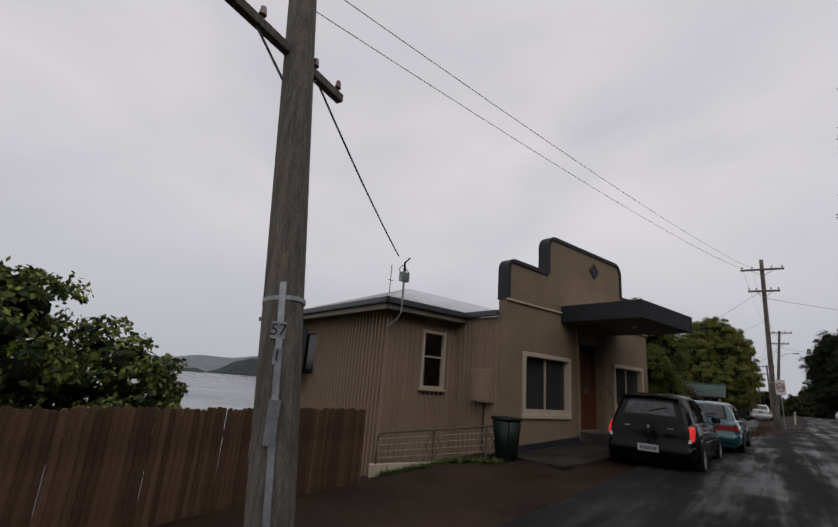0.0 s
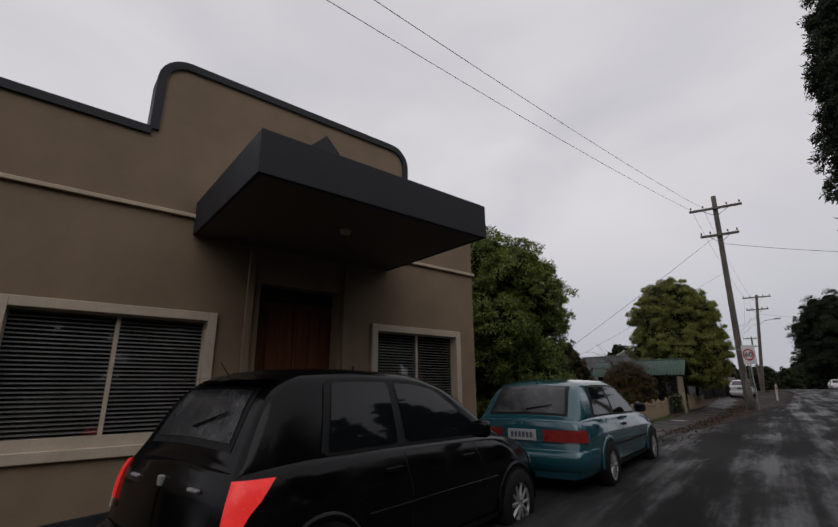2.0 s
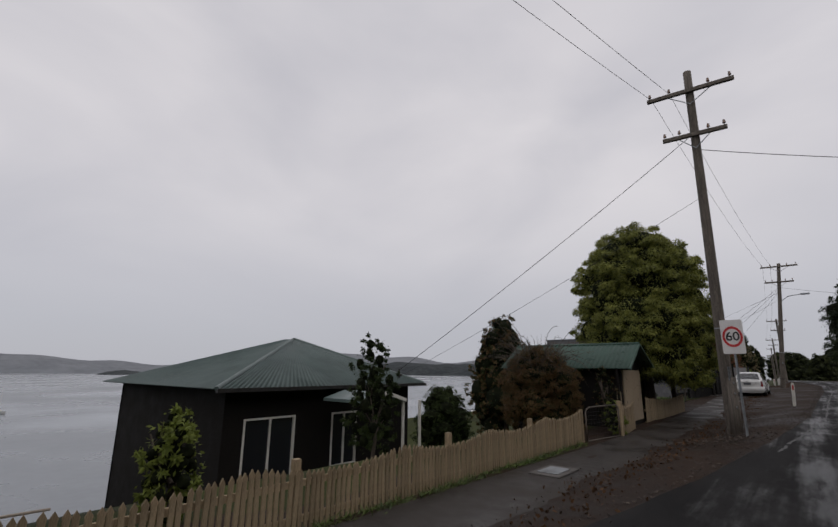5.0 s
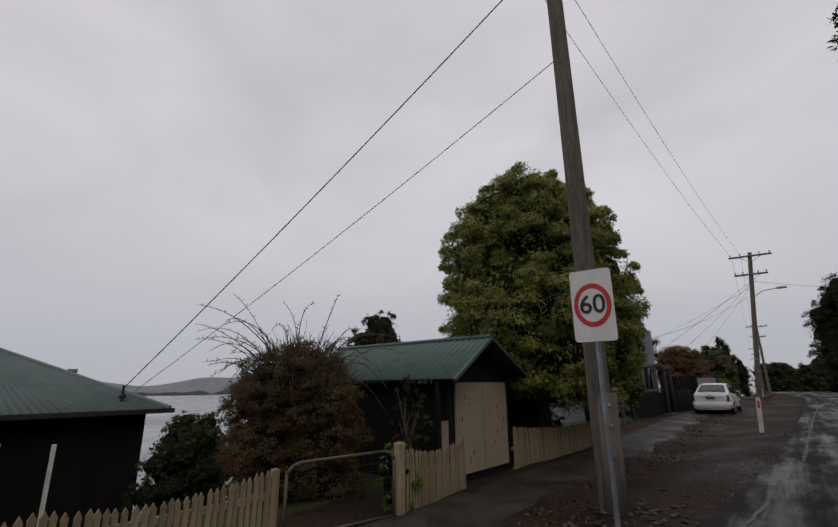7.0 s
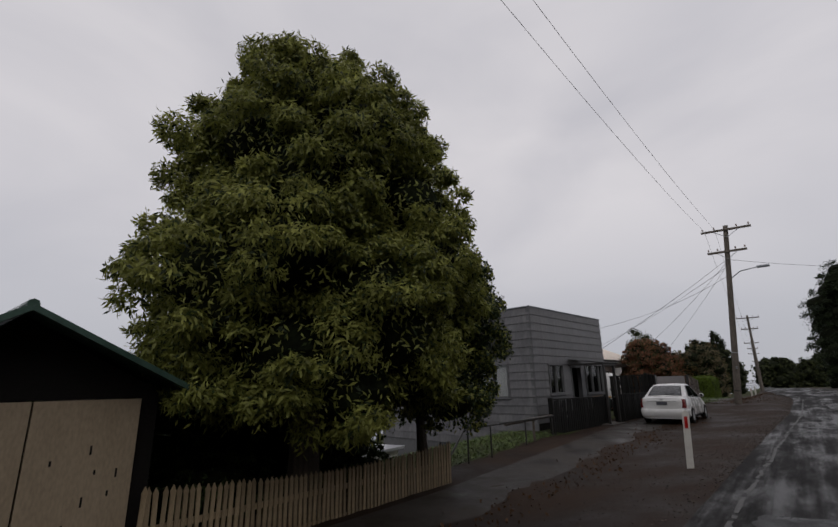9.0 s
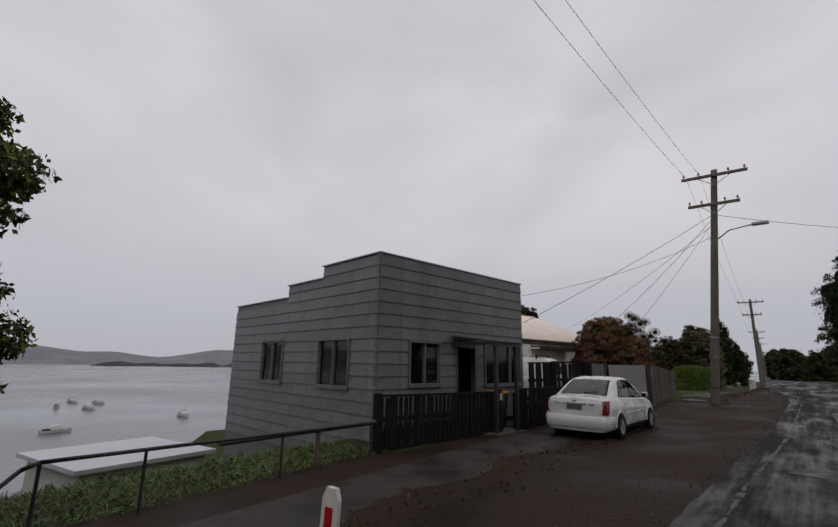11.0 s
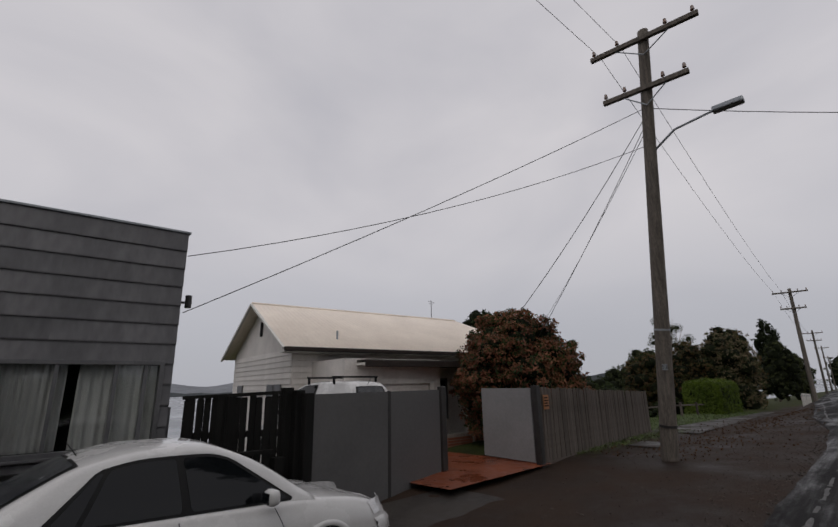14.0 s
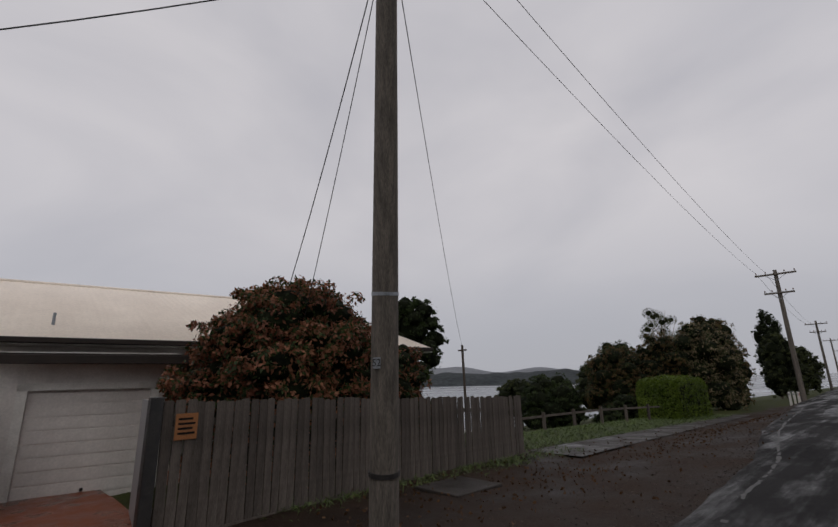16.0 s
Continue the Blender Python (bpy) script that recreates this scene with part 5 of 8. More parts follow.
        part("badge", boxed(bx - 0.012, bx + 0.02, by - bw, by + bw, bz - bh, bz + bh, 0.008), ALLOY, c, "silver badge shape")
    if spec.get("garnish"):
        gz = spec["garnish"]
        gxx = xs(-0.449, gz)
        part("boot_handle", boxed(gxx - 0.03, gxx + 0.02, -0.30, 0.30, gz - 0.02, gz + 0.02, 0.012), paint, c, "", True)
    part("underbody", boxed(0.18, length - 0.3, -hw * 0.80, hw * 0.80, 0.15, 0.34), TRIMBLACK, c)
    return c


def rim0_pt(wx, ra, r, y, i, n):
    return (wx + ra * math.cos(math.pi * i / n), y, r * 0.98 + ra * math.sin(math.pi * i / n))


HATCH = ((0.0, 0.06), (0.35, 0.0), (0.50, 0.0), (0.56, 0.03), (0.80, 0.06), (0.96, 0.12))
car("hatchback_car", "black wet small hatchback parked beside the shop front", fr(-4.45, 15.0, -0.88, 1.5), BLACKCAR, 3.70, 1.69, 1.50,
    [(0, 0.91), (0.3, 0.94), (0.6, 0.955), (2.55, 0.93), (2.85, 0.92), (3.35, 0.84), (3.6, 0.72), (3.72, 0.60)],
    [(0.10, 0.92), (0.36, 1.36), (0.60, 1.475), (1.1, 1.50), (1.6, 1.485), (2.05, 1.40), (2.85, 0.92)], 0.60, 2.38, 0.30, HATCH,
    {"rear_glass": (0.17, 0.345, 0.80), "windscreen": (2.10, 2.78), "opening": (0.62, 2.62, 0.74, 1.98), "panes": [(0.68, 1.34, 0.80, 1.36), (1.44, 2.54, 1.44, 1.95)],
     "lamps": [(0.64, 0.90, -0.055, 0.010, -0.004, 0.058, BRAKELIT), (0.60, 0.67, -0.075, -0.02, -0.06, -0.005, CLEARLENS)], "bumper": (0.24, 0.53), "handles": (1.15, 2.15),
     "seams": (1.40, 2.42), "plate": 0.44, "plate_out": 0.045, "badges": ((0.84, 0.0, 0.026, 0.03), (0.83, 0.40, 0.055, 0.010), (0.83, -0.40, 0.055, 0.010)), "strip": BLACKCAR, "spoiler": 0.2, "mirror_x": 2.18})
LIFT = ((0.0, 0.10), (0.30, 0.02), (0.50, 0.0), (0.55, 0.03), (0.80, 0.05), (0.90, 0.08))
car("liftback_car", "teal older liftback with wet windows parked beside the road", fr(-3.92, 18.98, -0.71, 0.5) @ Matrix.Scale(0.94, 4), TEALCAR, 4.20, 1.66, 1.36,
    [(0, 0.84), (0.22, 0.86), (0.7, 0.885), (2.6, 0.86), (2.95, 0.85), (3.8, 0.75), (4.1, 0.66), (4.22, 0.58)],
    [(0.10, 0.85), (0.50, 1.26), (0.72, 1.335), (1.2, 1.36), (1.75, 1.355), (2.15, 1.30), (2.95, 0.86)], 0.85, 2.43, 0.29, LIFT,
    {"rear_glass": (0.17, 0.50, 0.84), "windscreen": (2.20, 2.88), "opening": (0.55, 2.76, 0.78, 2.08), "panes": [(0.62, 1.46, 0.84, 1.44), (1.53, 2.68, 1.50, 2.05)],
     "lamps": [(0.62, 0.76, -0.30, 0.03, -0.30, 0.03, OLDLENS)], "bumper": (0.28, 0.54), "handles": (1.66,),
     "seams": (1.50, 2.62), "plate": 0.69, "plate_out": 0.018, "bumper_paint": TEALCAR, "strip": TRIMBLACK, "strip_z": 0.50, "handle": TRIMBLACK, "mirror": TRIMBLACK, "mirror_x": 2.36})
BOOT = ((0.0, 0.08), (0.30, 0.0), (0.52, 0.0), (0.58, 0.03), (0.85, 0.05), (0.98, 0.12))
SEDAN = dict(rear_glass=(0.60, 1.22, 0.84), windscreen=(2.52, 3.12), opening=(0.98, 3.02, 1.36, 2.40), panes=[(1.06, 1.24, 1.36, 1.40), (1.28, 1.98, 1.44, 1.92), (2.05, 2.94, 1.98, 2.37)],
             lamps=[(0.60, 0.92, -0.085, 0.022, -0.03, 0.052, TAILDARK), (0.63, 0.72, -0.115, -0.075, -0.105, -0.07, CLEARLENS)], bumper=(0.25, 0.56), handles=(1.32, 2.2),
             seams=(1.22, 2.02, 2.90), plate=0.76, plate_out=0.005, plate_mat=GREYFRAME, badges=((0.90, 0.0, 0.05, 0.03), (0.84, 0.45, 0.08, 0.012), (0.84, -0.45, 0.07, 0.012)), garnish=0.85, strip=WHITECAR, mirror_x=2.62)
SEDAN_BELT = [(0, 0.93), (0.2, 0.965), (0.6, 0.985), (1.2, 0.965), (2.8, 0.90), (3.1, 0.89), (3.8, 0.80), (4.15, 0.68), (4.3, 0.60)]
SEDAN_ROOF = [(0.50, 0.965), (0.95, 1.24), (1.30, 1.40), (1.72, 1.465), (2.15, 1.455), (2.52, 1.34), (3.22, 0.90)]
car("sedan_car", "white wet sedan parked on the gravel verge", fr(-3.62, 58.95, -0.46, 1.2) @ Matrix.Scale(0.93, 4), WHITECAR, 4.28, 1.69, 1.47, SEDAN_BELT, SEDAN_ROOF, 0.82, 2.50, 0.30, BOOT, SEDAN)

# ------------------------------------------------------------ poles and wires
def wire(p0, p1, sag, r=0.012, name="overhead_wire", label="black overhead wire sagging between poles"):
    a, b = Vector(p0), Vector(p1)
    n = 14
    pts = [a.lerp(b, i / n) - Vector((0, 0, sag * 4 * (i / n) * (1 - i / n))) for i in range(n + 1)]
    bm = bmesh.new()
    rings = []
    d = (b - a).normalized()
    s = d.orthogonal().normalized()
    t = d.cross(s)
    for p in pts:
        rings.append([bm.verts.new(p + (s * math.cos(k * math.pi / 2) + t * math.sin(k * math.pi / 2)) * r) for k in range(4)])
    for u, v in zip(rings, rings[1:]):
        for k in range(4):
            bm.faces.new((u[k], u[(k + 1) % 4], v[(k + 1) % 4], v[k]))
    return tagged(part(name, bm, CABLE, None), label, "wire", "overhead wires")


def power_pole(x, y, top, arms, label, r0=0.16, r1=0.11, lean=(0, 0), lamp=None, base=None, strips=()):
    base = ground_z(x, y) - 0.3 if base is None else base
    p = thing("power_pole", label, "power pole", pose(0, 0, 0), "power poles")
    n = 12
    bm = bmesh.new()
    rings = []
    for i in range(n + 1):
        f = i / n
        z = base + (top - base) * f
        cx, cy = x + lean[0] * f, y + lean[1] * f
        r = r0 + (r1 - r0) * f
        rings.append([bm.verts.new((cx + r * (1 + 0.03 * noise.noise((k, z, x))) * math.cos(2 * math.pi * k / 16), cy + r * math.sin(2 * math.pi * k / 16), z)) for k in range(16)])
    for a, b in zip(rings, rings[1:]):
        for k in range(16):
            bm.faces.new((a[k], a[(k + 1) % 16], b[(k + 1) % 16], b[k]))
    bm.faces.new(rings[-1])
    part("shaft", bm, POLEWOOD, p, "", True)
    for z, half, ang in arms:
        f = (z - base) / (top - base)
        cx, cy = x + lean[0] * f, y + lean[1] * f
        arm = part("crossarm", box(bmesh.new(), -half, half, -0.05, 0.05, -0.055, 0.055, 0.008, Matrix.Translation((cx, cy - 0.14, z)) @ Euler((0, 0, radians(ang))).to_matrix().to_4x4()), POLEWOOD, p)
        for s in (-0.92, -0.45, 0.45, 0.92):
            q = Vector((cx, cy - 0.14, z)) + Euler((0, 0, radians(ang))).to_matrix() @ Vector((s * half, 0, 0))
            part("insulator", tube(tube(bmesh.new(), q, q + Vector((0, 0, 0.16)), 0.012), q + Vector((0, 0, 0.12)), q + Vector((0, 0, 0.22)), 0.045, 0.03, 8), INSUL, arm)
        br = bmesh.new()
        for s in (-1, 1):
            tube(br, (cx, cy - 0.12, z - 0.42), Vector((cx, cy - 0.14, z - 0.05)) + Euler((0, 0, radians(ang))).to_matrix() @ Vector((s * half * 0.5, 0, 0)), 0.014)
        part("brace", br, GALV, p)
    if lamp:
        z, out = lamp
        f = (z - base) / (top - base)
        x, y = x + lean[0] * f, y + lean[1] * f
        la = part("lamp_arm", path_tube(bmesh.new(), [(x, y, z - 0.35), (x + out * 0.4, y, z + 0.02), (x + out, y, z + 0.12)], 0.025), GALV, p)
        part("lamp_head", box(bmesh.new(), x + out - 0.05, x + out + 0.5, y - 0.1, y + 0.1, z + 0.06, z + 0.18, 0.03), GALV, la, "grey street lamp head")
    return p


def tag_plate(parent, x, y, z, w, h, m_ang, text="", ink=True):
    """A small metal tag on a pole facing the road."""
    tg = part("tag", boxed(-w / 2, w / 2, -0.006, 0.0, -h / 2, h / 2, 0.002), GALV, parent, "small metal pole tag")
    tg.matrix_local = Matrix.Translation((x, y, z)) @ Euler((0, 0, radians(m_ang))).to_matrix().to_4x4()
    if text:
        cu = bpy.data.curves.new("tag_text", "FONT")
        cu.body, cu.size, cu.align_x, cu.align_y, cu.extrude = text, h * 0.95, "CENTER", "CENTER", 0.001
        cu.materials.append(SIGNBLACK)
        o = new("tag_text", cu)
        o.parent = tg
        o.matrix_local = pose(0, -0.009, 0, 90, 0, 0)
    return tg


P1 = power_pole(-5.57, 7.05, 6.7, [(3.95, 0.95, 100), (5.85, 1.1, 12)], "grey weathered timber power pole with bolted steel strip beside a fence", 0.205, 0.155, (-1.15, -0.05))
st1 = bmesh.new()
box(st1, -0.03, 0.03, -0.012, 0.012, -1.1, 1.15, 0.004, Matrix.Translation((-5.80 + 0.165, 7.05 - 0.15, 0.1)) @ Euler((0, radians(-7.9), 0)).to_matrix().to_4x4() @ Euler((0, 0, radians(45))).to_matrix().to_4x4())
part("steel_strap", st1, GALV, P1, "grey galvanised strip")
tag_plate(P1, -5.87 + 0.140, 7.05 - 0.165, 0.80, 0.13, 0.15, 40, "57")
tag_plate(P1, -5.84 + 0.140, 7.05 - 0.165, 0.58, 0.07, 0.14, 40, "1")
tag_plate(P1, -5.765 + 0.145, 7.05 - 0.172, 0.05, 0.10, 0.36, 40)
part("band", tube(bmesh.new(), (-5.93, 7.04, 1.06), (-5.936, 7.04, 1.10), 0.198, 0.198, 16), GALV, P1)

PSX, PSY = -2.48, 39.92
PS = power_pole(PSX, PSY, 9.6, [(8.95, 1.1, 5), (7.6, 0.8, 5)], "grey timber power pole with a reinforcing stub beside the verge", 0.150, 0.105, (0.24, -0.85))
part("stub_post", tube(bmesh.new(), (PSX + 0.09, PSY - 0.10, -0.9), (PSX + 0.11, PSY - 0.14, 0.80), 0.150, 0.140, 16), POLEWOOD, PS, "grey reinforcing stub bolted to the pole", True)
for zz in (0.66, 0.40, 0.05):
    part("bolt", tube(bmesh.new(), (PSX + 0.17, PSY - 0.20, zz), (PSX + 0.20, PSY - 0.28, zz), 0.025, 0.022, 6), GALV, PS)
for k, digit in enumerate("516"):
    tag_plate(PS, PSX + 0.135, PSY - 0.27, 1.02 - 0.12 * k, 0.075, 0.11, 40, digit)
part("band", tube(bmesh.new(), (PSX + 0.07, PSY - 0.25, 2.08), (PSX + 0.07, PSY - 0.252, 2.11), 0.138, 0.138, 16), GALV, PS)

PC = power_pole(-2.40, 70.08, 9.2, [(8.95, 1.15, 5), (7.75, 0.9, 5)], "grey timber power pole with street lamp on the gravel verge", 0.17, 0.115, (1.10, -0.78), (6.6, 1.3))
tag_plate(PC, -2.10, 69.75, 1.62, 0.10, 0.12, 20, "52")
part("band", tube(bmesh.new(), (-2.075, 69.85, 2.38), (-2.07, 69.847, 2.42), 0.162, 0.160, 16), GALV, PC)
part("band", tube(bmesh.new(), (-2.29, 70.0, 0.42), (-2.285, 69.997, 0.47), 0.178, 0.177, 16), DARKIRON, PC)
power_pole(-3.05, 103.8, 8.0, [(7.7, 1.1, 5), (6.45, 0.8, 5)], "grey timber power pole farther along the road", 0.16, 0.11)
power_pole(-5.3, 142, 7.6, [(7.2, 1.1, 5), (6.2, 0.8, 5)], "grey timber power pole farther along the road", 0.16, 0.11)
power_pole(-7.3, 178, 7.2, [(6.8, 1.1, 5)], "grey timber power pole farther along the road", 0.16, 0.11)
power_pole(-9.5, 220, 6.6, [(6.2, 1.1, 5)], "grey timber power pole farther along the road", 0.16, 0.11)
power_pole(6.8, 150, 6.2, [], "thin timber pole on the far side of the road", 0.12, 0.09)

for dx in (-1.0, -0.5):
    wire((-6.3 + dx, 7.0, 5.6), (-2.26 + dx, 39.1, 9.1), 0.35, 0.006)
    wire((-2.26 + dx, 39.1, 9.1), (-1.32 + dx, 69.3, 9.1), 0.45, 0.006)
    wire((-1.32 + dx, 69.3, 9.1), (-3.05 + dx, 103.8, 7.85), 0.45, 0.007)
    wire((-3.05 + dx, 103.8, 7.85), (-5.3 + dx, 142, 7.35), 0.45, 0.009)
wire((-6.3, 7.0, 4.1), (-8.72, 11.80, 3.14), 0.08, 0.014, "service_wire", "black service wire to a house")
wire((-2.30, 39.25, 7.7), (-12.1, 37.4, 0.92), 0.10, 0.010, "service_wire", "black service wire to a house")
wire((-2.34, 39.40, 5.8), (-11.9, 37.5, 0.80), 0.1, 0.006, "service_wire", "thin service wire to a house")
wire((-1.5, 69.5, 7.4), (-6.27, 61.62, 2.50), 0.10, 0.009, "service_wire", "black service wire to a house")
wire((-1.6, 69.55, 6.5), (-6.27, 61.60, 3.40), 0.30, 0.008, "service_wire", "black service wire to a house")
wire((-1.5, 69.5, 7.3), (-7.2, 71.0, 2.6), 0.22, 0.009, "service_wire", "black service wire to a house")
wire((-1.55, 69.5, 7.1), (-5.7, 70.8, 2.5), 0.12, 0.007, "service_wire", "thin service wire to a house")
wire((-1.55, 69.55, 7.0), (-18.74, 90.0, 3.6), 0.5, 0.008, "service_wire", "thin service wire to a pole on the bank")
wire((-1.5, 69.5, 7.35), (9.0, 79.0, 7.0), 0.3, 0.009, "service_wire", "black service wire across the road")
wire((-2.32, 39.25, 7.2), (9.5, 47.0, 6.4), 0.3, 0.010, "service_wire", "black service wire across the road")

# ------------------------------------------------------------ speed sign
sg = thing("speed_sign", "white rectangular sixty speed sign with red ring on a steel post", "road sign", pose(-2.07, 38.75, 1.80, 0, 0, 4))
part("post", tube(bmesh.new(), (0, 0.045, -2.6), (0, 0.045, 0.30), 0.028, 0.028, 10), GALV, sg)
SIGN_W, SIGN_H = 0.235, 0.42


def rounded(w, h, r, y0, y1):
    pts = []
    for cx, cz, a0 in ((w - r, h - r, 0), (-w + r, h - r, 90), (-w + r, -h + r, 180), (w - r, -h + r, 270)):
        pts += [(cx + r * math.cos(radians(a0 + k * 15)), cz + r * math.sin(radians(a0 + k * 15))) for k in range(7)]
    return slab(bmesh.new(), pts[::-1], y0, y1)


plate = part("plate", rounded(SIGN_W, SIGN_H, 0.04, 0.0, 0.006), SIGNWHITE, sg, "white plate with rounded corners")
ringm = bmesh.new()
n = 48
R0, R1 = 0.160, 0.210
va = [[ringm.verts.new((r * math.cos(2 * math.pi * i / n), yy, r * 1.22 * math.sin(2 * math.pi * i / n))) for i in range(n)] for r, yy in ((R0, -0.003), (R1, -0.003), (R1, 0.0), (R0, 0.0))]
for i in range(n):
    j = (i + 1) % n
    for a, b in ((0, 1), (1, 2), (3, 0)):
        ringm.faces.new((va[a][i], va[b][i], va[b][j], va[a][j]))
part("ring", ringm, SIGNRED, plate, "red ring")
cu = bpy.data.curves.new("digits", "FONT")
cu.body, cu.size, cu.align_x, cu.align_y, cu.extrude, cu.offset = "60", 0.30, "CENTER", "CENTER", 0.001, 0.004
cu.materials.append(SIGNBLACK)
dg = new("digits", cu)
dg.parent = plate
dg.matrix_local = pose(0, -0.0045, 0, 90, 0, 0)
dg["label"] = "black digits sixty"
part("back_rail", boxed(-0.2, 0.2, 0.006, 0.03, 0.15, 0.19), GALV, sg)

# guide post
gp = thing("guide_post", "white flexible roadside guide post with red reflector", "guide post", pose(-1.37, 49.9, ground_z(-1.37, 49.9), 0, 3.5, 8), "guide posts")
part("post", slab(bmesh.new(), [(-0.055, -0.1), (0.055, -0.1), (0.055, 0.90), (0.03, 0.955), (-0.03, 0.955), (-0.055, 0.90)], -0.015, 0.015), WHITETRIM, gp)
part("reflector", boxed(-0.026, 0.026, -0.02, -0.015, 0.66, 0.86), TAILRED, gp, "red reflector strip")
for yy in (112, 116, 120):
    copy_thing(gp, pose(lerp_at(EDGE, yy) - 1.2, yy, ground_z(lerp_at(EDGE, yy) - 1.2, yy)))

thin = thing("slender_pole", "slender dark timber pole on the bank below the houses", "pole", pose(0, 0, 0))
part("shaft", tube(bmesh.new(), (-18.55, 90.0, -6.0), (-18.74, 90.0, 3.7), 0.11, 0.08, 8), BARK, thin)
part("crossarm", boxed(-19.1, -18.4, 89.95, 90.05, 3.3, 3.4), BARK, thin)
# ------------------------------------------------------------ railing, kerb wall and bin beside the shop
rl = thing("pipe_railing", "dull painted pipe railing with diamond panels on a low concrete kerb", "railing", fr(-8.80, 11.72, -0.56, 46))
part("kerb_wall", slab(bmesh.new(), [(-0.1, -1.3), (2.7, -1.3), (2.7, -0.38), (-0.1, -0.62)], -0.09, 0.09), TAN_TRIM, rl, "cream painted low kerb wall")
arc = [(0.02, 0, -0.62), (0.02, 0, -0.13), (0.05, 0, -0.06), (0.13, 0, -0.02), (0.27, 0, 0.0), (2.5, 0, 0.27)]
part("top_rail", path_tube(bmesh.new(), arc, 0.021, 8), PIPE, rl, "", True)
for x in (1.15, 2.25):
    zt = 0.12 * x - 0.02
    part("post", tube(bmesh.new(), (x, 0, zt - 0.62), (x, 0, zt), 0.018), PIPE, rl)
    dia = [(x, -0.02, zt - 0.06), (x + 0.17, -0.02, zt - 0.31), (x, -0.02, zt - 0.58), (x - 0.17, -0.02, zt - 0.33), (x, -0.02, zt - 0.06)]
    part("diamond_panel", path_tube(bmesh.new(), dia, 0.010, 5), PIPE, rl)
for z in (-0.14, -0.26, -0.38, -0.50):
    part("rail", tube(bmesh.new(), (0.02, 0, z), (2.5, 0, z + 0.29), 0.009, 0.009, 6), PIPE_PALE, rl)


def wheelie_bin(m, label, body_mat, lid_mat):
    b = thing("wheelie_bin", label, "bin", m, "wheelie bins")
    bm = bmesh.new()
    lo = [(-0.20, -0.24), (0.20, -0.24), (0.20, 0.20), (-0.20, 0.20)]
    hi = [(-0.28, -0.33), (0.28, -0.33), (0.28, 0.30), (-0.28, 0.30)]
    a = [bm.verts.new((x, y, 0.03)) for x, y in lo]
    c = [bm.verts.new((x, y, 0.93)) for x, y in hi]
    bm.faces.new(a[::-1])
    bm.faces.new(c)
    for i in range(4):
        bm.faces.new((a[i], a[(i + 1) % 4], c[(i + 1) % 4], c[i]))
    bmesh.ops.bevel(bm, geom=list(bm.edges), offset=0.03, segments=2, affect="EDGES")
    part("body", bm, body_mat, b, "", True)
    lid = boxed(-0.30, 0.30, -0.36, 0.32, 0.93, 0.99, 0.02)
    for v in lid.verts:
        if v.co.z > 0.96:
            v.co.z += 0.05 * (1 - (v.co.x / 0.3) ** 2)
    part("lid", lid, lid_mat, b, "hinged plastic lid", True)
    part("handle_bar", tube(bmesh.new(), (-0.25, 0.36, 0.93), (0.25, 0.36, 0.93), 0.016), body_mat, b)
    for s in (-1, 1):
        part("wheel", tube(bmesh.new(), (s * 0.22, 0.24, 0.10), (s * 0.27, 0.24, 0.10), 0.10, 0.10, 16), RUBBER, b)
    return b


wheelie_bin(A @ pose(-0.90, -0.30, -1.02) @ Matrix.Diagonal((0.74, 0.74, 0.93, 1)), "dark green wheelie bin against the tan wall", BINGREEN, BINGREEN)
wheelie_bin(fr(-6.85, 55.64, 0, 5.5) @ pose(3.32, -0.85, -0.45) @ Matrix.Diagonal((0.80, 0.80, 0.95, 1)), "dark green wheelie bin with yellow lid on a porch step", BINGREEN, YELLOW)

# ------------------------------------------------------------ picket fences and gate
pk = paling_mesh("picket", 0.050, 0.95, 0.02, 0, PICKET, "picket")


def sag(k):
    return 0.02 - 0.09 * math.sin(math.pi * k) - 0.11 * abs(math.sin(k * math.pi * 5))


f = thing("picket_fence", "cream painted timber picket fence with a sagging top line", "fence", None, "picket fences")
fence_run(f, (-5.12, 25.37), (-5.26, 36.85), lambda k: -0.76 - 0.06 * k, sag, pk, 0.95, 0.076, 21, "picket", 1.5, 0.012)
rail_bar(f, (-5.12, 25.37), (-5.26, 36.85), -0.26, -0.30, 0.07, 0.035, PICKET)
rail_bar(f, (-5.12, 25.37), (-5.26, 36.85), -0.62, -0.66, 0.07, 0.035, PICKET)
for k in range(5):
    q = Vector((-5.12, 25.37)).lerp(Vector((-5.26, 36.85)), k / 4)
    part("post", boxed(q.x - 0.11, q.x - 0.03, q.y - 0.04, q.y + 0.04, -1.0, -0.02), PICKET, f)
f = thing("picket_fence", "cream painted timber picket fence before a shed", "fence", None, "picket fences")
fence_run(f, (-4.86, 38.62), (-5.02, 40.45), lambda k: -0.80, lambda k: 0.06 - 0.12 * math.sin(math.pi * k), pk, 0.95, 0.076, 22, "picket", 1.5, 0.012)
rail_bar(f, (-4.86, 38.62), (-5.02, 40.45), -0.35, -0.35, 0.07, 0.035, PICKET)
part("post", boxed(-4.94, -4.82, 38.49, 38.61, -1.0, 0.14, 0.01), PICKET, f)
f = thing("picket_fence", "cream painted timber picket fence under a large tree", "fence", None, "picket fences")
fence_run(f, (-5.22, 42.55), (-5.02, 47.91), lambda k: -0.80 + 0.04 * k, lambda k: 0.06 - 0.06 * k - 0.14 * math.sin(math.pi * k), pk, 0.95, 0.076, 23, "picket", 1.5, 0.012)
rail_bar(f, (-5.22, 42.55), (-5.02, 47.91), -0.38, -0.38, 0.07, 0.035, PICKET)
rail_bar(f, (-5.22, 42.55), (-5.02, 47.91), -0.78, -0.78, 0.07, 0.035, PICKET)

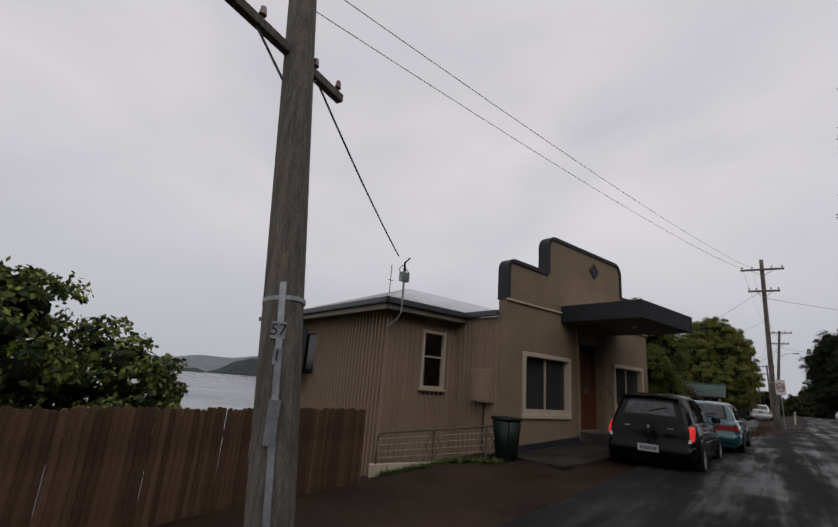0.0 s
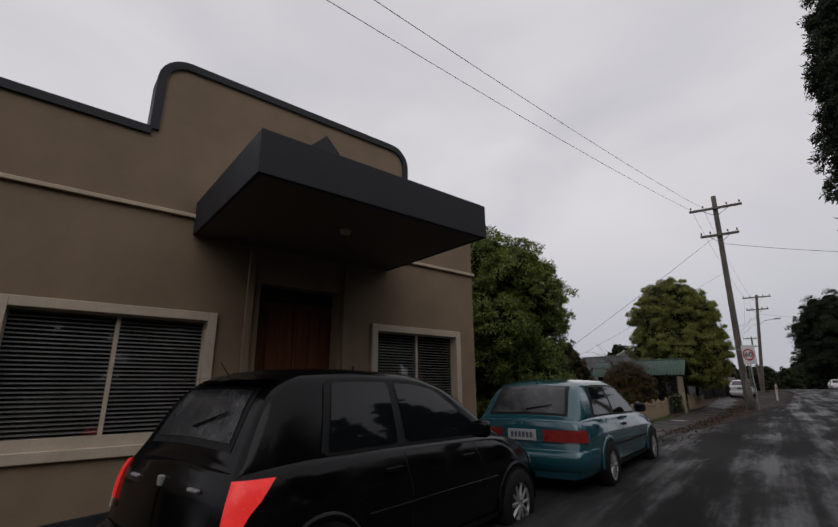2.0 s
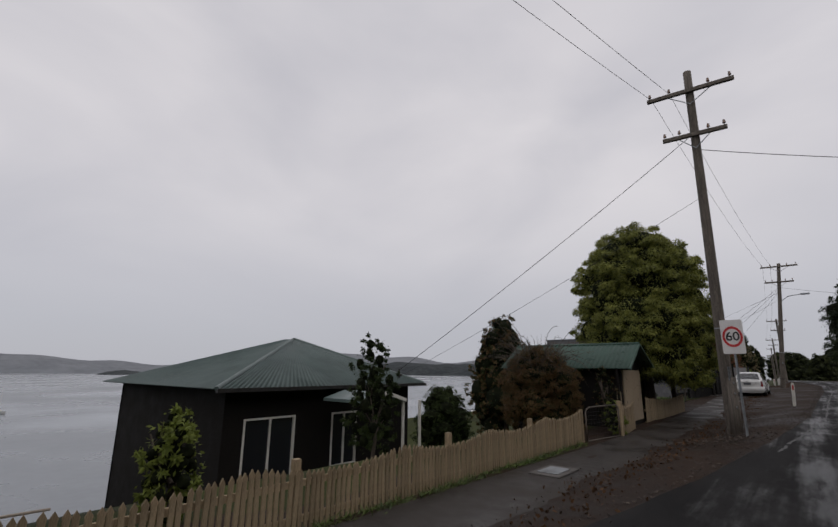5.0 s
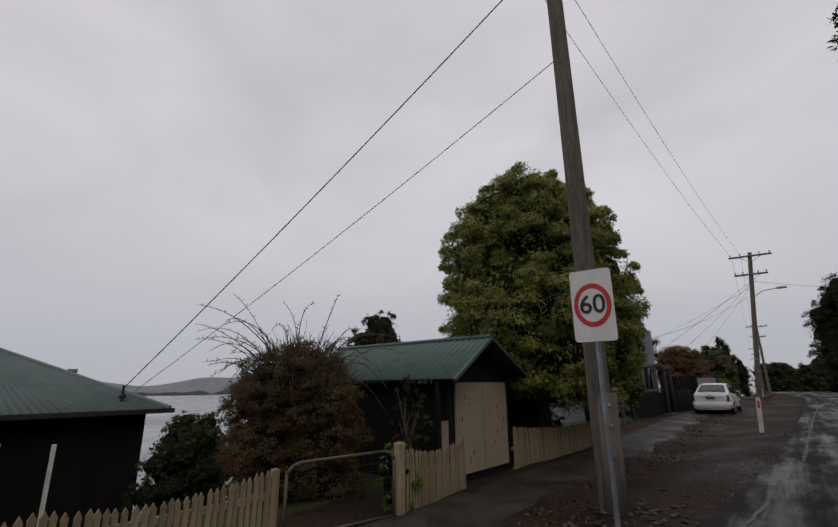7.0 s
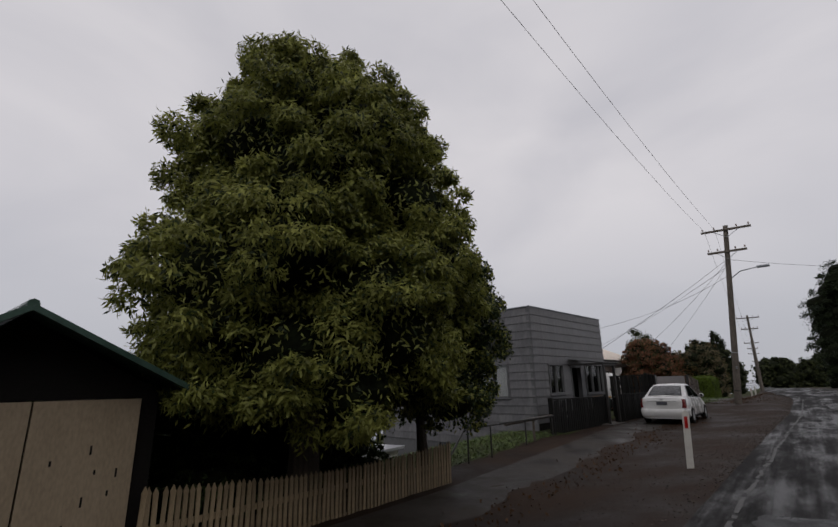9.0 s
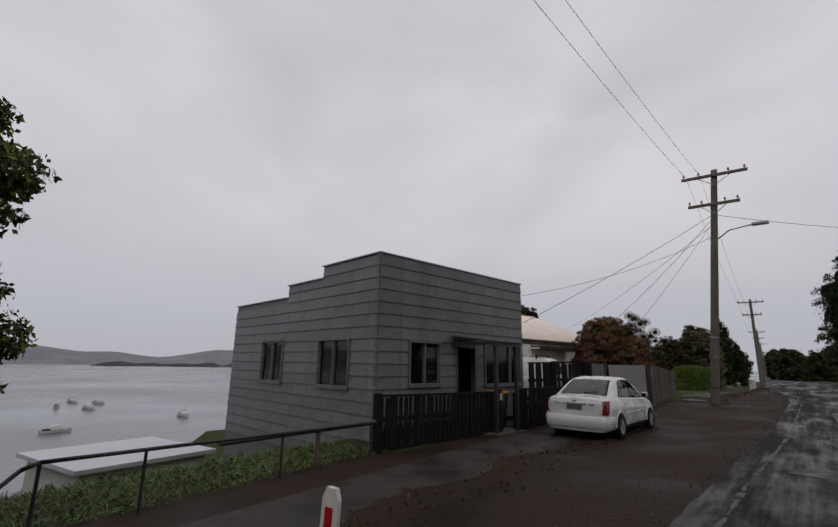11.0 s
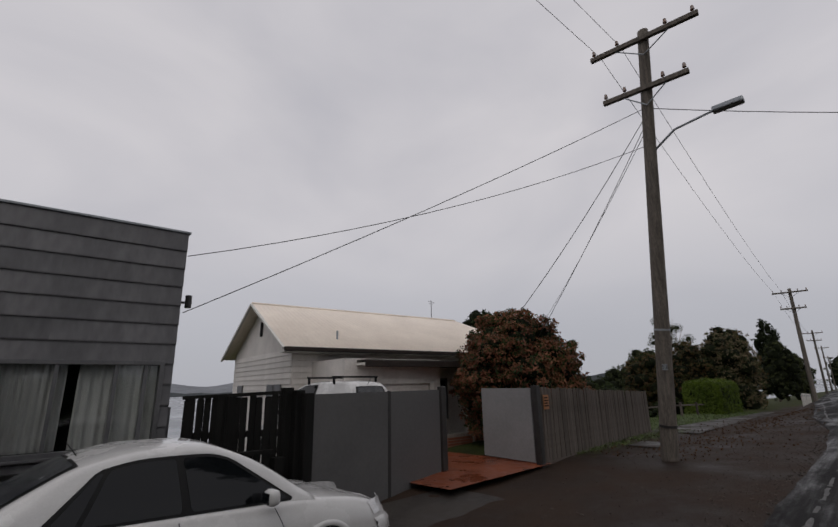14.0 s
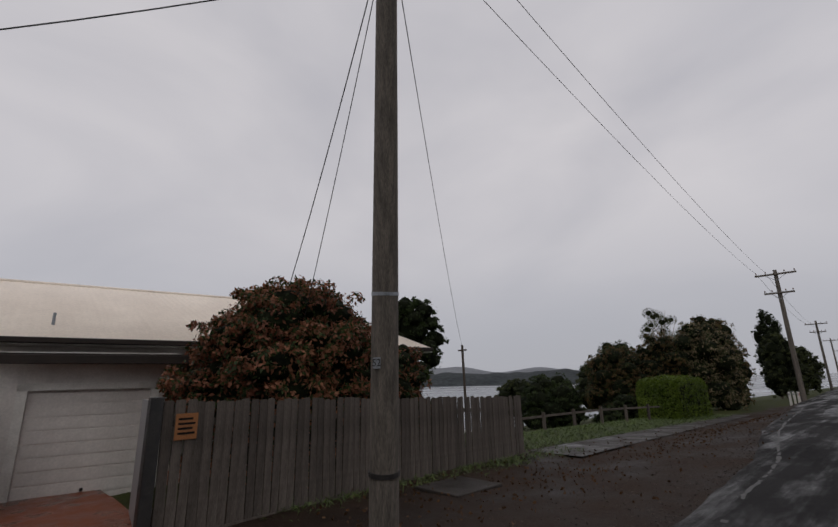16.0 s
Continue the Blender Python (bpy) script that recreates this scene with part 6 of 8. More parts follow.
gt = thing("pipe_gate", "dark pipe-framed wire gate between picket fences", "gate")
loop = [(-5.24, 36.95, -0.78), (-5.24, 36.95, -0.08), (-5.22, 37.02, 0.0), (-5.20, 37.12, 0.03), (-4.92, 38.30, 0.05), (-4.90, 38.40, 0.02), (-4.89, 38.45, -0.06), (-4.89, 38.45, -0.76), (-5.24, 36.95, -0.78)]
part("gate_frame", path_tube(bmesh.new(), loop, 0.02, 8), PIPE, gt, "", True)
mesh_w = bmesh.new()
for i in range(12):
    k = (i + 1) / 13
    tube(mesh_w, (-5.24 + 0.35 * k, 36.95 + 1.5 * k, -0.78), (-5.24 + 0.35 * k, 36.95 + 1.5 * k, 0.0), 0.003, 0.003, 4)
for i in range(8):
    z = -0.72 + i * 0.09
    tube(mesh_w, (-5.24, 36.95, z), (-4.89, 38.45, z), 0.003, 0.003, 4)
tagged(part("wire_mesh", mesh_w, DARKIRON, gt), kind="stuff")

# pale rails beside the round tree
r2 = thing("yard_railing", "pale thin metal yard railing beside a tree", "railing")
for q in ((-6.1, 23.6), (-5.9, 25.2)):
    part("post", tube(bmesh.new(), (q[0], q[1], -1.1), (q[0], q[1], -0.08), 0.025), PIPE_PALE, r2, "pale steel post")
for z in (-0.2, -0.36, -0.52, -0.68, -0.84):
    part("rail", tube(bmesh.new(), (-6.3, 21.8, z - 0.04), (-5.75, 26.2, z), 0.012), PIPE_PALE, r2)

# handrail down the bank
hr = thing("bank_handrail", "dark iron handrail above a grass bank", "handrail")
part("top_rail", path_tube(bmesh.new(), [(-5.85, 48.5, -0.9), (-5.75, 49.4, 0.0), (-5.73, 49.55, 0.06), (-5.75, 51.0, 0.06), (-5.9, 54.7, 0.03)], 0.024, 8), DARKIRON, hr, "", True)
for q in ((-5.65, 48.4, -0.1), (-5.73, 49.55, 0.06), (-5.75, 50.6, 0.06), (-5.82, 52.6, 0.05), (-5.9, 54.6, 0.03)):
    part("post", tube(bmesh.new(), (q[0], q[1], -1.05), q, 0.02), DARKIRON, hr)

# ------------------------------------------------------------ green-roofed house
gh = thing("cottage", "dark timber cottage with green corrugated roof and pale window frames", "house", pose(0, 0, 0))
GX0, GX1, GY0, GY1, GB, GE = -19.6, -12.17, 30.96, 37.97, -5.0, 0.47
part("wall", wall_with_holes(bmesh.new(), GX0, GX1, GB, GE, GY0, GY0 + 0.15, []), DARKWALL, gh)
part("wall", boxed(GX0, GX1, GY1 - 0.15, GY1, GB, GE), DARKWALL, gh)
part("wall", boxed(GX0, GX0 + 0.15, GY0, GY1, GB, GE), DARKWALL, gh)
fw = bmesh.new()
m_front = Matrix.Translation((GX1, GY0 + 0.15, 0)) @ Euler((0, 0, radians(90))).to_matrix().to_4x4()
GW = [(0.45, 1.95, -1.95, -0.38), (3.35, 4.30, -1.90, -0.40)]
wall_with_holes(fw, 0, GY1 - GY0 - 0.3, GB, GE, 0.0, 0.15, GW)
bmesh.ops.transform(fw, matrix=m_front, verts=fw.verts)
part("front_wall", fw, DARKWALL, gh)
for w in GW:
    win = new("window")
    win.parent = gh
    win.matrix_local = m_front
    part("frame", box(ring_frame(bmesh.new(), w[0] - 0.04, w[1] + 0.04, w[2] - 0.04, w[3] + 0.04, 0.05, -0.03, 0.05), (w[0] + w[1]) / 2 - 0.02, (w[0] + w[1]) / 2 + 0.02, -0.02, 0.04, w[2], w[3]), WHITETRIM, win, "pale window frame")
    g = part("pane", boxed(w[0], w[1], 0.05, 0.055, w[2], w[3]), GLASS, win)
a, b, c, d = (GX1 + 0.5, GY0 - 0.5, GE), (GX1 + 0.5, GY1 + 0.30, GE), (GX0 - 0.5, GY1 + 0.30, GE), (GX0 - 0.5, GY0 - 0.5, GE)
p, q = (-15.56, 35.2, 2.04), (-16.2, 35.2, 2.04)
rf = sheet_between("roof", a, b, p, p, PALEGREENTIN, gh, "faded green corrugated iron roof")
sheet_between("roof_slope", b, c, q, p, PALEGREENTIN, rf)
sheet_between("roof_slope", d, a, p, q, PALEGREENTIN, rf)
sheet_between("roof_slope", c, d, q, q, PALEGREENTIN, rf)
part("hip_cap", path_tube(bmesh.new(), [a, p, b], 0.06, 8), PALEGREENTIN, gh)
part("gutter", box(box(bmesh.new(), GX1 + 0.46, GX1 + 0.56, GY0 - 0.5, GY1 + 0.29, GE - 0.10, GE), GX0 - 0.5, GX1 + 0.56, GY1 + 0.29, GY1 + 0.39, GE - 0.10, GE), DARKIRON, gh)
part("flue", tube(tube(bmesh.new(), (-14.5, 37.0, 0.7), (-14.5, 37.0, 1.34), 0.07), (-14.5, 37.0, 1.30), (-14.5, 37.0, 1.40), 0.11), GALV, gh, "small metal flue")
part("service_mast", tube(tube(bmesh.new(), (-12.1, 37.4, 0.3), (-12.1, 37.4, 0.98), 0.03), (-12.2, 37.4, 0.75), (-12.0, 37.4, 0.75), 0.05), DARKIRON, gh)
pr = part("porch_roof", slab(bmesh.new(), [(0, 0.08), (0.75, 0.28), (1.5, 0.06), (1.5, -0.02), (0.75, 0.19), (0, 0.0)], -0.9, 0.9), PALEGREENTIN, gh, "small gabled porch roof with white barge boards")
pr.matrix_local = Matrix.Translation((-10.6, 33.55, 0.06)) @ Euler((0, 0, radians(90))).to_matrix().to_4x4()
bb = part("barge_board", slab(bmesh.new(), [(-0.03, 0.10), (0.75, 0.31), (1.53, 0.08), (1.53, -0.01), (0.75, 0.21), (-0.03, 0.01)], -0.93, -0.89), WHITETRIM, pr)
for yy in (35.02, 35.75):
    part("porch_post", boxed(-9.78, -9.71, yy - 0.025, yy + 0.025, -2.2, 0.06), WHITETRIM, gh, "white porch post")

# ------------------------------------------------------------ shed with cream doors
sh = thing("shed", "dark timber shed with green iron roof and cream double doors", "shed", pose(0, 0, 0))
SX0, SX1, SY0, SY1 = -9.2, -5.34, 40.42, 42.66
SDOOR = (40.58 - SY0, 42.48 - SY0, -0.62, 0.98)
RY, RZ = 41.32, 1.84
fr_w = bmesh.new()
m_sh = Matrix.Translation((SX1, SY0, 0)) @ Euler((0, 0, radians(90))).to_matrix().to_4x4()
wall_with_holes(fr_w, 0, SY1 - SY0, -1.3, 1.05, 0.0, 0.10, [SDOOR])
slab(fr_w, [(0, 1.05), (SY1 - SY0, 1.05), (RY - SY0, 1.76)], 0.0, 0.10)
bmesh.ops.transform(fr_w, matrix=m_sh, verts=fr_w.verts)
part("gable_wall", fr_w, DARKWALL, sh)
part("wall", boxed(SX0, SX1 - 0.1, SY0, SY0 + 0.1, -2.6, 0.95), DARKWALL, sh)
part("wall", boxed(SX0, SX1 - 0.1, SY1 - 0.1, SY1, -2.6, 0.95), DARKWALL, sh)
part("wall", boxed(SX0, SX0 + 0.1, SY0, SY1, -2.6, 1.0), DARKWALL, sh)
r1 = sheet_between("roof", (SX0 - 0.2, SY0 - 0.42, 1.03), (SX1 + 0.42, SY0 - 0.42, 1.03), (SX1 + 0.42, RY, RZ), (SX0 - 0.2, RY, RZ), GREENTIN, sh, "green corrugated iron roof")
sheet_between("roof_slope", (SX1 + 0.42, SY1 + 0.25, 1.05), (SX0 - 0.2, SY1 + 0.25, 1.05), (SX0 - 0.2, RY, RZ), (SX1 + 0.42, RY, RZ), GREENTIN, r1)
part("ridge_cap", tube(bmesh.new(), (SX0 - 0.2, RY, RZ + 0.0), (SX1 + 0.43, RY, RZ + 0.0), 0.05, 0.05, 8), GREENTIN, r1)
part("barge_board", path_tube(bmesh.new(), [(SX1 + 0.43, SY0 - 0.42, 1.0), (SX1 + 0.43, RY, RZ - 0.03), (SX1 + 0.43, SY1 + 0.25, 1.02)], 0.04, 4), GREENTIN, sh)
for i in range(2):
    w0 = (SDOOR[1] - SDOOR[0]) / 2
    y0 = SY0 + SDOOR[0] + i * w0
    lf = part("door", boxed(SX1 + 0.0, SX1 + 0.045, y0 + 0.008, y0 + w0 - 0.008, -0.64, 0.97, 0.004), CREAM_DOOR, sh, "cream painted plank door with chipped paint")
    chips = bmesh.new()
    rr = random.Random(40 + i)
    for k in range(7):
        cy, cz, hh = y0 + rr.uniform(0.1, w0 - 0.1), rr.uniform(-0.5, 0.7), rr.uniform(0.04, 0.11)
        box(chips, SX1 + 0.045, SX1 + 0.048, cy - 0.008, cy + 0.010, cz, cz + hh)
    tagged(part("paint_chips", chips, DARKWALL, lf), kind="stuff")
part("porch_post", boxed(SX1 - 0.02, SX1 + 0.05, 40.04, 40.11, -1.0, 1.0), DARKWALL, sh, "dark timber post")
part("side_panel", boxed(SX1 - 0.06, SX1 - 0.02, 40.1, 40.42, -1.0, 0.3), CREAM_DOOR, sh)
# ------------------------------------------------------------ grey weatherboard house
G = fr(-6.85, 55.64, 0, 5.5)
gr = thing("grey_house", "grey weatherboard flat-fronted house with a stepped parapet and curtained windows", "house", G)
GT, GBASE, PITCH, GL = 3.77, -0.12, 0.292, 5.97
F_HOLES = [(1.03, 2.07, 0.67, 1.68), (2.78, 3.55, -0.40, 1.62), (4.02, 5.80, 0.62, 1.72)]
S_HOLES = [(1.14, 2.50, 0.58, 1.72), (4.52, 5.86, 0.58, 1.78)]
m_gs = Matrix.Translation((0, 0, 0)) @ Euler((0, 0, radians(90))).to_matrix().to_4x4()
part("front_wall", wall_with_holes(bmesh.new(), 0.0, GL, -1.4, GT, 0.03, 0.16, F_HOLES), GREYFRAME, gr)
sw = bmesh.new()
wall_with_holes(sw, 0.03, 2.54, -3.4, GT, -0.16, -0.03, S_HOLES[:1])
wall_with_holes(sw, 2.54, 4.46, -3.4, 3.43, -0.16, -0.03, [])
wall_with_holes(sw, 4.46, 8.2, -3.4, 3.06, -0.16, -0.03, S_HOLES[1:])
bmesh.ops.transform(sw, matrix=m_gs, verts=sw.verts)
part("side_wall", sw, GREYFRAME, gr)
part("far_side_wall", boxed(GL - 0.14, GL, 0.16, 8.2, -3.4, 3.4), GREYBOARD, gr)
part("back_wall", boxed(0.16, GL - 0.14, 8.05, 8.2, -3.4, 3.0), GREYBOARD, gr)
part("roof", boxed(0.16, GL - 0.14, 0.16, 8.05, 2.92, 3.0), ZINC, gr, "low metal roof behind the parapet")
caps = bmesh.new()
box(caps, -0.03, GL + 0.03, -0.01, 0.18, GT, GT + 0.035, 0.006)
box(caps, -0.03, 0.18, 0.18, 2.57, GT, GT + 0.035, 0.006)
box(caps, -0.03, 0.18, 2.57, 4.49, 3.43, 3.465, 0.006)
box(caps, -0.03, 0.18, 4.49, 8.2, 3.06, 3.095, 0.006)
part("parapet_flashing", caps, GALV, gr, "pale metal flashing")
board_me = {}


def board(length):
    key = round(length, 2)
    if key not in board_me:
        h = PITCH
        prof = [(0.0, 0.0), (-0.034, 0.0), (-0.036, 0.018), (-0.012, h), (0.0, h)]
        k = len(prof)
        verts = [(0, y, z) for y, z in prof] + [(key, y, z) for y, z in prof]
        faces = [tuple(range(k)), tuple(range(2 * k - 1, k - 1, -1))] + [(i, k + i, k + (i + 1) % k, (i + 1) % k) for i in range(k)]
        board_me[key] = meshed("weatherboard", verts, faces, GREYBOARD)
    return board_me[key]


def clad(x0, x1, z0, z1, holes, m, parent, top_at=None):
    z = z1
    while z > z0 + 0.02:
        z -= PITCH
        zc = z + PITCH * 0.5
        lim = x1 if top_at is None else top_at(zc)
        cuts = sorted((h[0] - 0.04, h[1] + 0.04) for h in holes if h[2] - 0.05 < zc < h[3] + 0.05)
        x = x0
        for a, b in cuts + [(lim, lim)]:
            a = min(a, lim)
            while a - x > 0.05:
                ln = min(a - x, 3.6 + 0.9 * math.sin(z * 7))
                if a - x - ln < 0.25:
                    ln = a - x
                piece("weatherboard", board(ln), parent, m @ Matrix.Translation((x, 0, z)))
                x += round(ln, 2)
            x = max(x, b)


clad(-0.03, GL, GBASE, GT, F_HOLES, Matrix.Translation((0, 0.03, 0)), gr)
m_left = Matrix.Translation((0.03, 8.2, 0)) @ Euler((0, 0, radians(-90))).to_matrix().to_4x4()
clad(0.0, 8.2, GBASE - 3 * PITCH, GT, [(8.2 - h[1], 8.2 - h[0], h[2], h[3]) for h in S_HOLES] + [(-0.1, 8.2 - 4.46, 3.06, 9), (-0.1, 8.2 - 2.54, 3.42, 9)], m_left, gr)
part("corner_stop", boxed(-0.012, 0.03, -0.012, 0.03, GBASE, GT), GREYFRAME, gr)
part("base_wall", boxed(0.02, GL, 0.02, 0.16, -2.6, GBASE), DARKWALL, gr)


def curtained(w, parent, m, mull, seed, gap=(0.46, 0.56)):
    win = new("window")
    win.parent = parent
    win.matrix_local = m
    x0, x1, z0, z1 = w
    part("frame", ring_frame(bmesh.new(), x0 - 0.05, x1 + 0.05, z0 - 0.05, z1 + 0.05, 0.06, -0.03, 0.08, 0.004), GREYFRAME, win)
    part("sill", boxed(x0 - 0.08, x1 + 0.08, -0.07, 0.03, z0 - 0.085, z0 - 0.05, 0.005), GREYFRAME, win)
    for k in mull:
        xm = x0 + (x1 - x0) * k
        part("mullion", boxed(xm - 0.022, xm + 0.022, -0.012, 0.06, z0, z1), GREYFRAME, win)
    g = part("pane", boxed(x0, x1, 0.055, 0.06, z0, z1), CLEAR, win)
    g.visible_shadow = False
    # The room's darkness is painted on this flat back sheet.
    part("room", boxed(x0 - 0.2, x1 + 0.2, 0.8, 0.82, z0 - 0.2, z1 + 0.2), DARK_BACKING, win)
    w0 = x1 - x0
    finish("curtain", folds(x0 + 0.01, x0 + w0 * gap[0], z0 + 0.01, z1 - 0.01, 0.13, 0.022, 9, seed), None, win, "white net curtain")
    finish("curtain", folds(x0 + w0 * gap[1], x1 - 0.01, z0 + 0.01, z1 - 0.01, 0.13, 0.022, 8, seed + 1), None, win, "white net curtain")
    return win


curtained(F_HOLES[0], gr, Matrix.Translation((0, 0.0, 0)), (0.5,), 5, (0.50, 0.62))
curtained(F_HOLES[2], gr, Matrix.Translation((0, 0.0, 0)), (0.33, 0.70, 0.9), 9, (0.40, 0.47))
for j, h in enumerate(S_HOLES):
    curtained((8.2 - h[1], 8.2 - h[0], h[2], h[3]), gr, m_left @ Matrix.Translation((0, -0.03, 0)), (0.5,), 15 + j, (0.42, 0.58))
part("front_door", boxed(2.80, 3.53, 0.35, 0.40, -0.40, 1.58), DARKWALL, gr, "dark open doorway with screen door")
part("door_frame", ring_frame(bmesh.new(), 2.74, 3.59, -0.42, 1.66, 0.05, -0.02, 0.10), GREYFRAME, gr)
pr_ = sheet_between("porch_roof", (2.55, -1.45, 1.74), (3.75, -1.45, 1.74), (3.75, -0.02, 1.92), (2.55, -0.02, 1.92), PORCHTIN, gr, "small corrugated porch roof on posts", 0.12, 0.016)
part("porch_beam", box(box(bmesh.new(), 2.55, 3.75, -1.38, -1.32, 1.64, 1.72), 2.55, 2.61, -1.32, 0.0, 1.66, 1.74), DARKIRON, gr)
for x in (2.70, 3.58):
    part("porch_post", boxed(x - 0.04, x + 0.04, -1.38, -1.30, -0.8, 1.66), DARKIRON, gr, "dark porch post")
part("porch_step", boxed(2.5, 3.8, -1.5, 0.03, -1.2, -0.45, 0.01), CONCRETE, gr)
mbx = part("meter_box", boxed(GL, GL + 0.14, 0.55, 0.95, 0.5, 1.1, 0.01), GREYFRAME, gr, "grey meter box")
part("service_bracket", tube(tube(bmesh.new(), (GL, 0.25, 2.7), (GL + 0.2, 0.25, 2.7), 0.02), (GL + 0.15, 0.25, 2.62), (GL + 0.15, 0.25, 2.82), 0.05), DARKIRON, gr)

# ------------------------------------------------------------ black fence and gateway
f = thing("slatted_fence", "black oiled timber slatted fence with gaps beside the verge", "fence", None, "black fences")
bp = paling_mesh("slat", 0.095, 1.1, 0.02, 0, PALING_BLACK)
fence_run(f, (-6.0, 54.95), (-5.42, 58.5), lambda k: -0.72, lambda k: 0.48, bp, 1.1, 0.122, 31, "slat", 0.8, 0.015)
rail_bar(f, (-6.0, 54.95), (-5.42, 58.5), 0.51, 0.49, 0.05, 0.10, PALING_BLACK, "cap_rail", -0.04)
rail_bar(f, (-6.0, 54.95), (-5.42, 58.5), 0.05, 0.05, 0.09, 0.04, PALING_BLACK)
rail_bar(f, (-6.0, 54.95), (-5.42, 58.5), -0.55, -0.55, 0.09, 0.04, PALING_BLACK)
bp2 = paling_mesh("lattice_slat", 0.06, 1.0, 0.012, 0, PALING_BLACK)
fence_run(f, (-6.04, 54.95), (-5.46, 58.5), lambda k: -0.75, lambda k: -0.08, bp2, 1.0, 0.085, 32, "slat", 0.5, 0.01, 0.05)
for q in ((-6.01, 54.88), (-5.41, 58.56)):
    part("post", boxed(q[0] - 0.07, q[0] + 0.07, q[1] - 0.07, q[1] + 0.07, -1.0, 0.57, 0.01), PALING_BLACK, f)
part("number_marker", boxed(-5.345, -5.335, 58.5, 58.62, 0.30, 0.46), PLATEWHITE, f, "small pale plate with worn marks")
f = thing("slatted_fence", "low black oiled timber slatted fence beyond the gateway", "fence", None, "black fences")
LF0, LF1 = (-5.30, 59.35), (-4.85, 62.5)
fence_run(f, LF0, LF1, lambda k: -0.80 + 0.15 * k, lambda k: 0.52, bp, 1.1, 0.122, 34, "slat", 0.8, 0.015)
rail_bar(f, LF0, LF1, 0.54, 0.54, 0.05, 0.10, PALING_BLACK, "cap_rail", -0.04)
rail_bar(f, LF0, LF1, 0.08, 0.08, 0.09, 0.04, PALING_BLACK)
rail_bar(f, LF0, LF1, -0.5, -0.45, 0.09, 0.04, PALING_BLACK)
for q in ((-5.31, 59.28), (-4.84, 62.58)):
    part("post", boxed(q[0] - 0.07, q[0] + 0.07, q[1] - 0.07, q[1] + 0.07, -1.0, 0.46, 0.01), PALING_BLACK, f)
f = thing("slatted_fence", "tall black oiled timber fence between a house and a driveway", "fence", None, "black fences")
bp3 = paling_mesh("slat", 0.10, 1.5, 0.02, 0, PALING_BLACK)
TF0, TF1 = (-6.2, 61.75), (-4.80, 62.8)
fence_run(f, TF0, TF1, lambda k: -0.85 + 0.2 * k, lambda k: 1.22 + 0.06 * k, bp3, 1.5, 0.112, 33, "slat", 1.0, 0.03)
rail_bar(f, TF0, TF1, 1.24, 1.30, 0.05, 0.09, PALING_BLACK, "cap_rail", -0.03)
rail_bar(f, TF0, TF1, 0.70, 0.76, 0.09, 0.04, PALING_BLACK)
rail_bar(f, TF0, TF1, -0.5, -0.4, 0.09, 0.04, PALING_BLACK)
for q in ((-5.6, 62.2, 1.26), (-4.92, 62.72, 1.36), (-4.78, 62.82, 1.32), (-4.66, 62.90, 1.28)):
    part("post", boxed(q[0] - 0.07, q[0] + 0.07, q[1] - 0.07, q[1] + 0.07, -1.0, q[2], 0.01), PALING_BLACK, f)
lb = thing("rail_barrier", "weathered single timber rail beside a drop", "barrier")
part("rail", tube(bmesh.new(), (-5.9, 51.6, 0.0), (-6.0, 54.8, 0.02), 0.045, 0.045, 8), PIPE, lb)
part("post", tube(bmesh.new(), (-5.96, 53.4, -1.0), (-5.96, 53.4, 0.0), 0.04), PIPE, lb)

# ------------------------------------------------------------ white house with cream roof
W = fr(-10.69, 65.98, 0, 8.2)
wh = thing("white_house", "white weatherboard house with cream corrugated roof and a front garage", "house", W)
WE, WR, WL = 2.57, 4.16, 11.0
part("front_wall", boxed(0.0, WL, 0.0, 0.15, -2.2, WE), WHITEBOARD, wh)
part("back_wall", boxed(0.0, WL, 5.85, 6.0, -2.2, WE), WHITEBOARD, wh)
part("far_wall", boxed(WL - 0.15, WL, 0.15, 5.85, -2.2, WE), WHITEBOARD, wh)
gab = slab(bmesh.new(), [(-6.0, -2.2), (0.0, -2.2), (0.0, WE), (-2.95, WR - 0.05), (-6.0, WE)], -0.15, 0.0)
bmesh.ops.transform(gab, matrix=Euler((0, 0, radians(-90))).to_matrix().to_4x4() @ Matrix.Translation((0, 0.15, 0)), verts=gab.verts)
part("gable_wall", gab, WHITEBOARD, wh)
wb_me = {}


def white_board(length):
    key = round(length, 2)
    if key not in wb_me:
        prof = [(0.0, 0.0), (-0.026, 0.0), (-0.028, 0.014), (-0.008, 0.165), (0.0, 0.165)]
        k = len(prof)
        verts = [(0, y, z) for y, z in prof] + [(key, y, z) for y, z in prof]
        faces = [tuple(range(k)), tuple(range(2 * k - 1, k - 1, -1))] + [(i, k + i, k + (i + 1) % k, (i + 1) % k) for i in range(k)]
        wb_me[key] = meshed("weatherboard", verts, faces, WHITEBOARD)
    return wb_me[key]


z = -1.2
while z < WR - 0.2:
    half = 1.0 if z < WE - 0.1 else max(0.02, (WR - 0.12 - z) / (WR - WE))
    lo, hi = 2.95 - 2.95 * half, 2.95 + 3.05 * half
    if hi - lo > 0.3:
        piece("weatherboard", white_board(hi - lo), wh, Matrix.Translation((0, hi, z)) @ Euler((0, 0, radians(-90))).to_matrix().to_4x4())
    if z < WE - 0.15 and z > -1.0:
        piece("weatherboard", white_board(0.75), wh, Matrix.Translation((0.0, 0.0, z)))
    z += 0.165
rf = sheet_between("roof", (-0.4, -0.42, WE - 0.12), (WL + 0.3, -0.42, WE - 0.12), (WL - 2.3, 2.95, WR), (-0.4, 2.95, WR), CREAMROOF, wh, "cream corrugated iron roof", 0.19, 0.006)
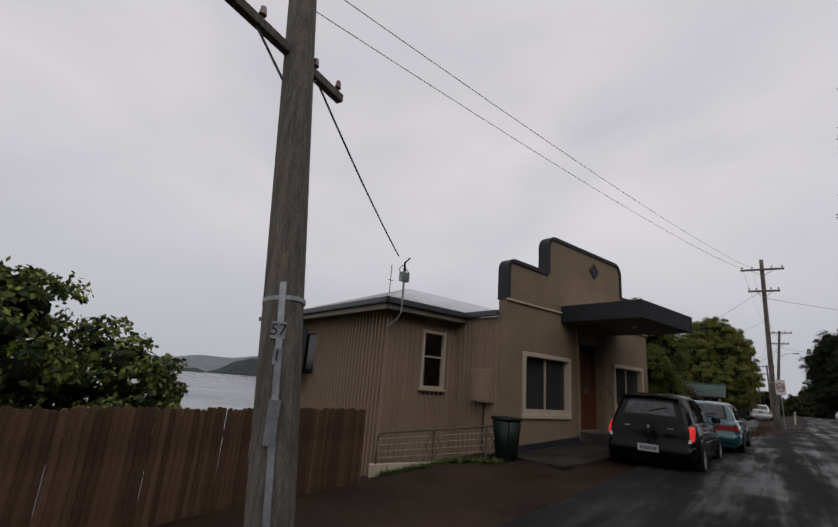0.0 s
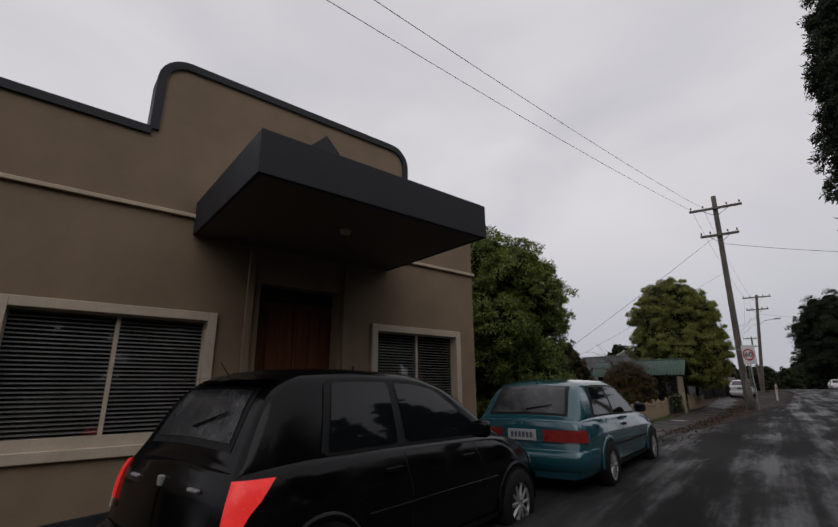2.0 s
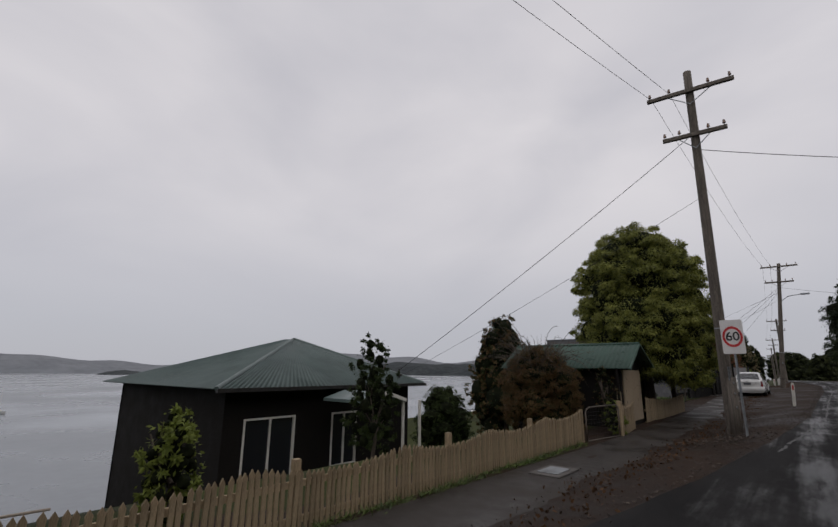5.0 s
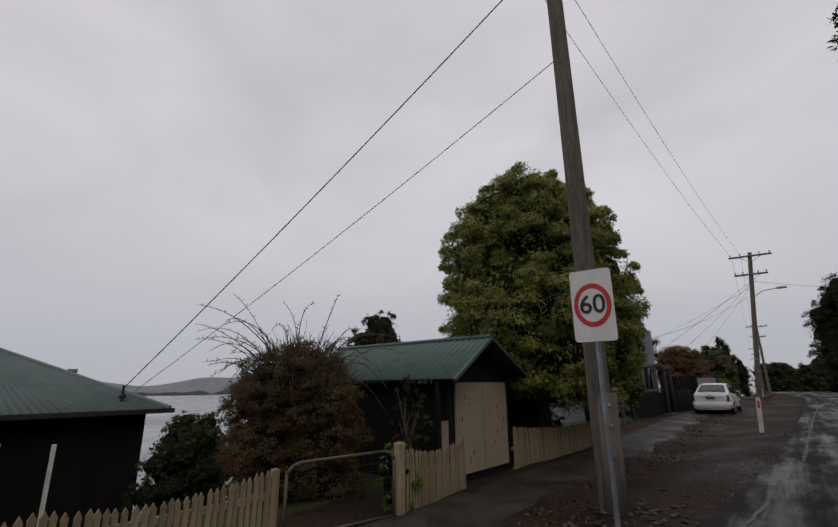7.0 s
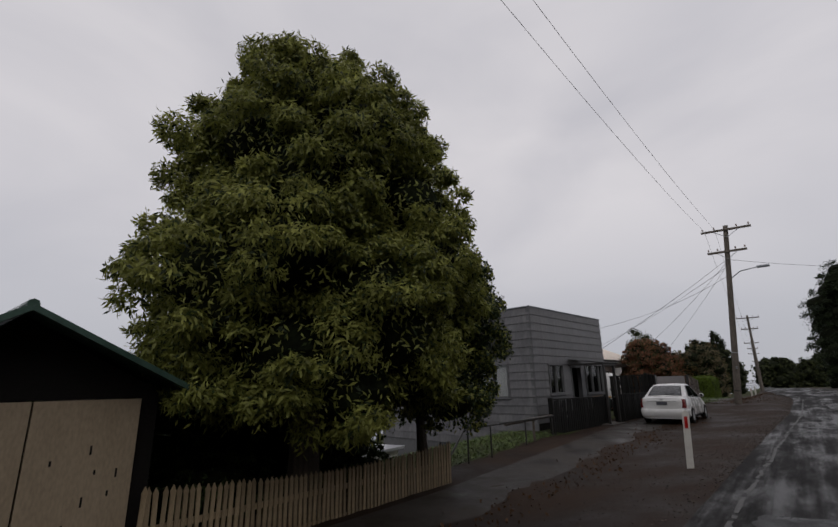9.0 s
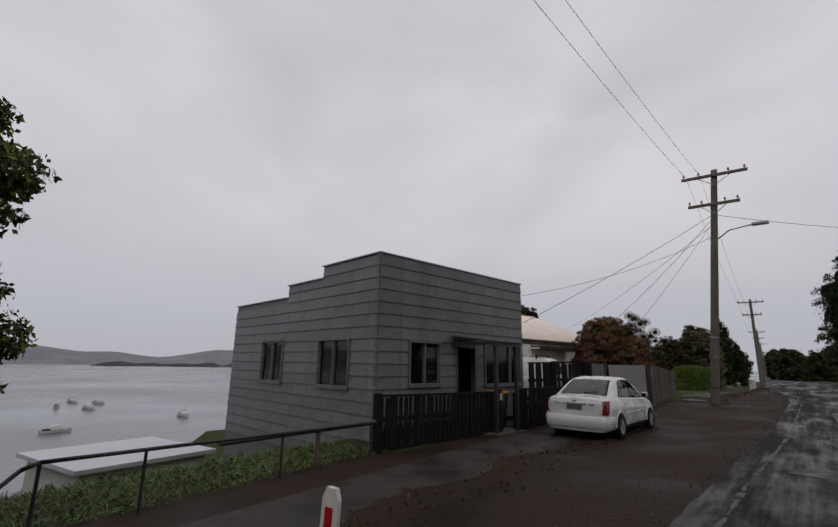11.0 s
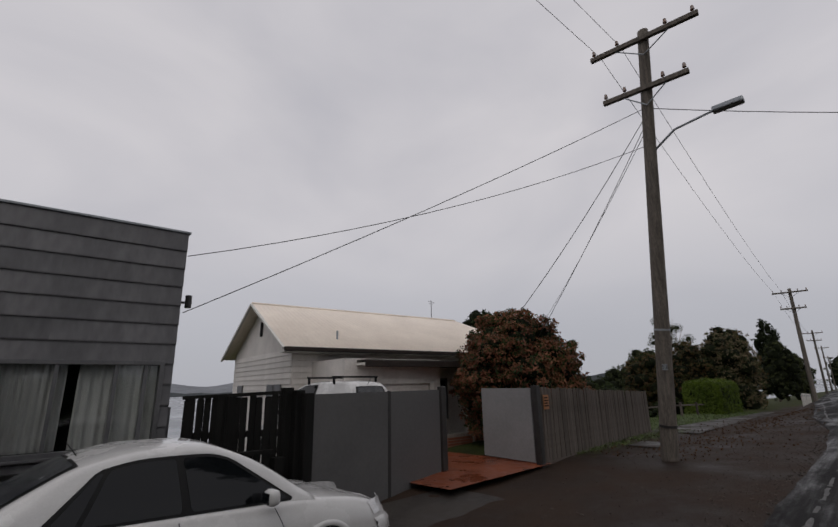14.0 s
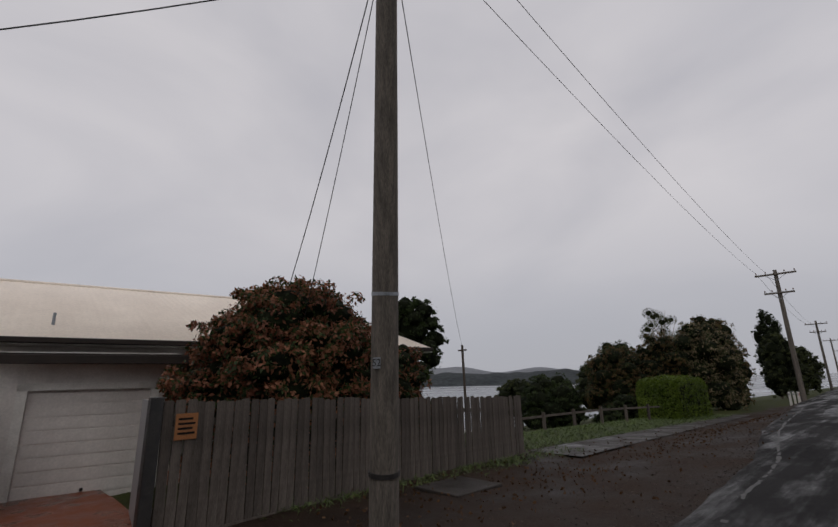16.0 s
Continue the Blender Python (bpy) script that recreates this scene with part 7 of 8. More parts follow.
sheet_between("roof_slope", (WL + 0.3, 6.35, WE - 0.12), (-0.4, 6.35, WE - 0.12), (-0.4, 2.95, WR), (WL - 2.3, 2.95, WR), CREAMROOF, rf, "", 0.19, 0.006)
sheet_between("roof_slope", (WL + 0.3, -0.42, WE - 0.12), (WL + 0.3, 6.35, WE - 0.12), (WL - 2.3, 2.95, WR), (WL - 2.3, 2.95, WR), CREAMROOF, rf, "", 0.19, 0.006)
part("ridge_cap", tube(bmesh.new(), (-0.42, 2.95, WR + 0.0), (WL - 2.3, 2.95, WR + 0.0), 0.05, 0.05, 8), CREAMROOF, rf)
part("gutter", boxed(-0.42, WL + 0.3, -0.52, -0.42, WE - 0.24, WE - 0.12, 0.02), CANOPY, wh, "dark brown gutter")
part("fascia", boxed(-0.40, WL + 0.3, -0.42, 0.0, WE - 0.27, WE - 0.23), WHITETRIM, wh)
part("barge_board", path_tube(bmesh.new(), [(-0.43, -0.42, WE - 0.16), (-0.43, 2.95, WR - 0.04), (-0.43, 6.35, WE - 0.16)], 0.05, 4), WHITETRIM, wh)
part("gable_vent", boxed(-0.04, 0.0, 2.85, 3.05, 3.05, 3.55), DARKWALL, wh, "dark slot vent in the gable")
part("roof_pipe", tube(bmesh.new(), (1.5, 0.25, 2.6), (1.5, 0.25, 3.05), 0.03), GALV, wh, "thin roof vent pipe")
part("aerial", tube(tube(tube(bmesh.new(), (7.4, 3.0, 4.0), (7.4, 3.0, 5.0), 0.014), (7.25, 3.0, 4.95), (7.6, 3.0, 4.9), 0.008), (7.3, 3.0, 4.85), (7.5, 3.0, 4.85), 0.008), DARKIRON, wh, "television aerial")
for k, (a, b) in enumerate(((0.7, 1.25), (1.35, 1.9), (4.6, 5.2))):
    part("side_window", box(ring_frame(bmesh.new(), -b, -a, 0.35, 1.45, 0.06, 0.03, 0.07), -b + 0.06, -a - 0.06, 0.035, 0.04, 0.41, 1.39), GREYFRAME, wh).matrix_local = Euler((0, 0, radians(-90))).to_matrix().to_4x4() @ Matrix.Translation((0, -0.1, 0))
# garage in front
first = len(wh.children)
GAR = [(1.50, 3.32, -0.78, 1.40)]
part("garage_wall", wall_with_holes(bmesh.new(), 0.60, 3.72, -1.6, 2.06, -2.05, -1.93, GAR), WHITEBOARD, wh)
part("garage_side", boxed(0.60, 0.72, -1.93, 0.0, -1.6, 2.06), WHITEBOARD, wh)
part("garage_side", boxed(3.60, 3.72, -1.93, 0.0, -1.6, 2.06), WHITEBOARD, wh)
for zz in np.arange(-0.7, 1.95, 0.165):
    for a, b in ((0.60, 1.36), (3.46, 3.72)) if zz < 1.45 else ((0.60, 3.72),):
        piece("weatherboard", white_board(b - a), wh, Matrix.Translation((a, -2.05, float(zz))))
    piece("weatherboard", white_board(1.9), wh, Matrix.Translation((0.60, -0.1, float(zz))) @ Euler((0, 0, radians(-90))).to_matrix().to_4x4())
gd = part("garage_door", boxed(1.50, 3.32, -1.99, -1.95, -0.78, 1.40), WHITEBOARD, wh, "white ribbed panel lift garage door")
rib_me = meshed("door_rib", [(x, y, z) for z in (0, 0.19) for x, y in ((0, 0), (1.82, 0), (1.82, -0.014), (0, -0.014))],
                [(0, 3, 2, 1), (4, 5, 6, 7), (0, 1, 5, 4), (1, 2, 6, 5), (2, 3, 7, 6), (3, 0, 4, 7)], WHITEBOARD)
for k in range(10):
    piece("door_rib", rib_me, gd, Matrix.Translation((1.50, -1.99, -0.77 + k * 0.217)))
part("handle", tube(bmesh.new(), (2.45, -2.03, -0.28), (2.45, -2.0, -0.28), 0.03), DARKIRON, gd)
part("garage_trim", box(box(box(bmesh.new(), 1.36, 1.50, -2.09, -2.0, -0.8, 1.50), 3.32, 3.46, -2.09, -2.0, -0.8, 1.50), 1.36, 3.46, -2.09, -2.0, 1.40, 1.52), WHITETRIM, wh, "white door trim")
cn_ = part("canopy", boxed(0.95, 5.75, -2.55, -0.05, 1.88, 1.94), WHITETRIM, wh, "flat canopy with brown fascia over the garage")
part("canopy_fascia", boxed(0.91, 5.79, -2.62, -2.55, 1.83, 1.98, 0.01), CANOPY, cn_, "dark brown fascia")
part("canopy_roof", boxed(0.95, 5.75, -2.58, -0.05, 1.985, 2.01), CANOPY, cn_)
part("recess_wall", boxed(3.72, 5.6, -0.95, -0.83, -1.4, 2.02), WHITEBOARD, wh)
part("recess_window", box(ring_frame(bmesh.new(), 4.05, 4.85, 0.30, 1.55, 0.07, -1.02, -0.95), 4.12, 4.78, -0.98, -0.955, 0.37, 1.48), GREYFRAME, wh, "dark framed window in the recess")
part("recess_pane", boxed(4.12, 4.78, -0.99, -0.985, 0.37, 1.48), GLASS, wh)
brick_me = meshed("brick", [(x, y, z) for z in (0, 0.066) for x, y in ((0, 0), (0.222, 0), (0.222, 0.1), (0, 0.1))],
                  [(0, 3, 2, 1), (4, 5, 6, 7), (0, 1, 5, 4), (1, 2, 6, 5), (2, 3, 7, 6), (3, 0, 4, 7)], BRICK)
pil_ = part("brick_pillar", boxed(4.905, 5.42, -2.145, -1.90, -1.2, 2.0), MORTAR, wh, "red brick pillar")
pl_ = part("brick_planter", boxed(3.735, 4.9, -2.045, -1.75, -1.2, -0.05), MORTAR, wh, "low red brick planter wall")
rr = random.Random(5)
for row in range(36):
    z = -0.9 + row * 0.078
    for k in range(2):
        piece("brick", brick_me, pil_, Matrix.Translation((4.905 + k * 0.25 + (0.03 if row % 2 else 0), -2.153 + rr.uniform(-0.002, 0.002), z)))
    if z < -0.12:
        for k in range(5):
            piece("brick", brick_me, pl_, Matrix.Translation((3.735 + k * 0.232 + (0.0 if row % 2 else 0.01), -2.053 + rr.uniform(-0.002, 0.002), z)))
# the garage block is set out on its own and moved to its place
to_place = Matrix.Translation((1.33 - 1.5 * 0.85, -0.30, -0.30 + 0.78 * 0.867)) @ Matrix.Diagonal((0.85, 1, 0.867, 1))
for ob in wh.children[first:]:
    ob.matrix_local = to_place @ ob.matrix_local
# driveway
dv = strip("driveway", lambda y: -9.0, lambda y: -4.1, 65.2, 68.6, 0.2, lambda x, y: max(ground_z(x, y) + 0.03, -0.33 + 0.015 * (x + 9.0)), REDPAVE, 8)
tagged(finish("driveway", dv, None, None, "", True), "wet terracotta red paved driveway", "driveway", kind="structure")

# gate sheets
gp_ = thing("sheet_gate", "blue-grey flat sheet metal double gate, half open", "gate", None, "sheet gates")


def sheet_panel(p0, p1, z0, z1, parent, sheet=None):
    a, b = Vector((p0[0], p0[1])), Vector((p1[0], p1[1]))
    ln = (b - a).length
    o = part("panel", boxed(0.03, ln - 0.03, -0.012, 0.012, z0, z1), sheet or GATEPANEL, parent, "flat blue-grey sheet")
    o.matrix_local = Matrix.Translation((a.x, a.y, 0)) @ Euler((0, 0, math.atan2(b.y - a.y, b.x - a.x))).to_matrix().to_4x4()
    fm = part("gate_frame", ring_frame(bmesh.new(), 0.0, ln, z0 - 0.02, z1 + 0.025, 0.03, -0.02, 0.02), DARKIRON, parent)
    fm.matrix_local = o.matrix_local.copy()
    return o


sheet_panel((-4.62, 62.95), (-4.92, 64.62), -0.46, 1.26, gp_)
sheet_panel((-4.92, 64.64), (-5.36, 66.36), -0.44, 1.26, gp_)
part("post", boxed(-4.935, -4.905, 64.60, 64.66, -0.6, 1.27, 0.004), DARKIRON, gp_, "black gate post")
part("post", boxed(-5.44, -5.32, 66.38, 66.52, -0.6, 1.32, 0.01), DARKIRON, gp_, "black gate post")
gp2 = thing("sheet_gate", "blue-grey flat sheet metal gate leaf standing open", "gate", None, "sheet gates")
sheet_panel((-5.85, 68.35), (-4.30, 68.12), -0.24, 1.25, gp2, GATEPALE)
part("post", boxed(-4.28, -4.14, 68.05, 68.19, -0.6, 1.30, 0.01), DARKIRON, gp2, "black gate post")

f = thing("paling_fence", "weathered grey timber paling fence beside the driveway", "fence")
pf = paling_mesh("paling", 0.115, 1.5, 0.018, 0.02, PALING_GREY)
fence_run(f, (-4.18, 68.22), (-5.0, 76.6), lambda k: -0.24 - 0.12 * k, lambda k: 1.26 - 0.28 * k, pf, 1.5, 0.122, 41, "paling", 0.9, 0.02)
rail_bar(f, (-4.18, 68.22), (-5.0, 76.6), 1.0, 0.7, 0.08, 0.04, PALING_GREY)
rail_bar(f, (-4.18, 68.22), (-5.0, 76.6), 0.05, -0.05, 0.08, 0.04, PALING_GREY)
rail_bar(f, (-4.18, 68.22), (-5.0, 76.6), -0.32, -0.44, 0.18, 0.02, PALING_GREY, "plinth_board", -0.02)
ns = part("notice", boxed(0.0, 0.26, -0.035, -0.022, 0.80, 1.10, 0.003), surf("orange_notice", (0.26, 0.10, 0.03), (0.33, 0.13, 0.04), 0.5, 5), f, "faded orange notice board")
ns.matrix_local = Matrix.Translation((-4.20, 68.34, 0)) @ Euler((0, 0, radians(95.6))).to_matrix().to_4x4()
for k in range(4):
    part("notice_mark", boxed(0.03, 0.23 - 0.03 * (k % 2), -0.039, -0.035, 0.86 + k * 0.055, 0.885 + k * 0.055), DARKWALL, ns)

# van
VANTAIL = ((0.0, 0.06), (0.35, 0.0), (0.55, 0.0), (0.60, 0.04), (1.0, 0.06), (1.2, 0.10))
van = car("van", "white small van with black roof racks parked on the driveway", fr(-6.9, 66.0, -0.33, -92), WHITECAR, 4.0, 1.68, 1.80,
          [(0, 1.04), (0.2, 1.06), (0.6, 1.06), (2.6, 1.04), (2.9, 1.02), (3.6, 0.92), (3.9, 0.78), (4.02, 0.6)],
          [(0.09, 1.05), (0.28, 1.66), (0.50, 1.78), (1.2, 1.80), (1.9, 1.79), (2.3, 1.70), (3.1, 1.03)], 0.65, 2.55, 0.30, VANTAIL,
          {"rear_glass": (0.135, 0.265, 0.80), "windscreen": (2.36, 3.02), "opening": (1.50, 2.92, 1.52, 2.30), "panes": [(1.58, 2.82, 1.58, 2.26)],
           "lamps": [(0.70, 1.0, -0.012, 0.020, -0.008, 0.026, TAILDARK)], "bumper": (0.26, 0.58), "handles": (1.3, 2.2), "badges": ((0.90, 0.0, 0.045, 0.045),),
           "seams": (0.95, 1.6, 2.6), "plate": 0.80, "plate_out": 0.01, "bumper_paint": TRIMBLACK, "strip": TRIMBLACK})
for x in (0.75, 1.75):
    part("roof_rack", box(box(box(bmesh.new(), x, x + 0.05, -0.66, 0.66, 1.88, 1.92), x, x + 0.05, -0.64, -0.60, 1.74, 1.88), x, x + 0.05, 0.60, 0.64, 1.74, 1.88), TRIMBLACK, van, "black roof rack bar")
# ------------------------------------------------------------ trees and shrubs
tree("leafy_tree", "tall bushy green tree with a lumpy crown beside the shop", -6.50, 23.1, -0.5, 4.30, 1.82, 1.82, 170000, 0.085, LEAF_BRIGHT, 101, trunk=0.13, n=40, droop=0.15, slim=0.26, tufts=60, shell=0.34, clump=0.17, solid=0.62, low=1.1, second=(LEAF_DARK, 0.22, "older dark leaves"))
# The dark share of leaves, strewn at random, paints shade between the tufts.
t = tree("large_tree", "very large dense tree with drooping olive leaf tufts behind pickets", -5.62, 44.95, 0.25, 7.30, 2.64, 2.64, 300000, 0.095, LEAF_GUM, 102, trunk=0.26, n=56, droop=0.75, slim=0.28, tufts=170, shell=0.22, clump=0.26, second=(LEAF_DARK, 0.16, "dark leaves standing in for shaded ones"))
tree("leafy_tree", "dark round-leaved tree behind pickets next to a larger tree", -5.2, 47.3, 0.3, 4.7, 1.7, 1.7, 90000, 0.07, LEAF_DARK, 127, trunk=0.12, n=30, droop=0.4, slim=0.55, tufts=80, clump=0.2, second=(LEAF_GUM, 0.3, "paler outer leaves"))
tree("garden_tree", "open green tree with lobed leaves beyond a paling fence", -20.0, 6.9, -2.8, 3.35, 3.2, 3.2, 16000, 0.21, LEAF_DARK, 103, trunk=0.08, n=20, droop=0.5, slim=0.6, tufts=60, shell=0.6, clump=0.55, solid=0.50, second=(LEAF_BRIGHT, 0.5, "paler young leaves"))
tree("garden_tree", "low open green tree with sprawling leafy branches beyond a paling fence", -19.0, 10.5, -3.4, 1.6, 2.3, 2.3, 10000, 0.20, LEAF_DARK, 119, trunk=0.07, n=16, droop=0.6, slim=0.6, tufts=60, shell=0.6, clump=0.5, solid=0.46, second=(LEAF_BRIGHT, 0.5, "paler young leaves"))
t = tree("shrub", "rusty brown bush behind a wire gate", -7.2, 38.5, -0.95, 1.85, 1.25, 1.25, 130000, 0.036, LEAF_RUST, 104, trunk=0.05, n=34, droop=0.2, slim=0.45, tufts=40, shell=0.55, clump=0.12, solid=0.62, category="shrub", second=(LEAF_DARK, 0.25, "dark green leaves"))
tw = bmesh.new()
rr = random.Random(14)
for k in range(64):
    a = rr.uniform(0, 6.28)
    r = rr.uniform(0.35, 1.35)
    out = Vector((math.cos(a), math.sin(a), 0))
    side = Vector((-math.sin(a), math.cos(a), 0)) * rr.uniform(-0.3, 0.3)
    p0 = Vector((-7.2, 38.5, 0.2)) + out * 0.55 + Vector((0, 0, rr.uniform(0.7, 1.3)))
    rise, drop = rr.uniform(0.7, 1.9), rr.uniform(0.5, 1.3)
    pts = [p0 + out * (r * f) + side * f * f + Vector((0, 0, rise * f - drop * f * f)) for f in (j / 9 for j in range(10))]
    for j in range(9):
        tube(tw, pts[j], pts[j + 1], 0.0095 - 0.0007 * j, 0.0088 - 0.0007 * j, 5, False)
        for _ in range(2):
            q = pts[j].lerp(pts[j + 1], rr.random())
            tube(tw, q, q + Vector((rr.uniform(-0.05, 0.05), rr.uniform(-0.05, 0.05), rr.uniform(-0.02, 0.07))), 0.006, 0.002, 4, False)
for k in range(420):
    a, r = rr.uniform(0, 6.28), 1.0 * math.sqrt(rr.random())
    p0 = Vector((-7.2 + r * math.cos(a), 38.5 + r * math.sin(a), 1.55 - 0.75 * r * r))
    p1 = p0 + Vector((0.12 * math.cos(a) + rr.gauss(0, 0.06), 0.12 * math.sin(a) + rr.gauss(0, 0.06), rr.uniform(0.15, 0.50) * (1.1 - 0.5 * r)))
    tube(tw, p0, p0.lerp(p1, 0.6) + Vector((rr.gauss(0, 0.02), rr.gauss(0, 0.02), 0)), 0.005, 0.0035, 4, False)
    tube(tw, p0.lerp(p1, 0.55), p1, 0.0035, 0.002, 4, False)
tagged(part("bare_cane", tw, BARK, t, "long bare arching canes"), kind="stuff")


def shrub(label, cx, cy, z0, z1, rx, ry, leaves, size, material, seed, **k):
    s = tree("shrub", label, cx, cy, z0, z1, rx, ry, leaves, size, material, seed, trunk=0.05, category="shrub", **k)
    return s


shrub("dark rounded evergreen shrub in a cottage garden", -11.0, 38.6, -2.2, 0.65, 1.1, 1.1, 26000, 0.055, LEAF_DARK, 105)
shrub("slender grey-green shrub behind pickets", -8.45, 32.55, -1.1, 2.0, 0.68, 0.68, 9000, 0.065, LEAF_DARK, 106, shell=0.7, tufts=24, solid=0.4)
shrub("dense green shrub under the low boughs of a tree", -6.15, 24.0, -1.3, 1.5, 0.95, 0.95, 22000, 0.085, LEAF_BRIGHT, 107, shell=0.4, tufts=50, slim=0.26, clump=0.17)
shrub("pale young shrub before a cottage window", -6.6, 27.5, -0.8, 0.6, 0.38, 0.38, 2600, 0.07, LEAF_BRIGHT, 108, shell=0.5, tufts=20, solid=0.5)
shrub("climbing green shrub on a picket fence", -5.1, 38.75, -0.8, 0.3, 0.30, 0.30, 1500, 0.07, LEAF_BRIGHT, 109, shell=0.5, solid=0.5)
shrub("small straggling dark green shrub beside a shed post", -5.6, 39.6, -0.8, 1.35, 0.42, 0.42, 2600, 0.05, LEAF_DARK, 110, shell=0.7, solid=0.3, second=(LEAF_RUST, 0.4, "dry brown leaves"))
tree("dark_tree", "dark reddish bushy tree behind a shed", -13.0, 46.5, -3.0, 4.5, 1.9, 1.9, 26000, 0.11, LEAF_RUST, 111, trunk=0.10, shell=0.5, tufts=24, n=34, low=0.6, second=(LEAF_DARK, 0.5, "dark green leaves"))
t = tree("copper_shrub", "large copper-red leaved shrub behind a paling fence", -6.60, 71.2, -0.4, 3.75, 1.80, 2.3, 76000, 0.085, LEAF_RED, 112, trunk=0.09, n=34, droop=0.3, slim=0.5, tufts=45, shell=0.3, clump=0.16, category="shrub", second=(LEAF_DARK, 0.42, "dark green older leaves"))
tree("leafy_tree", "small dark green tree behind a white house", -18.7, 85.3, 1.4, 7.1, 2.2, 2.2, 8000, 0.17, LEAF_DARK, 113, trunk=0.07, shell=0.5, tufts=30, solid=0.7)
tree("copper_shrub", "smaller reddish green shrub beside a copper shrub", -7.2, 74.2, -0.3, 2.75, 1.2, 1.3, 9000, 0.10, LEAF_RED, 114, trunk=0.07, shell=0.5, tufts=36, solid=0.7, clump=0.16, category="shrub", second=(LEAF_DARK, 0.5, "dark green older leaves"))
# clipped hedge
hd = thing("hedge", "clipped bright green box hedge beside the verge", "hedge", pose(0, 0, 0))
HXA, HXB, HYA, HYB, HZA, HZB = -8.3, -6.0, 91.2, 96.4, -1.0, 1.30
# A near-black block paints the shade behind the hedge leaves.
part("inner_foliage", boxed(HXA + 0.1, HXB - 0.1, HYA + 0.1, HYB - 0.1, HZA, HZB - 0.1, 0.55), SHADE_CORE, hd)
rs = np.random.RandomState(9)
pts = []
for k in range(16000):
    u, v = rs.rand(2)
    s = rs.randint(0, 4)
    if s == 0:
        q, dd = (HXA + (HXB - HXA) * u, HYA, HZA + (HZB - HZA) * v), (0, -1, 0)
    elif s == 1:
        q, dd = (HXB, HYA + (HYB - HYA) * u, HZA + (HZB - HZA) * v), (1, 0, 0)
    elif s == 2:
        q, dd = (HXA + (HXB - HXA) * u, HYA + (HYB - HYA) * v, HZB), (0, 0, 1)
    else:
        q, dd = (HXA, HYA + (HYB - HYA) * u, HZA + (HZB - HZA) * v), (-1, 0, 0)
    n0 = 0.16 * noise.noise(Vector(q) * 1.5)
    hx, hy, hz = (HXB - HXA) / 2, (HYB - HYA) / 2, (HZB - HZA) / 2
    cc = np.array((HXA + hx, HYA + hy, HZA + hz))
    e = (np.array(q) - cc) / np.array((hx, hy, hz))
    round_by = (abs(e[0]) ** 5 + abs(e[1]) ** 5 + max(0.0, e[2]) ** 5) ** 0.2
    q = cc + (np.array(q) - cc) / max(1.0, round_by)
    pts.append((np.array(q) + np.array(dd) * (n0 - 0.05 * rs.rand()), np.array(dd, float)))
finish("leaves", leaf_mesh("leaves", pts, 0.09, LEAF_HEDGE, 10, 0.0, 0.6), None, hd)

# along the road ahead
shrub("tall rust-green shrub in the roadside thicket", -10.4, 102.0, -1.6, 4.9, 2.3, 2.3, 18000, 0.14, LEAF_RUST, 128, second=(LEAF_FAR, 0.5, "green leaves"))
shrub("tall grey-green shrub in the roadside thicket", -15.0, 105, -2.0, 4.9, 2.8, 2.6, 16000, 0.15, LEAF_FAR, 129)
# Unseen trees added behind the start so that car windows reflect something dark.
for i, (x, y) in enumerate(((-17, -30), (-9, -36), (-1, -42), (7, -38), (13, -30))):
    tree("roadside_tree", "unseen dark tree added behind the road's start to darken reflections", x, y, -1.0, 11.0 + i % 3, 5.0, 5.0, 3500, 0.45, LEAF_FAR, 210 + i, trunk=0.3, n=24, shell=0.4, group="roadside trees")
shrub("dense rusty green shrub beside the verge", -12.4, 99.5, -1.6, 3.9, 2.6, 2.3, 20000, 0.13, LEAF_RUST, 120, second=(LEAF_DARK, 0.5, "dark leaves"))
shrub("broad flowering shrub with pale blossom clusters", -8.2, 103.5, -1.4, 5.7, 2.7, 2.4, 26000, 0.13, LEAF_FAR, 121, second=(LEAF_PINK, 0.35, "pale blossom clusters"))
shrub("dark green shrub on the bank", -16.5, 97, -2.6, 1.9, 2.8, 2.4, 16000, 0.13, LEAF_DARK, 122)
shrub("dark green shrub on the bank", -9.6, 93.5, -1.9, 0.6, 1.2, 1.2, 6000, 0.09, LEAF_DARK, 123)
shrub("dark leafy undergrowth below a large tree behind pickets", -7.0, 45.2, -1.2, 2.3, 1.5, 3.6, 34000, 0.08, LEAF_DARK, 126)
shrub("low dark green bush on the bank", -8.9, 89.5, -1.9, 0.1, 0.9, 0.9, 4000, 0.09, LEAF_DARK, 124)
shrub("rounded rust-brown shrub farther along the verge", -9.0, 110, -1.6, 7.0, 2.5, 2.5, 14000, 0.16, LEAF_RUST, 125, second=(LEAF_FAR, 0.5, "green leaves"))
for i, (x, y, h, r) in enumerate(((-12.5, 126, 7.4, 2.5), (-8.8, 136, 7.0, 2.4), (-20, 112, 3.0, 3.0), (-24, 104, 1.4, 2.6), (-15.5, 140, 6.0, 3.0))):
    tree("roadside_tree", "grey-green tree in the roadside thicket", x, y, -2.0, h, r, r, 6000, 0.2, LEAF_FAR, 130 + i, trunk=0.1, shell=0.4, group="roadside trees")
t = tree("dense_conifer", "dark dense rounded conifer farther along the road", -11.6, 150, -1.5, 11.6, 2.2, 2.2, 12000, 0.2, LEAF_CYP, 140, trunk=0.2)
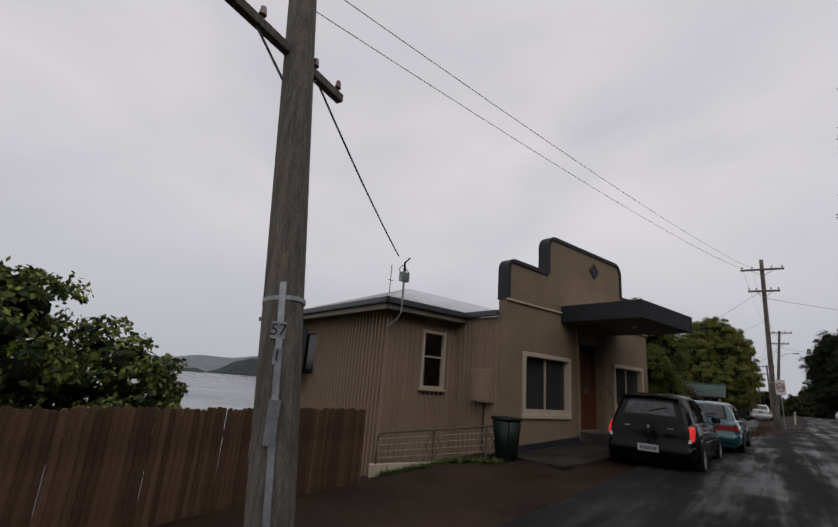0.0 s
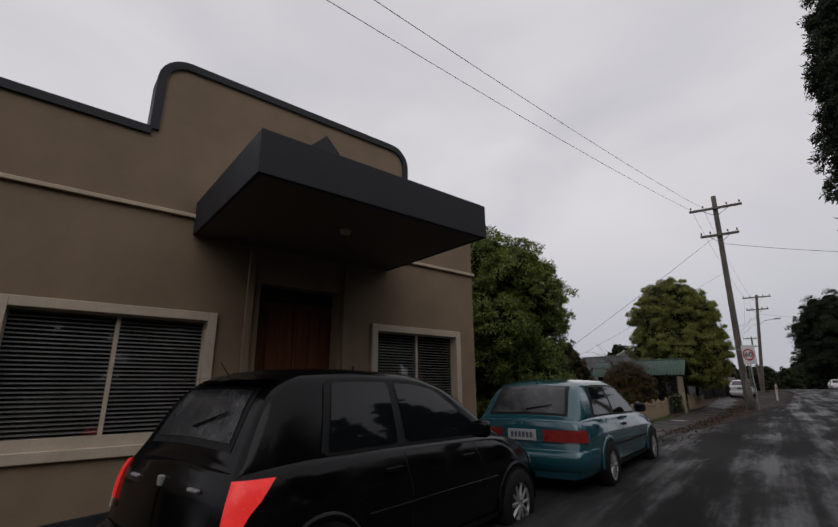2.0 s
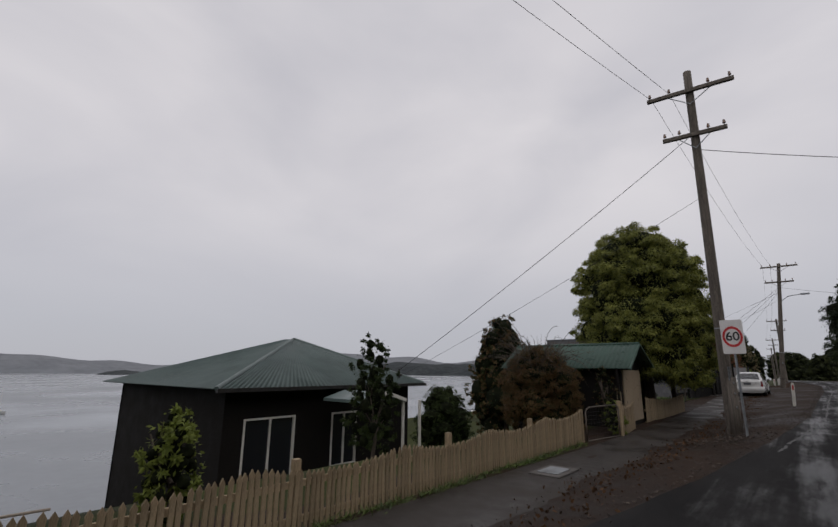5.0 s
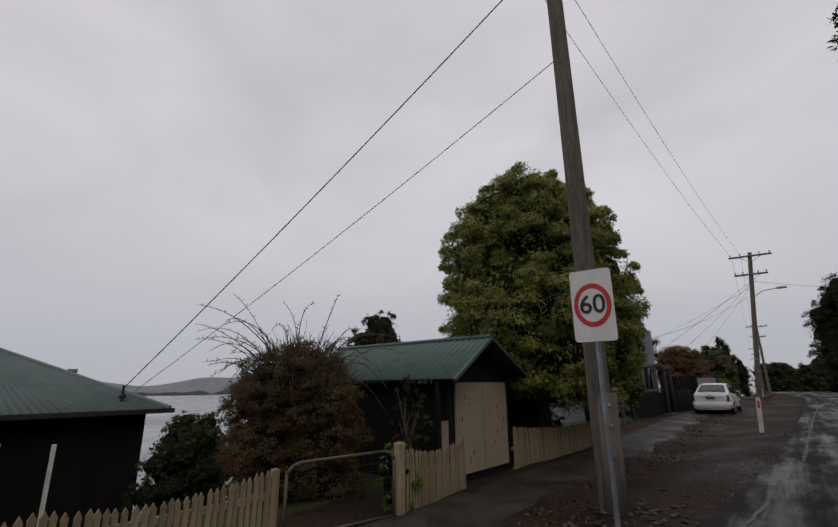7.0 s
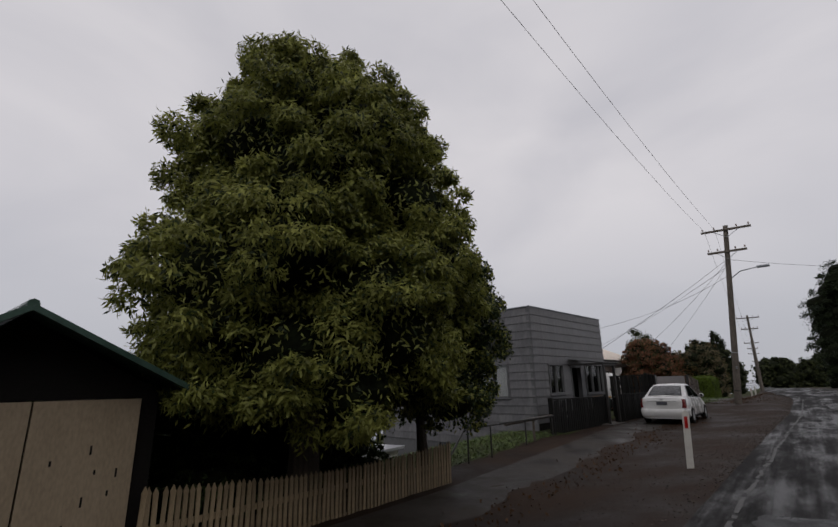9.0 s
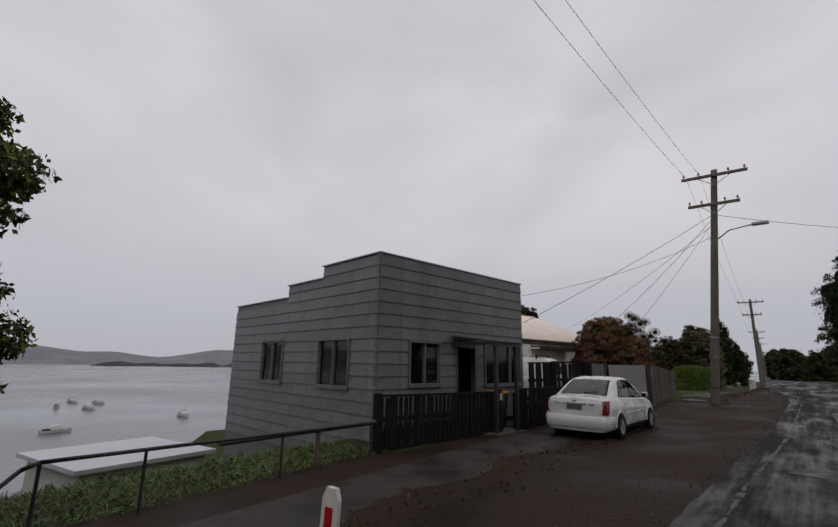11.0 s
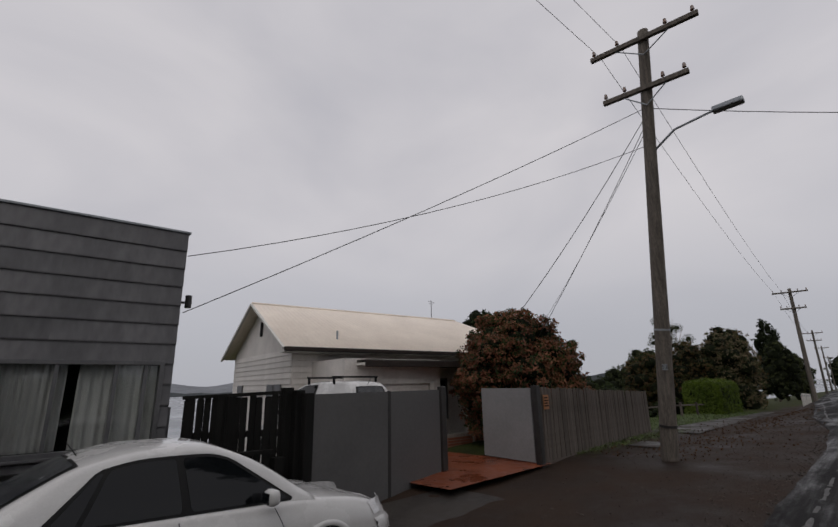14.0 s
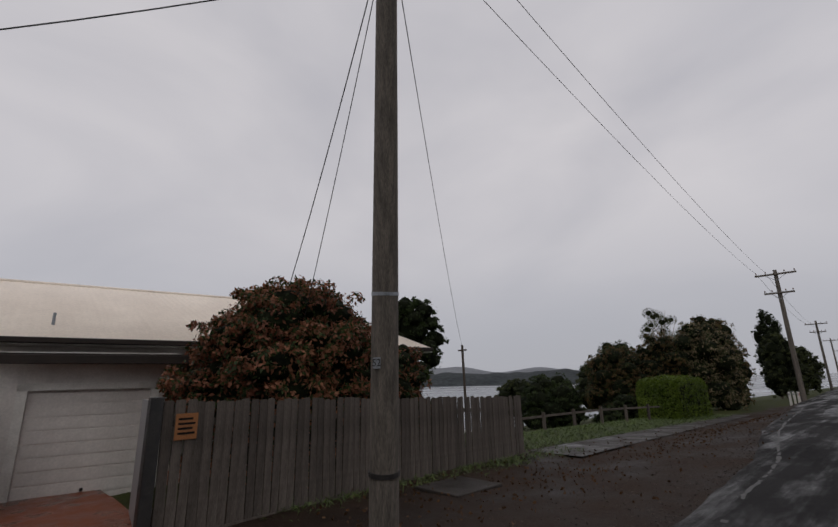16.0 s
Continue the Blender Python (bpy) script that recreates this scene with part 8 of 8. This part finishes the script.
# gum tree with separate leaf heads
gm = thing("gum_tree", "tall open gum tree with separate leaf heads", "tree", pose(0, 0, 0))
part("trunk", limbs(-23.6, 143, -3.0, 10.6, 2.9, 0.26, 150, 10, 10.6), PALEBARK, gm)
heads = []
rr = random.Random(3)
for k in range(17):
    a = rr.uniform(0, 6.28)
    z = 5.2 + 6.0 * (k + 0.5) / 17
    q = rr.uniform(0.9, 3.2) * math.sqrt(max(0.15, 1 - ((z - 7.8) / 3.9) ** 2))
    s = rr.uniform(0.7, 1.1)
    heads.append((-23.6 + q * math.cos(a), 143 + q * math.sin(a), z, s, s, s * 0.9))
crown_core(heads, SHADE_CORE, gm, 3, 0.45)
finish("crown", leaf_mesh("crown", crown_points(heads, 16000, 151, 0.7), 0.20, LEAF_FAR, 152, 0.5, 0.25), None, gm)
for i, (x, y, h, r, z0) in enumerate(((-13.5, 185, 7.5, 4.0, 1.5), (-19, 205, 8.0, 5.0, 0.5), (-3.5, 235, 9.0, 6.0, 0.0), (2.5, 200, 7.0, 4.0, 0.0), (-9, 300, 11, 8.0, 0.0), (10, 260, 12, 8, 0.0))):
    tree("roadside_tree", "far grey-green tree closing the road", x, y, z0 - 4, h, r, r, 9000, 0.4, LEAF_FAR, 160 + i, trunk=0.2, shell=0.4, group="roadside trees")
# right-hand side
t = tree("tall_conifer", "very tall dark conifer on the far side of the road", 10.5, 70, 7.5, 45.0, 4.2, 4.2, 80000, 0.42, LEAF_CYP, 170, trunk=0.5, n=60, droop=0.4, slim=0.3, tufts=40, shell=0.35, clump=0.9)
t = tree("roadside_conifer", "dark spreading conifer on the far side of the road", 8.2, 121, 0.5, 17.5, 6.2, 6.2, 44000, 0.30, LEAF_CYP, 171, trunk=0.4, n=40, droop=0.5, slim=0.3, tufts=40, shell=0.35, clump=0.7)
shrub("dark green shrub below a conifer on the far roadside", 5.6, 132, -1.0, 4.5, 2.8, 2.8, 7000, 0.2, LEAF_DARK, 172)
tree("roadside_conifer", "dark conifer farther along the far roadside", 9.5, 165, 0.0, 12, 5.0, 5.0, 9000, 0.4, LEAF_CYP, 173, trunk=0.4, shell=0.5)

# Row added out of view: it darkens reflections and light on the house fronts.
for i in range(16):
    yy = -24 + i * 5.4
    xx = 15.0 + (i % 3) * 1.6
    tree("roadside_conifer", "unseen dark conifer added in a row on the far roadside to darken reflections", xx, yy, -1.0, 12.5 + (i * 7 % 5), 4.4, 4.4, 4000, 0.42, LEAF_CYP, 180 + i, trunk=0.3, n=24, shell=0.4, group="far roadside conifers")

# far parked cars
for x, y in ((5.6, 104.0),):
    car("far_car", "white car parked on the far roadside", fr(x, y, ground_z(x, y), 176), WHITECAR, 4.28, 1.69, 1.47, SEDAN_BELT, SEDAN_ROOF, 0.82, 2.50, 0.30, BOOT, SEDAN)

# ------------------------------------------------------------ boats on the bay
def boat(x, y, ang, ln, mast):
    b = thing("sailing_boat" if mast else "motor_boat", "white moored yacht with a bare mast" if mast else "small white moored motor boat", "boat", pose(x, y, SEA, 0, 0, ang), "moored boats")
    st = [(0.0, 0.75, 0.9), (0.25, 1.0, 0.85), (0.6, 0.95, 0.9), (0.85, 0.55, 1.0), (1.0, 0.05, 1.1)]
    w = ln * 0.15
    rings = [[(f * ln, -w * k, h), (f * ln, -w * k * 0.7, 0.1), (f * ln, 0, -0.3), (f * ln, w * k * 0.7, 0.1), (f * ln, w * k, h)] for f, k, h in st]
    part("hull", loft(rings), WHITECAR, b, "", True)
    part("cabin", boxed(ln * 0.3, ln * 0.65, -w * 0.6, w * 0.6, 0.85, 1.5 if mast else 2.0, 0.12), WHITETRIM, b)
    part("cockpit_cover", boxed(ln * 0.08, ln * 0.3, -w * 0.6, w * 0.6, 0.85, 1.25, 0.1), CHARCOAL, b)
    if mast:
        part("mast", tube(bmesh.new(), (ln * 0.55, 0, 0.9), (ln * 0.55, 0, mast), 0.07, 0.05), WHITETRIM, b)
        part("boom", tube(bmesh.new(), (ln * 0.55, 0, 2.0), (ln * 0.15, 0, 2.0), 0.1), CHARCOAL, b)
    return b


for x, y, a, ln, ms in ((-250, 106, 10, 8.5, 13), (-238, 112, 20, 7, 0), (-215, 103, 15, 7.5, 0), (-225, 96, 150, 5, 0), (-262, 60, 30, 8, 12), (-210, 50, 10, 6, 0),
                        (-118, 196, 40, 9, 13), (-92, 204, 60, 8, 10), (-84, 208, 20, 9, 12), (-170, 120, 0, 8, 12), (-150, 78, 100, 7, 0)):
    boat(x, y, a, ln, ms)
# low white building below the bank
lw = thing("boat_shed", "white painted low building below the bank", "shed", pose(-12.0, 51.6, 0, 0, 0, 8))
part("wall", boxed(-3.0, 0.0, 0.0, 3.0, -5.0, -1.35), WHITETRIM, lw)
part("roof", boxed(-3.2, 0.2, -0.2, 3.2, -1.35, -1.25), ZINC, lw)
part("window", ring_frame(bmesh.new(), -1.6, -0.6, -2.5, -1.8, 0.06, -0.04, 0.02), GREYFRAME, lw)
part("door", boxed(0.0, 0.05, 0.4, 1.3, -3.4, -1.5), GREYFRAME, lw)
# ------------------------------------------------------------ small things on the ground
def scatter(name, label, count, region, size, material, seed, flat=0.5, clump=None):
    rs = np.random.RandomState(seed)
    rr = random.Random(seed)
    verts, faces = [], []
    base = [(1, 0, 0), (0, 1, 0), (-1, 0, 0), (0, -1, 0), (0, 0, 1), (0, 0, -1)]
    tri = [(0, 1, 4), (1, 2, 4), (2, 3, 4), (3, 0, 4), (1, 0, 5), (2, 1, 5), (3, 2, 5), (0, 3, 5)]
    for i in range(count):
        x, y = region(rr)
        s = size * rr.uniform(0.3, 1.0) ** 1.5 * 1.6
        z = ground_z(x, y) + s * flat * 0.35 + 0.01
        a = rr.uniform(0, 6.28)
        k = len(verts)
        for v in base:
            j = rr.uniform(0.7, 1.2)
            vx, vy = v[0] * math.cos(a) - v[1] * math.sin(a), v[0] * math.sin(a) + v[1] * math.cos(a)
            verts.append((x + vx * s * j, y + vy * s * j * 0.8, z + v[2] * s * flat * j))
        faces += [(p + k, q + k, r + k) for p, q, r in tri]
    return tagged(finish(name, meshed(name, verts, faces, material), None), label, "gravel", kind="stuff")


def verge_spot(rr):
    y = rr.uniform(24, 92)
    e = lerp_at(EDGE, y)
    return e - 0.05 - abs(rr.gauss(0, 1.3)), y


scatter("gravel_stones", "loose wet stones scattered over the gravel verge", 9000, verge_spot, 0.014, STONE, 51)
scatter("gravel_stones", "loose larger stones at the foot of the poles", 260, lambda rr: (-2.3 + rr.gauss(0, 0.5), 38.9 + rr.gauss(0, 0.9)), 0.034, STONE, 52)
scatter("edge_crumbs", "broken asphalt crumbs along the road edge", 2600, lambda rr: ((lambda y: (lerp_at(EDGE, y) + rr.gauss(-0.12, 0.12), y))(rr.uniform(20, 100))), 0.017, STONE, 53)


def leaf_litter(count, region, seed):
    rr = random.Random(seed)
    pts = []
    for i in range(count):
        x, y = region(rr)
        pts.append((np.array((x, y, ground_z(x, y) + 0.03)), np.array((rr.uniform(-1, 1), rr.uniform(-1, 1), 0.15))))
    return tagged(finish("leaf_litter", leaf_mesh("leaf_litter", pts, 0.06, LITTER, seed, 0.0, 0.6), None), "wet brown fallen leaves on the verge", "leaf litter", kind="stuff")


leaf_litter(1700, lambda rr: ((lambda y: (lerp_at(FOOT_L, y) + 1.7 + rr.gauss(0.1, 0.3) + 0.2 * math.sin(y * 1.3), y))(rr.uniform(24, 62))), 61)
leaf_litter(1600, lambda rr: (-2.9 + rr.gauss(0, 0.9), rr.uniform(70, 90)), 62)


def grass_tufts(name, label, count, region, h, seed):
    rr = random.Random(seed)
    pts = []
    for i in range(count):
        x, y = region(rr)
        pts.append((np.array((x, y, ground_z(x, y) - 0.01)), np.array((rr.uniform(-0.5, 0.5), rr.uniform(-0.5, 0.5), 1.6))))
    return tagged(finish(name, leaf_mesh(name, pts, h, GRASS, seed, 0.0, 0.10), None), label, "grass", kind="stuff")


grass_tufts("bank_grass", "short green grass on the bank beyond the fence", 26000, lambda rr: (rr.uniform(-9.0, -5.1), rr.uniform(77.0, 96)), 0.16, 71)
grass_tufts("bank_grass", "green grass on the bank below a handrail", 14000, lambda rr: (rr.uniform(-10.5, -5.9), rr.uniform(48.2, 55)), 0.16, 72)
grass_tufts("weeds", "green weeds along the foot of a fence", 3000, lambda rr: ((lambda k: (-8.6 + 1.8 * k + rr.gauss(0, 0.08), 11.7 + 1.7 * k))(rr.random())), 0.13, 73)
grass_tufts("weeds", "green weeds along the foot of the picket fence", 5000, lambda rr: ((lambda y: (-5.05 - 0.013 * (y - 25.4) + rr.gauss(0, 0.07), y))(rr.uniform(25.4, 36.6))), 0.12, 74)
grass_tufts("weeds", "green weeds along the verge grass edge", 4000, lambda rr: (-4.5 + rr.gauss(0, 0.25), rr.uniform(69.5, 78)), 0.12, 75)

pt = part("service_pit", boxed(-4.62, -4.07, 32.5, 33.35, -0.95, ground_z(-4.3, 32.9) + 0.05, 0.01), CONCRETE)
tagged(pt, "square concrete service pit lid in the footpath", "pit lid", kind="")
part("lid", boxed(-4.53, -4.17, 32.65, 33.2, ground_z(-4.3, 32.9) + 0.05, ground_z(-4.3, 32.9) + 0.058), GALV, pt, "pale lid")
sl = part("concrete_slab", boxed(-4.0, -3.05, 72.0, 73.1, -0.6, ground_z(-3.5, 72.5) + 0.05, 0.015), PATHWET)
tagged(sl, "wet concrete drain slab behind a power pole", "slab")
kb = finish("kerb", strip("kerb", lambda y: -5.0 - 0.03 * (y - 77), lambda y: -4.85 - 0.03 * (y - 77), 76.8, 95, 0.5, lambda x, y: ground_z(x, y) + 0.03, PATHWET, 2), None)
tagged(kb, "broken low concrete edging beside grass", "edging", kind="structure")
fp2 = finish("footpath", strip("footpath", lambda y: -4.85 - 0.03 * (y - 77), lambda y: -3.6 - 0.05 * (y - 77), 76.8, 98, 0.5, lambda x, y: ground_z(x, y) + 0.026, PATHWET, 6, 0.15), None)
tagged(fp2, "wet patched asphalt footpath beside grass", "footpath", kind="structure")

# low posts and rails beyond the grass
lf_ = thing("rail_fence", "low weathered post and rail fence on the bank", "fence")
for k in range(7):
    x, y = -8.6 + k * 0.30, 81 + k * 1.8
    part("post", boxed(x - 0.05, x + 0.05, y - 0.05, y + 0.05, ground_z(x, y) - 0.2, ground_z(x, y) + 0.75), PALING_GREY, lf_)
    if k:
        rail_bar(lf_, (x - 0.30, y - 1.8), (x, y), ground_z(x - 0.30, y - 1.8) + 0.6, ground_z(x, y) + 0.6, 0.08, 0.04, PALING_GREY)

# row of white timber posts beside the verge
wp = thing("white_post", "short white timber post beside the road verge", "post", pose(-3.75, 104.0, ground_z(-3.75, 104.0)), "white posts")
part("shaft", boxed(-0.06, 0.06, -0.06, 0.06, -0.2, 0.92, 0.012), WHITETRIM, wp)
part("reflector", boxed(-0.035, 0.035, -0.068, -0.062, 0.72, 0.80), GALV, wp, "dull reflector")
for k in range(1, 5):
    wx, wy = -3.75 - 0.16 * k, 104.0 + 2.6 * k
    copy_thing(wp, pose(wx, wy, ground_z(wx, wy), 0, 1.5 * (k % 3 - 1), 4 * k))
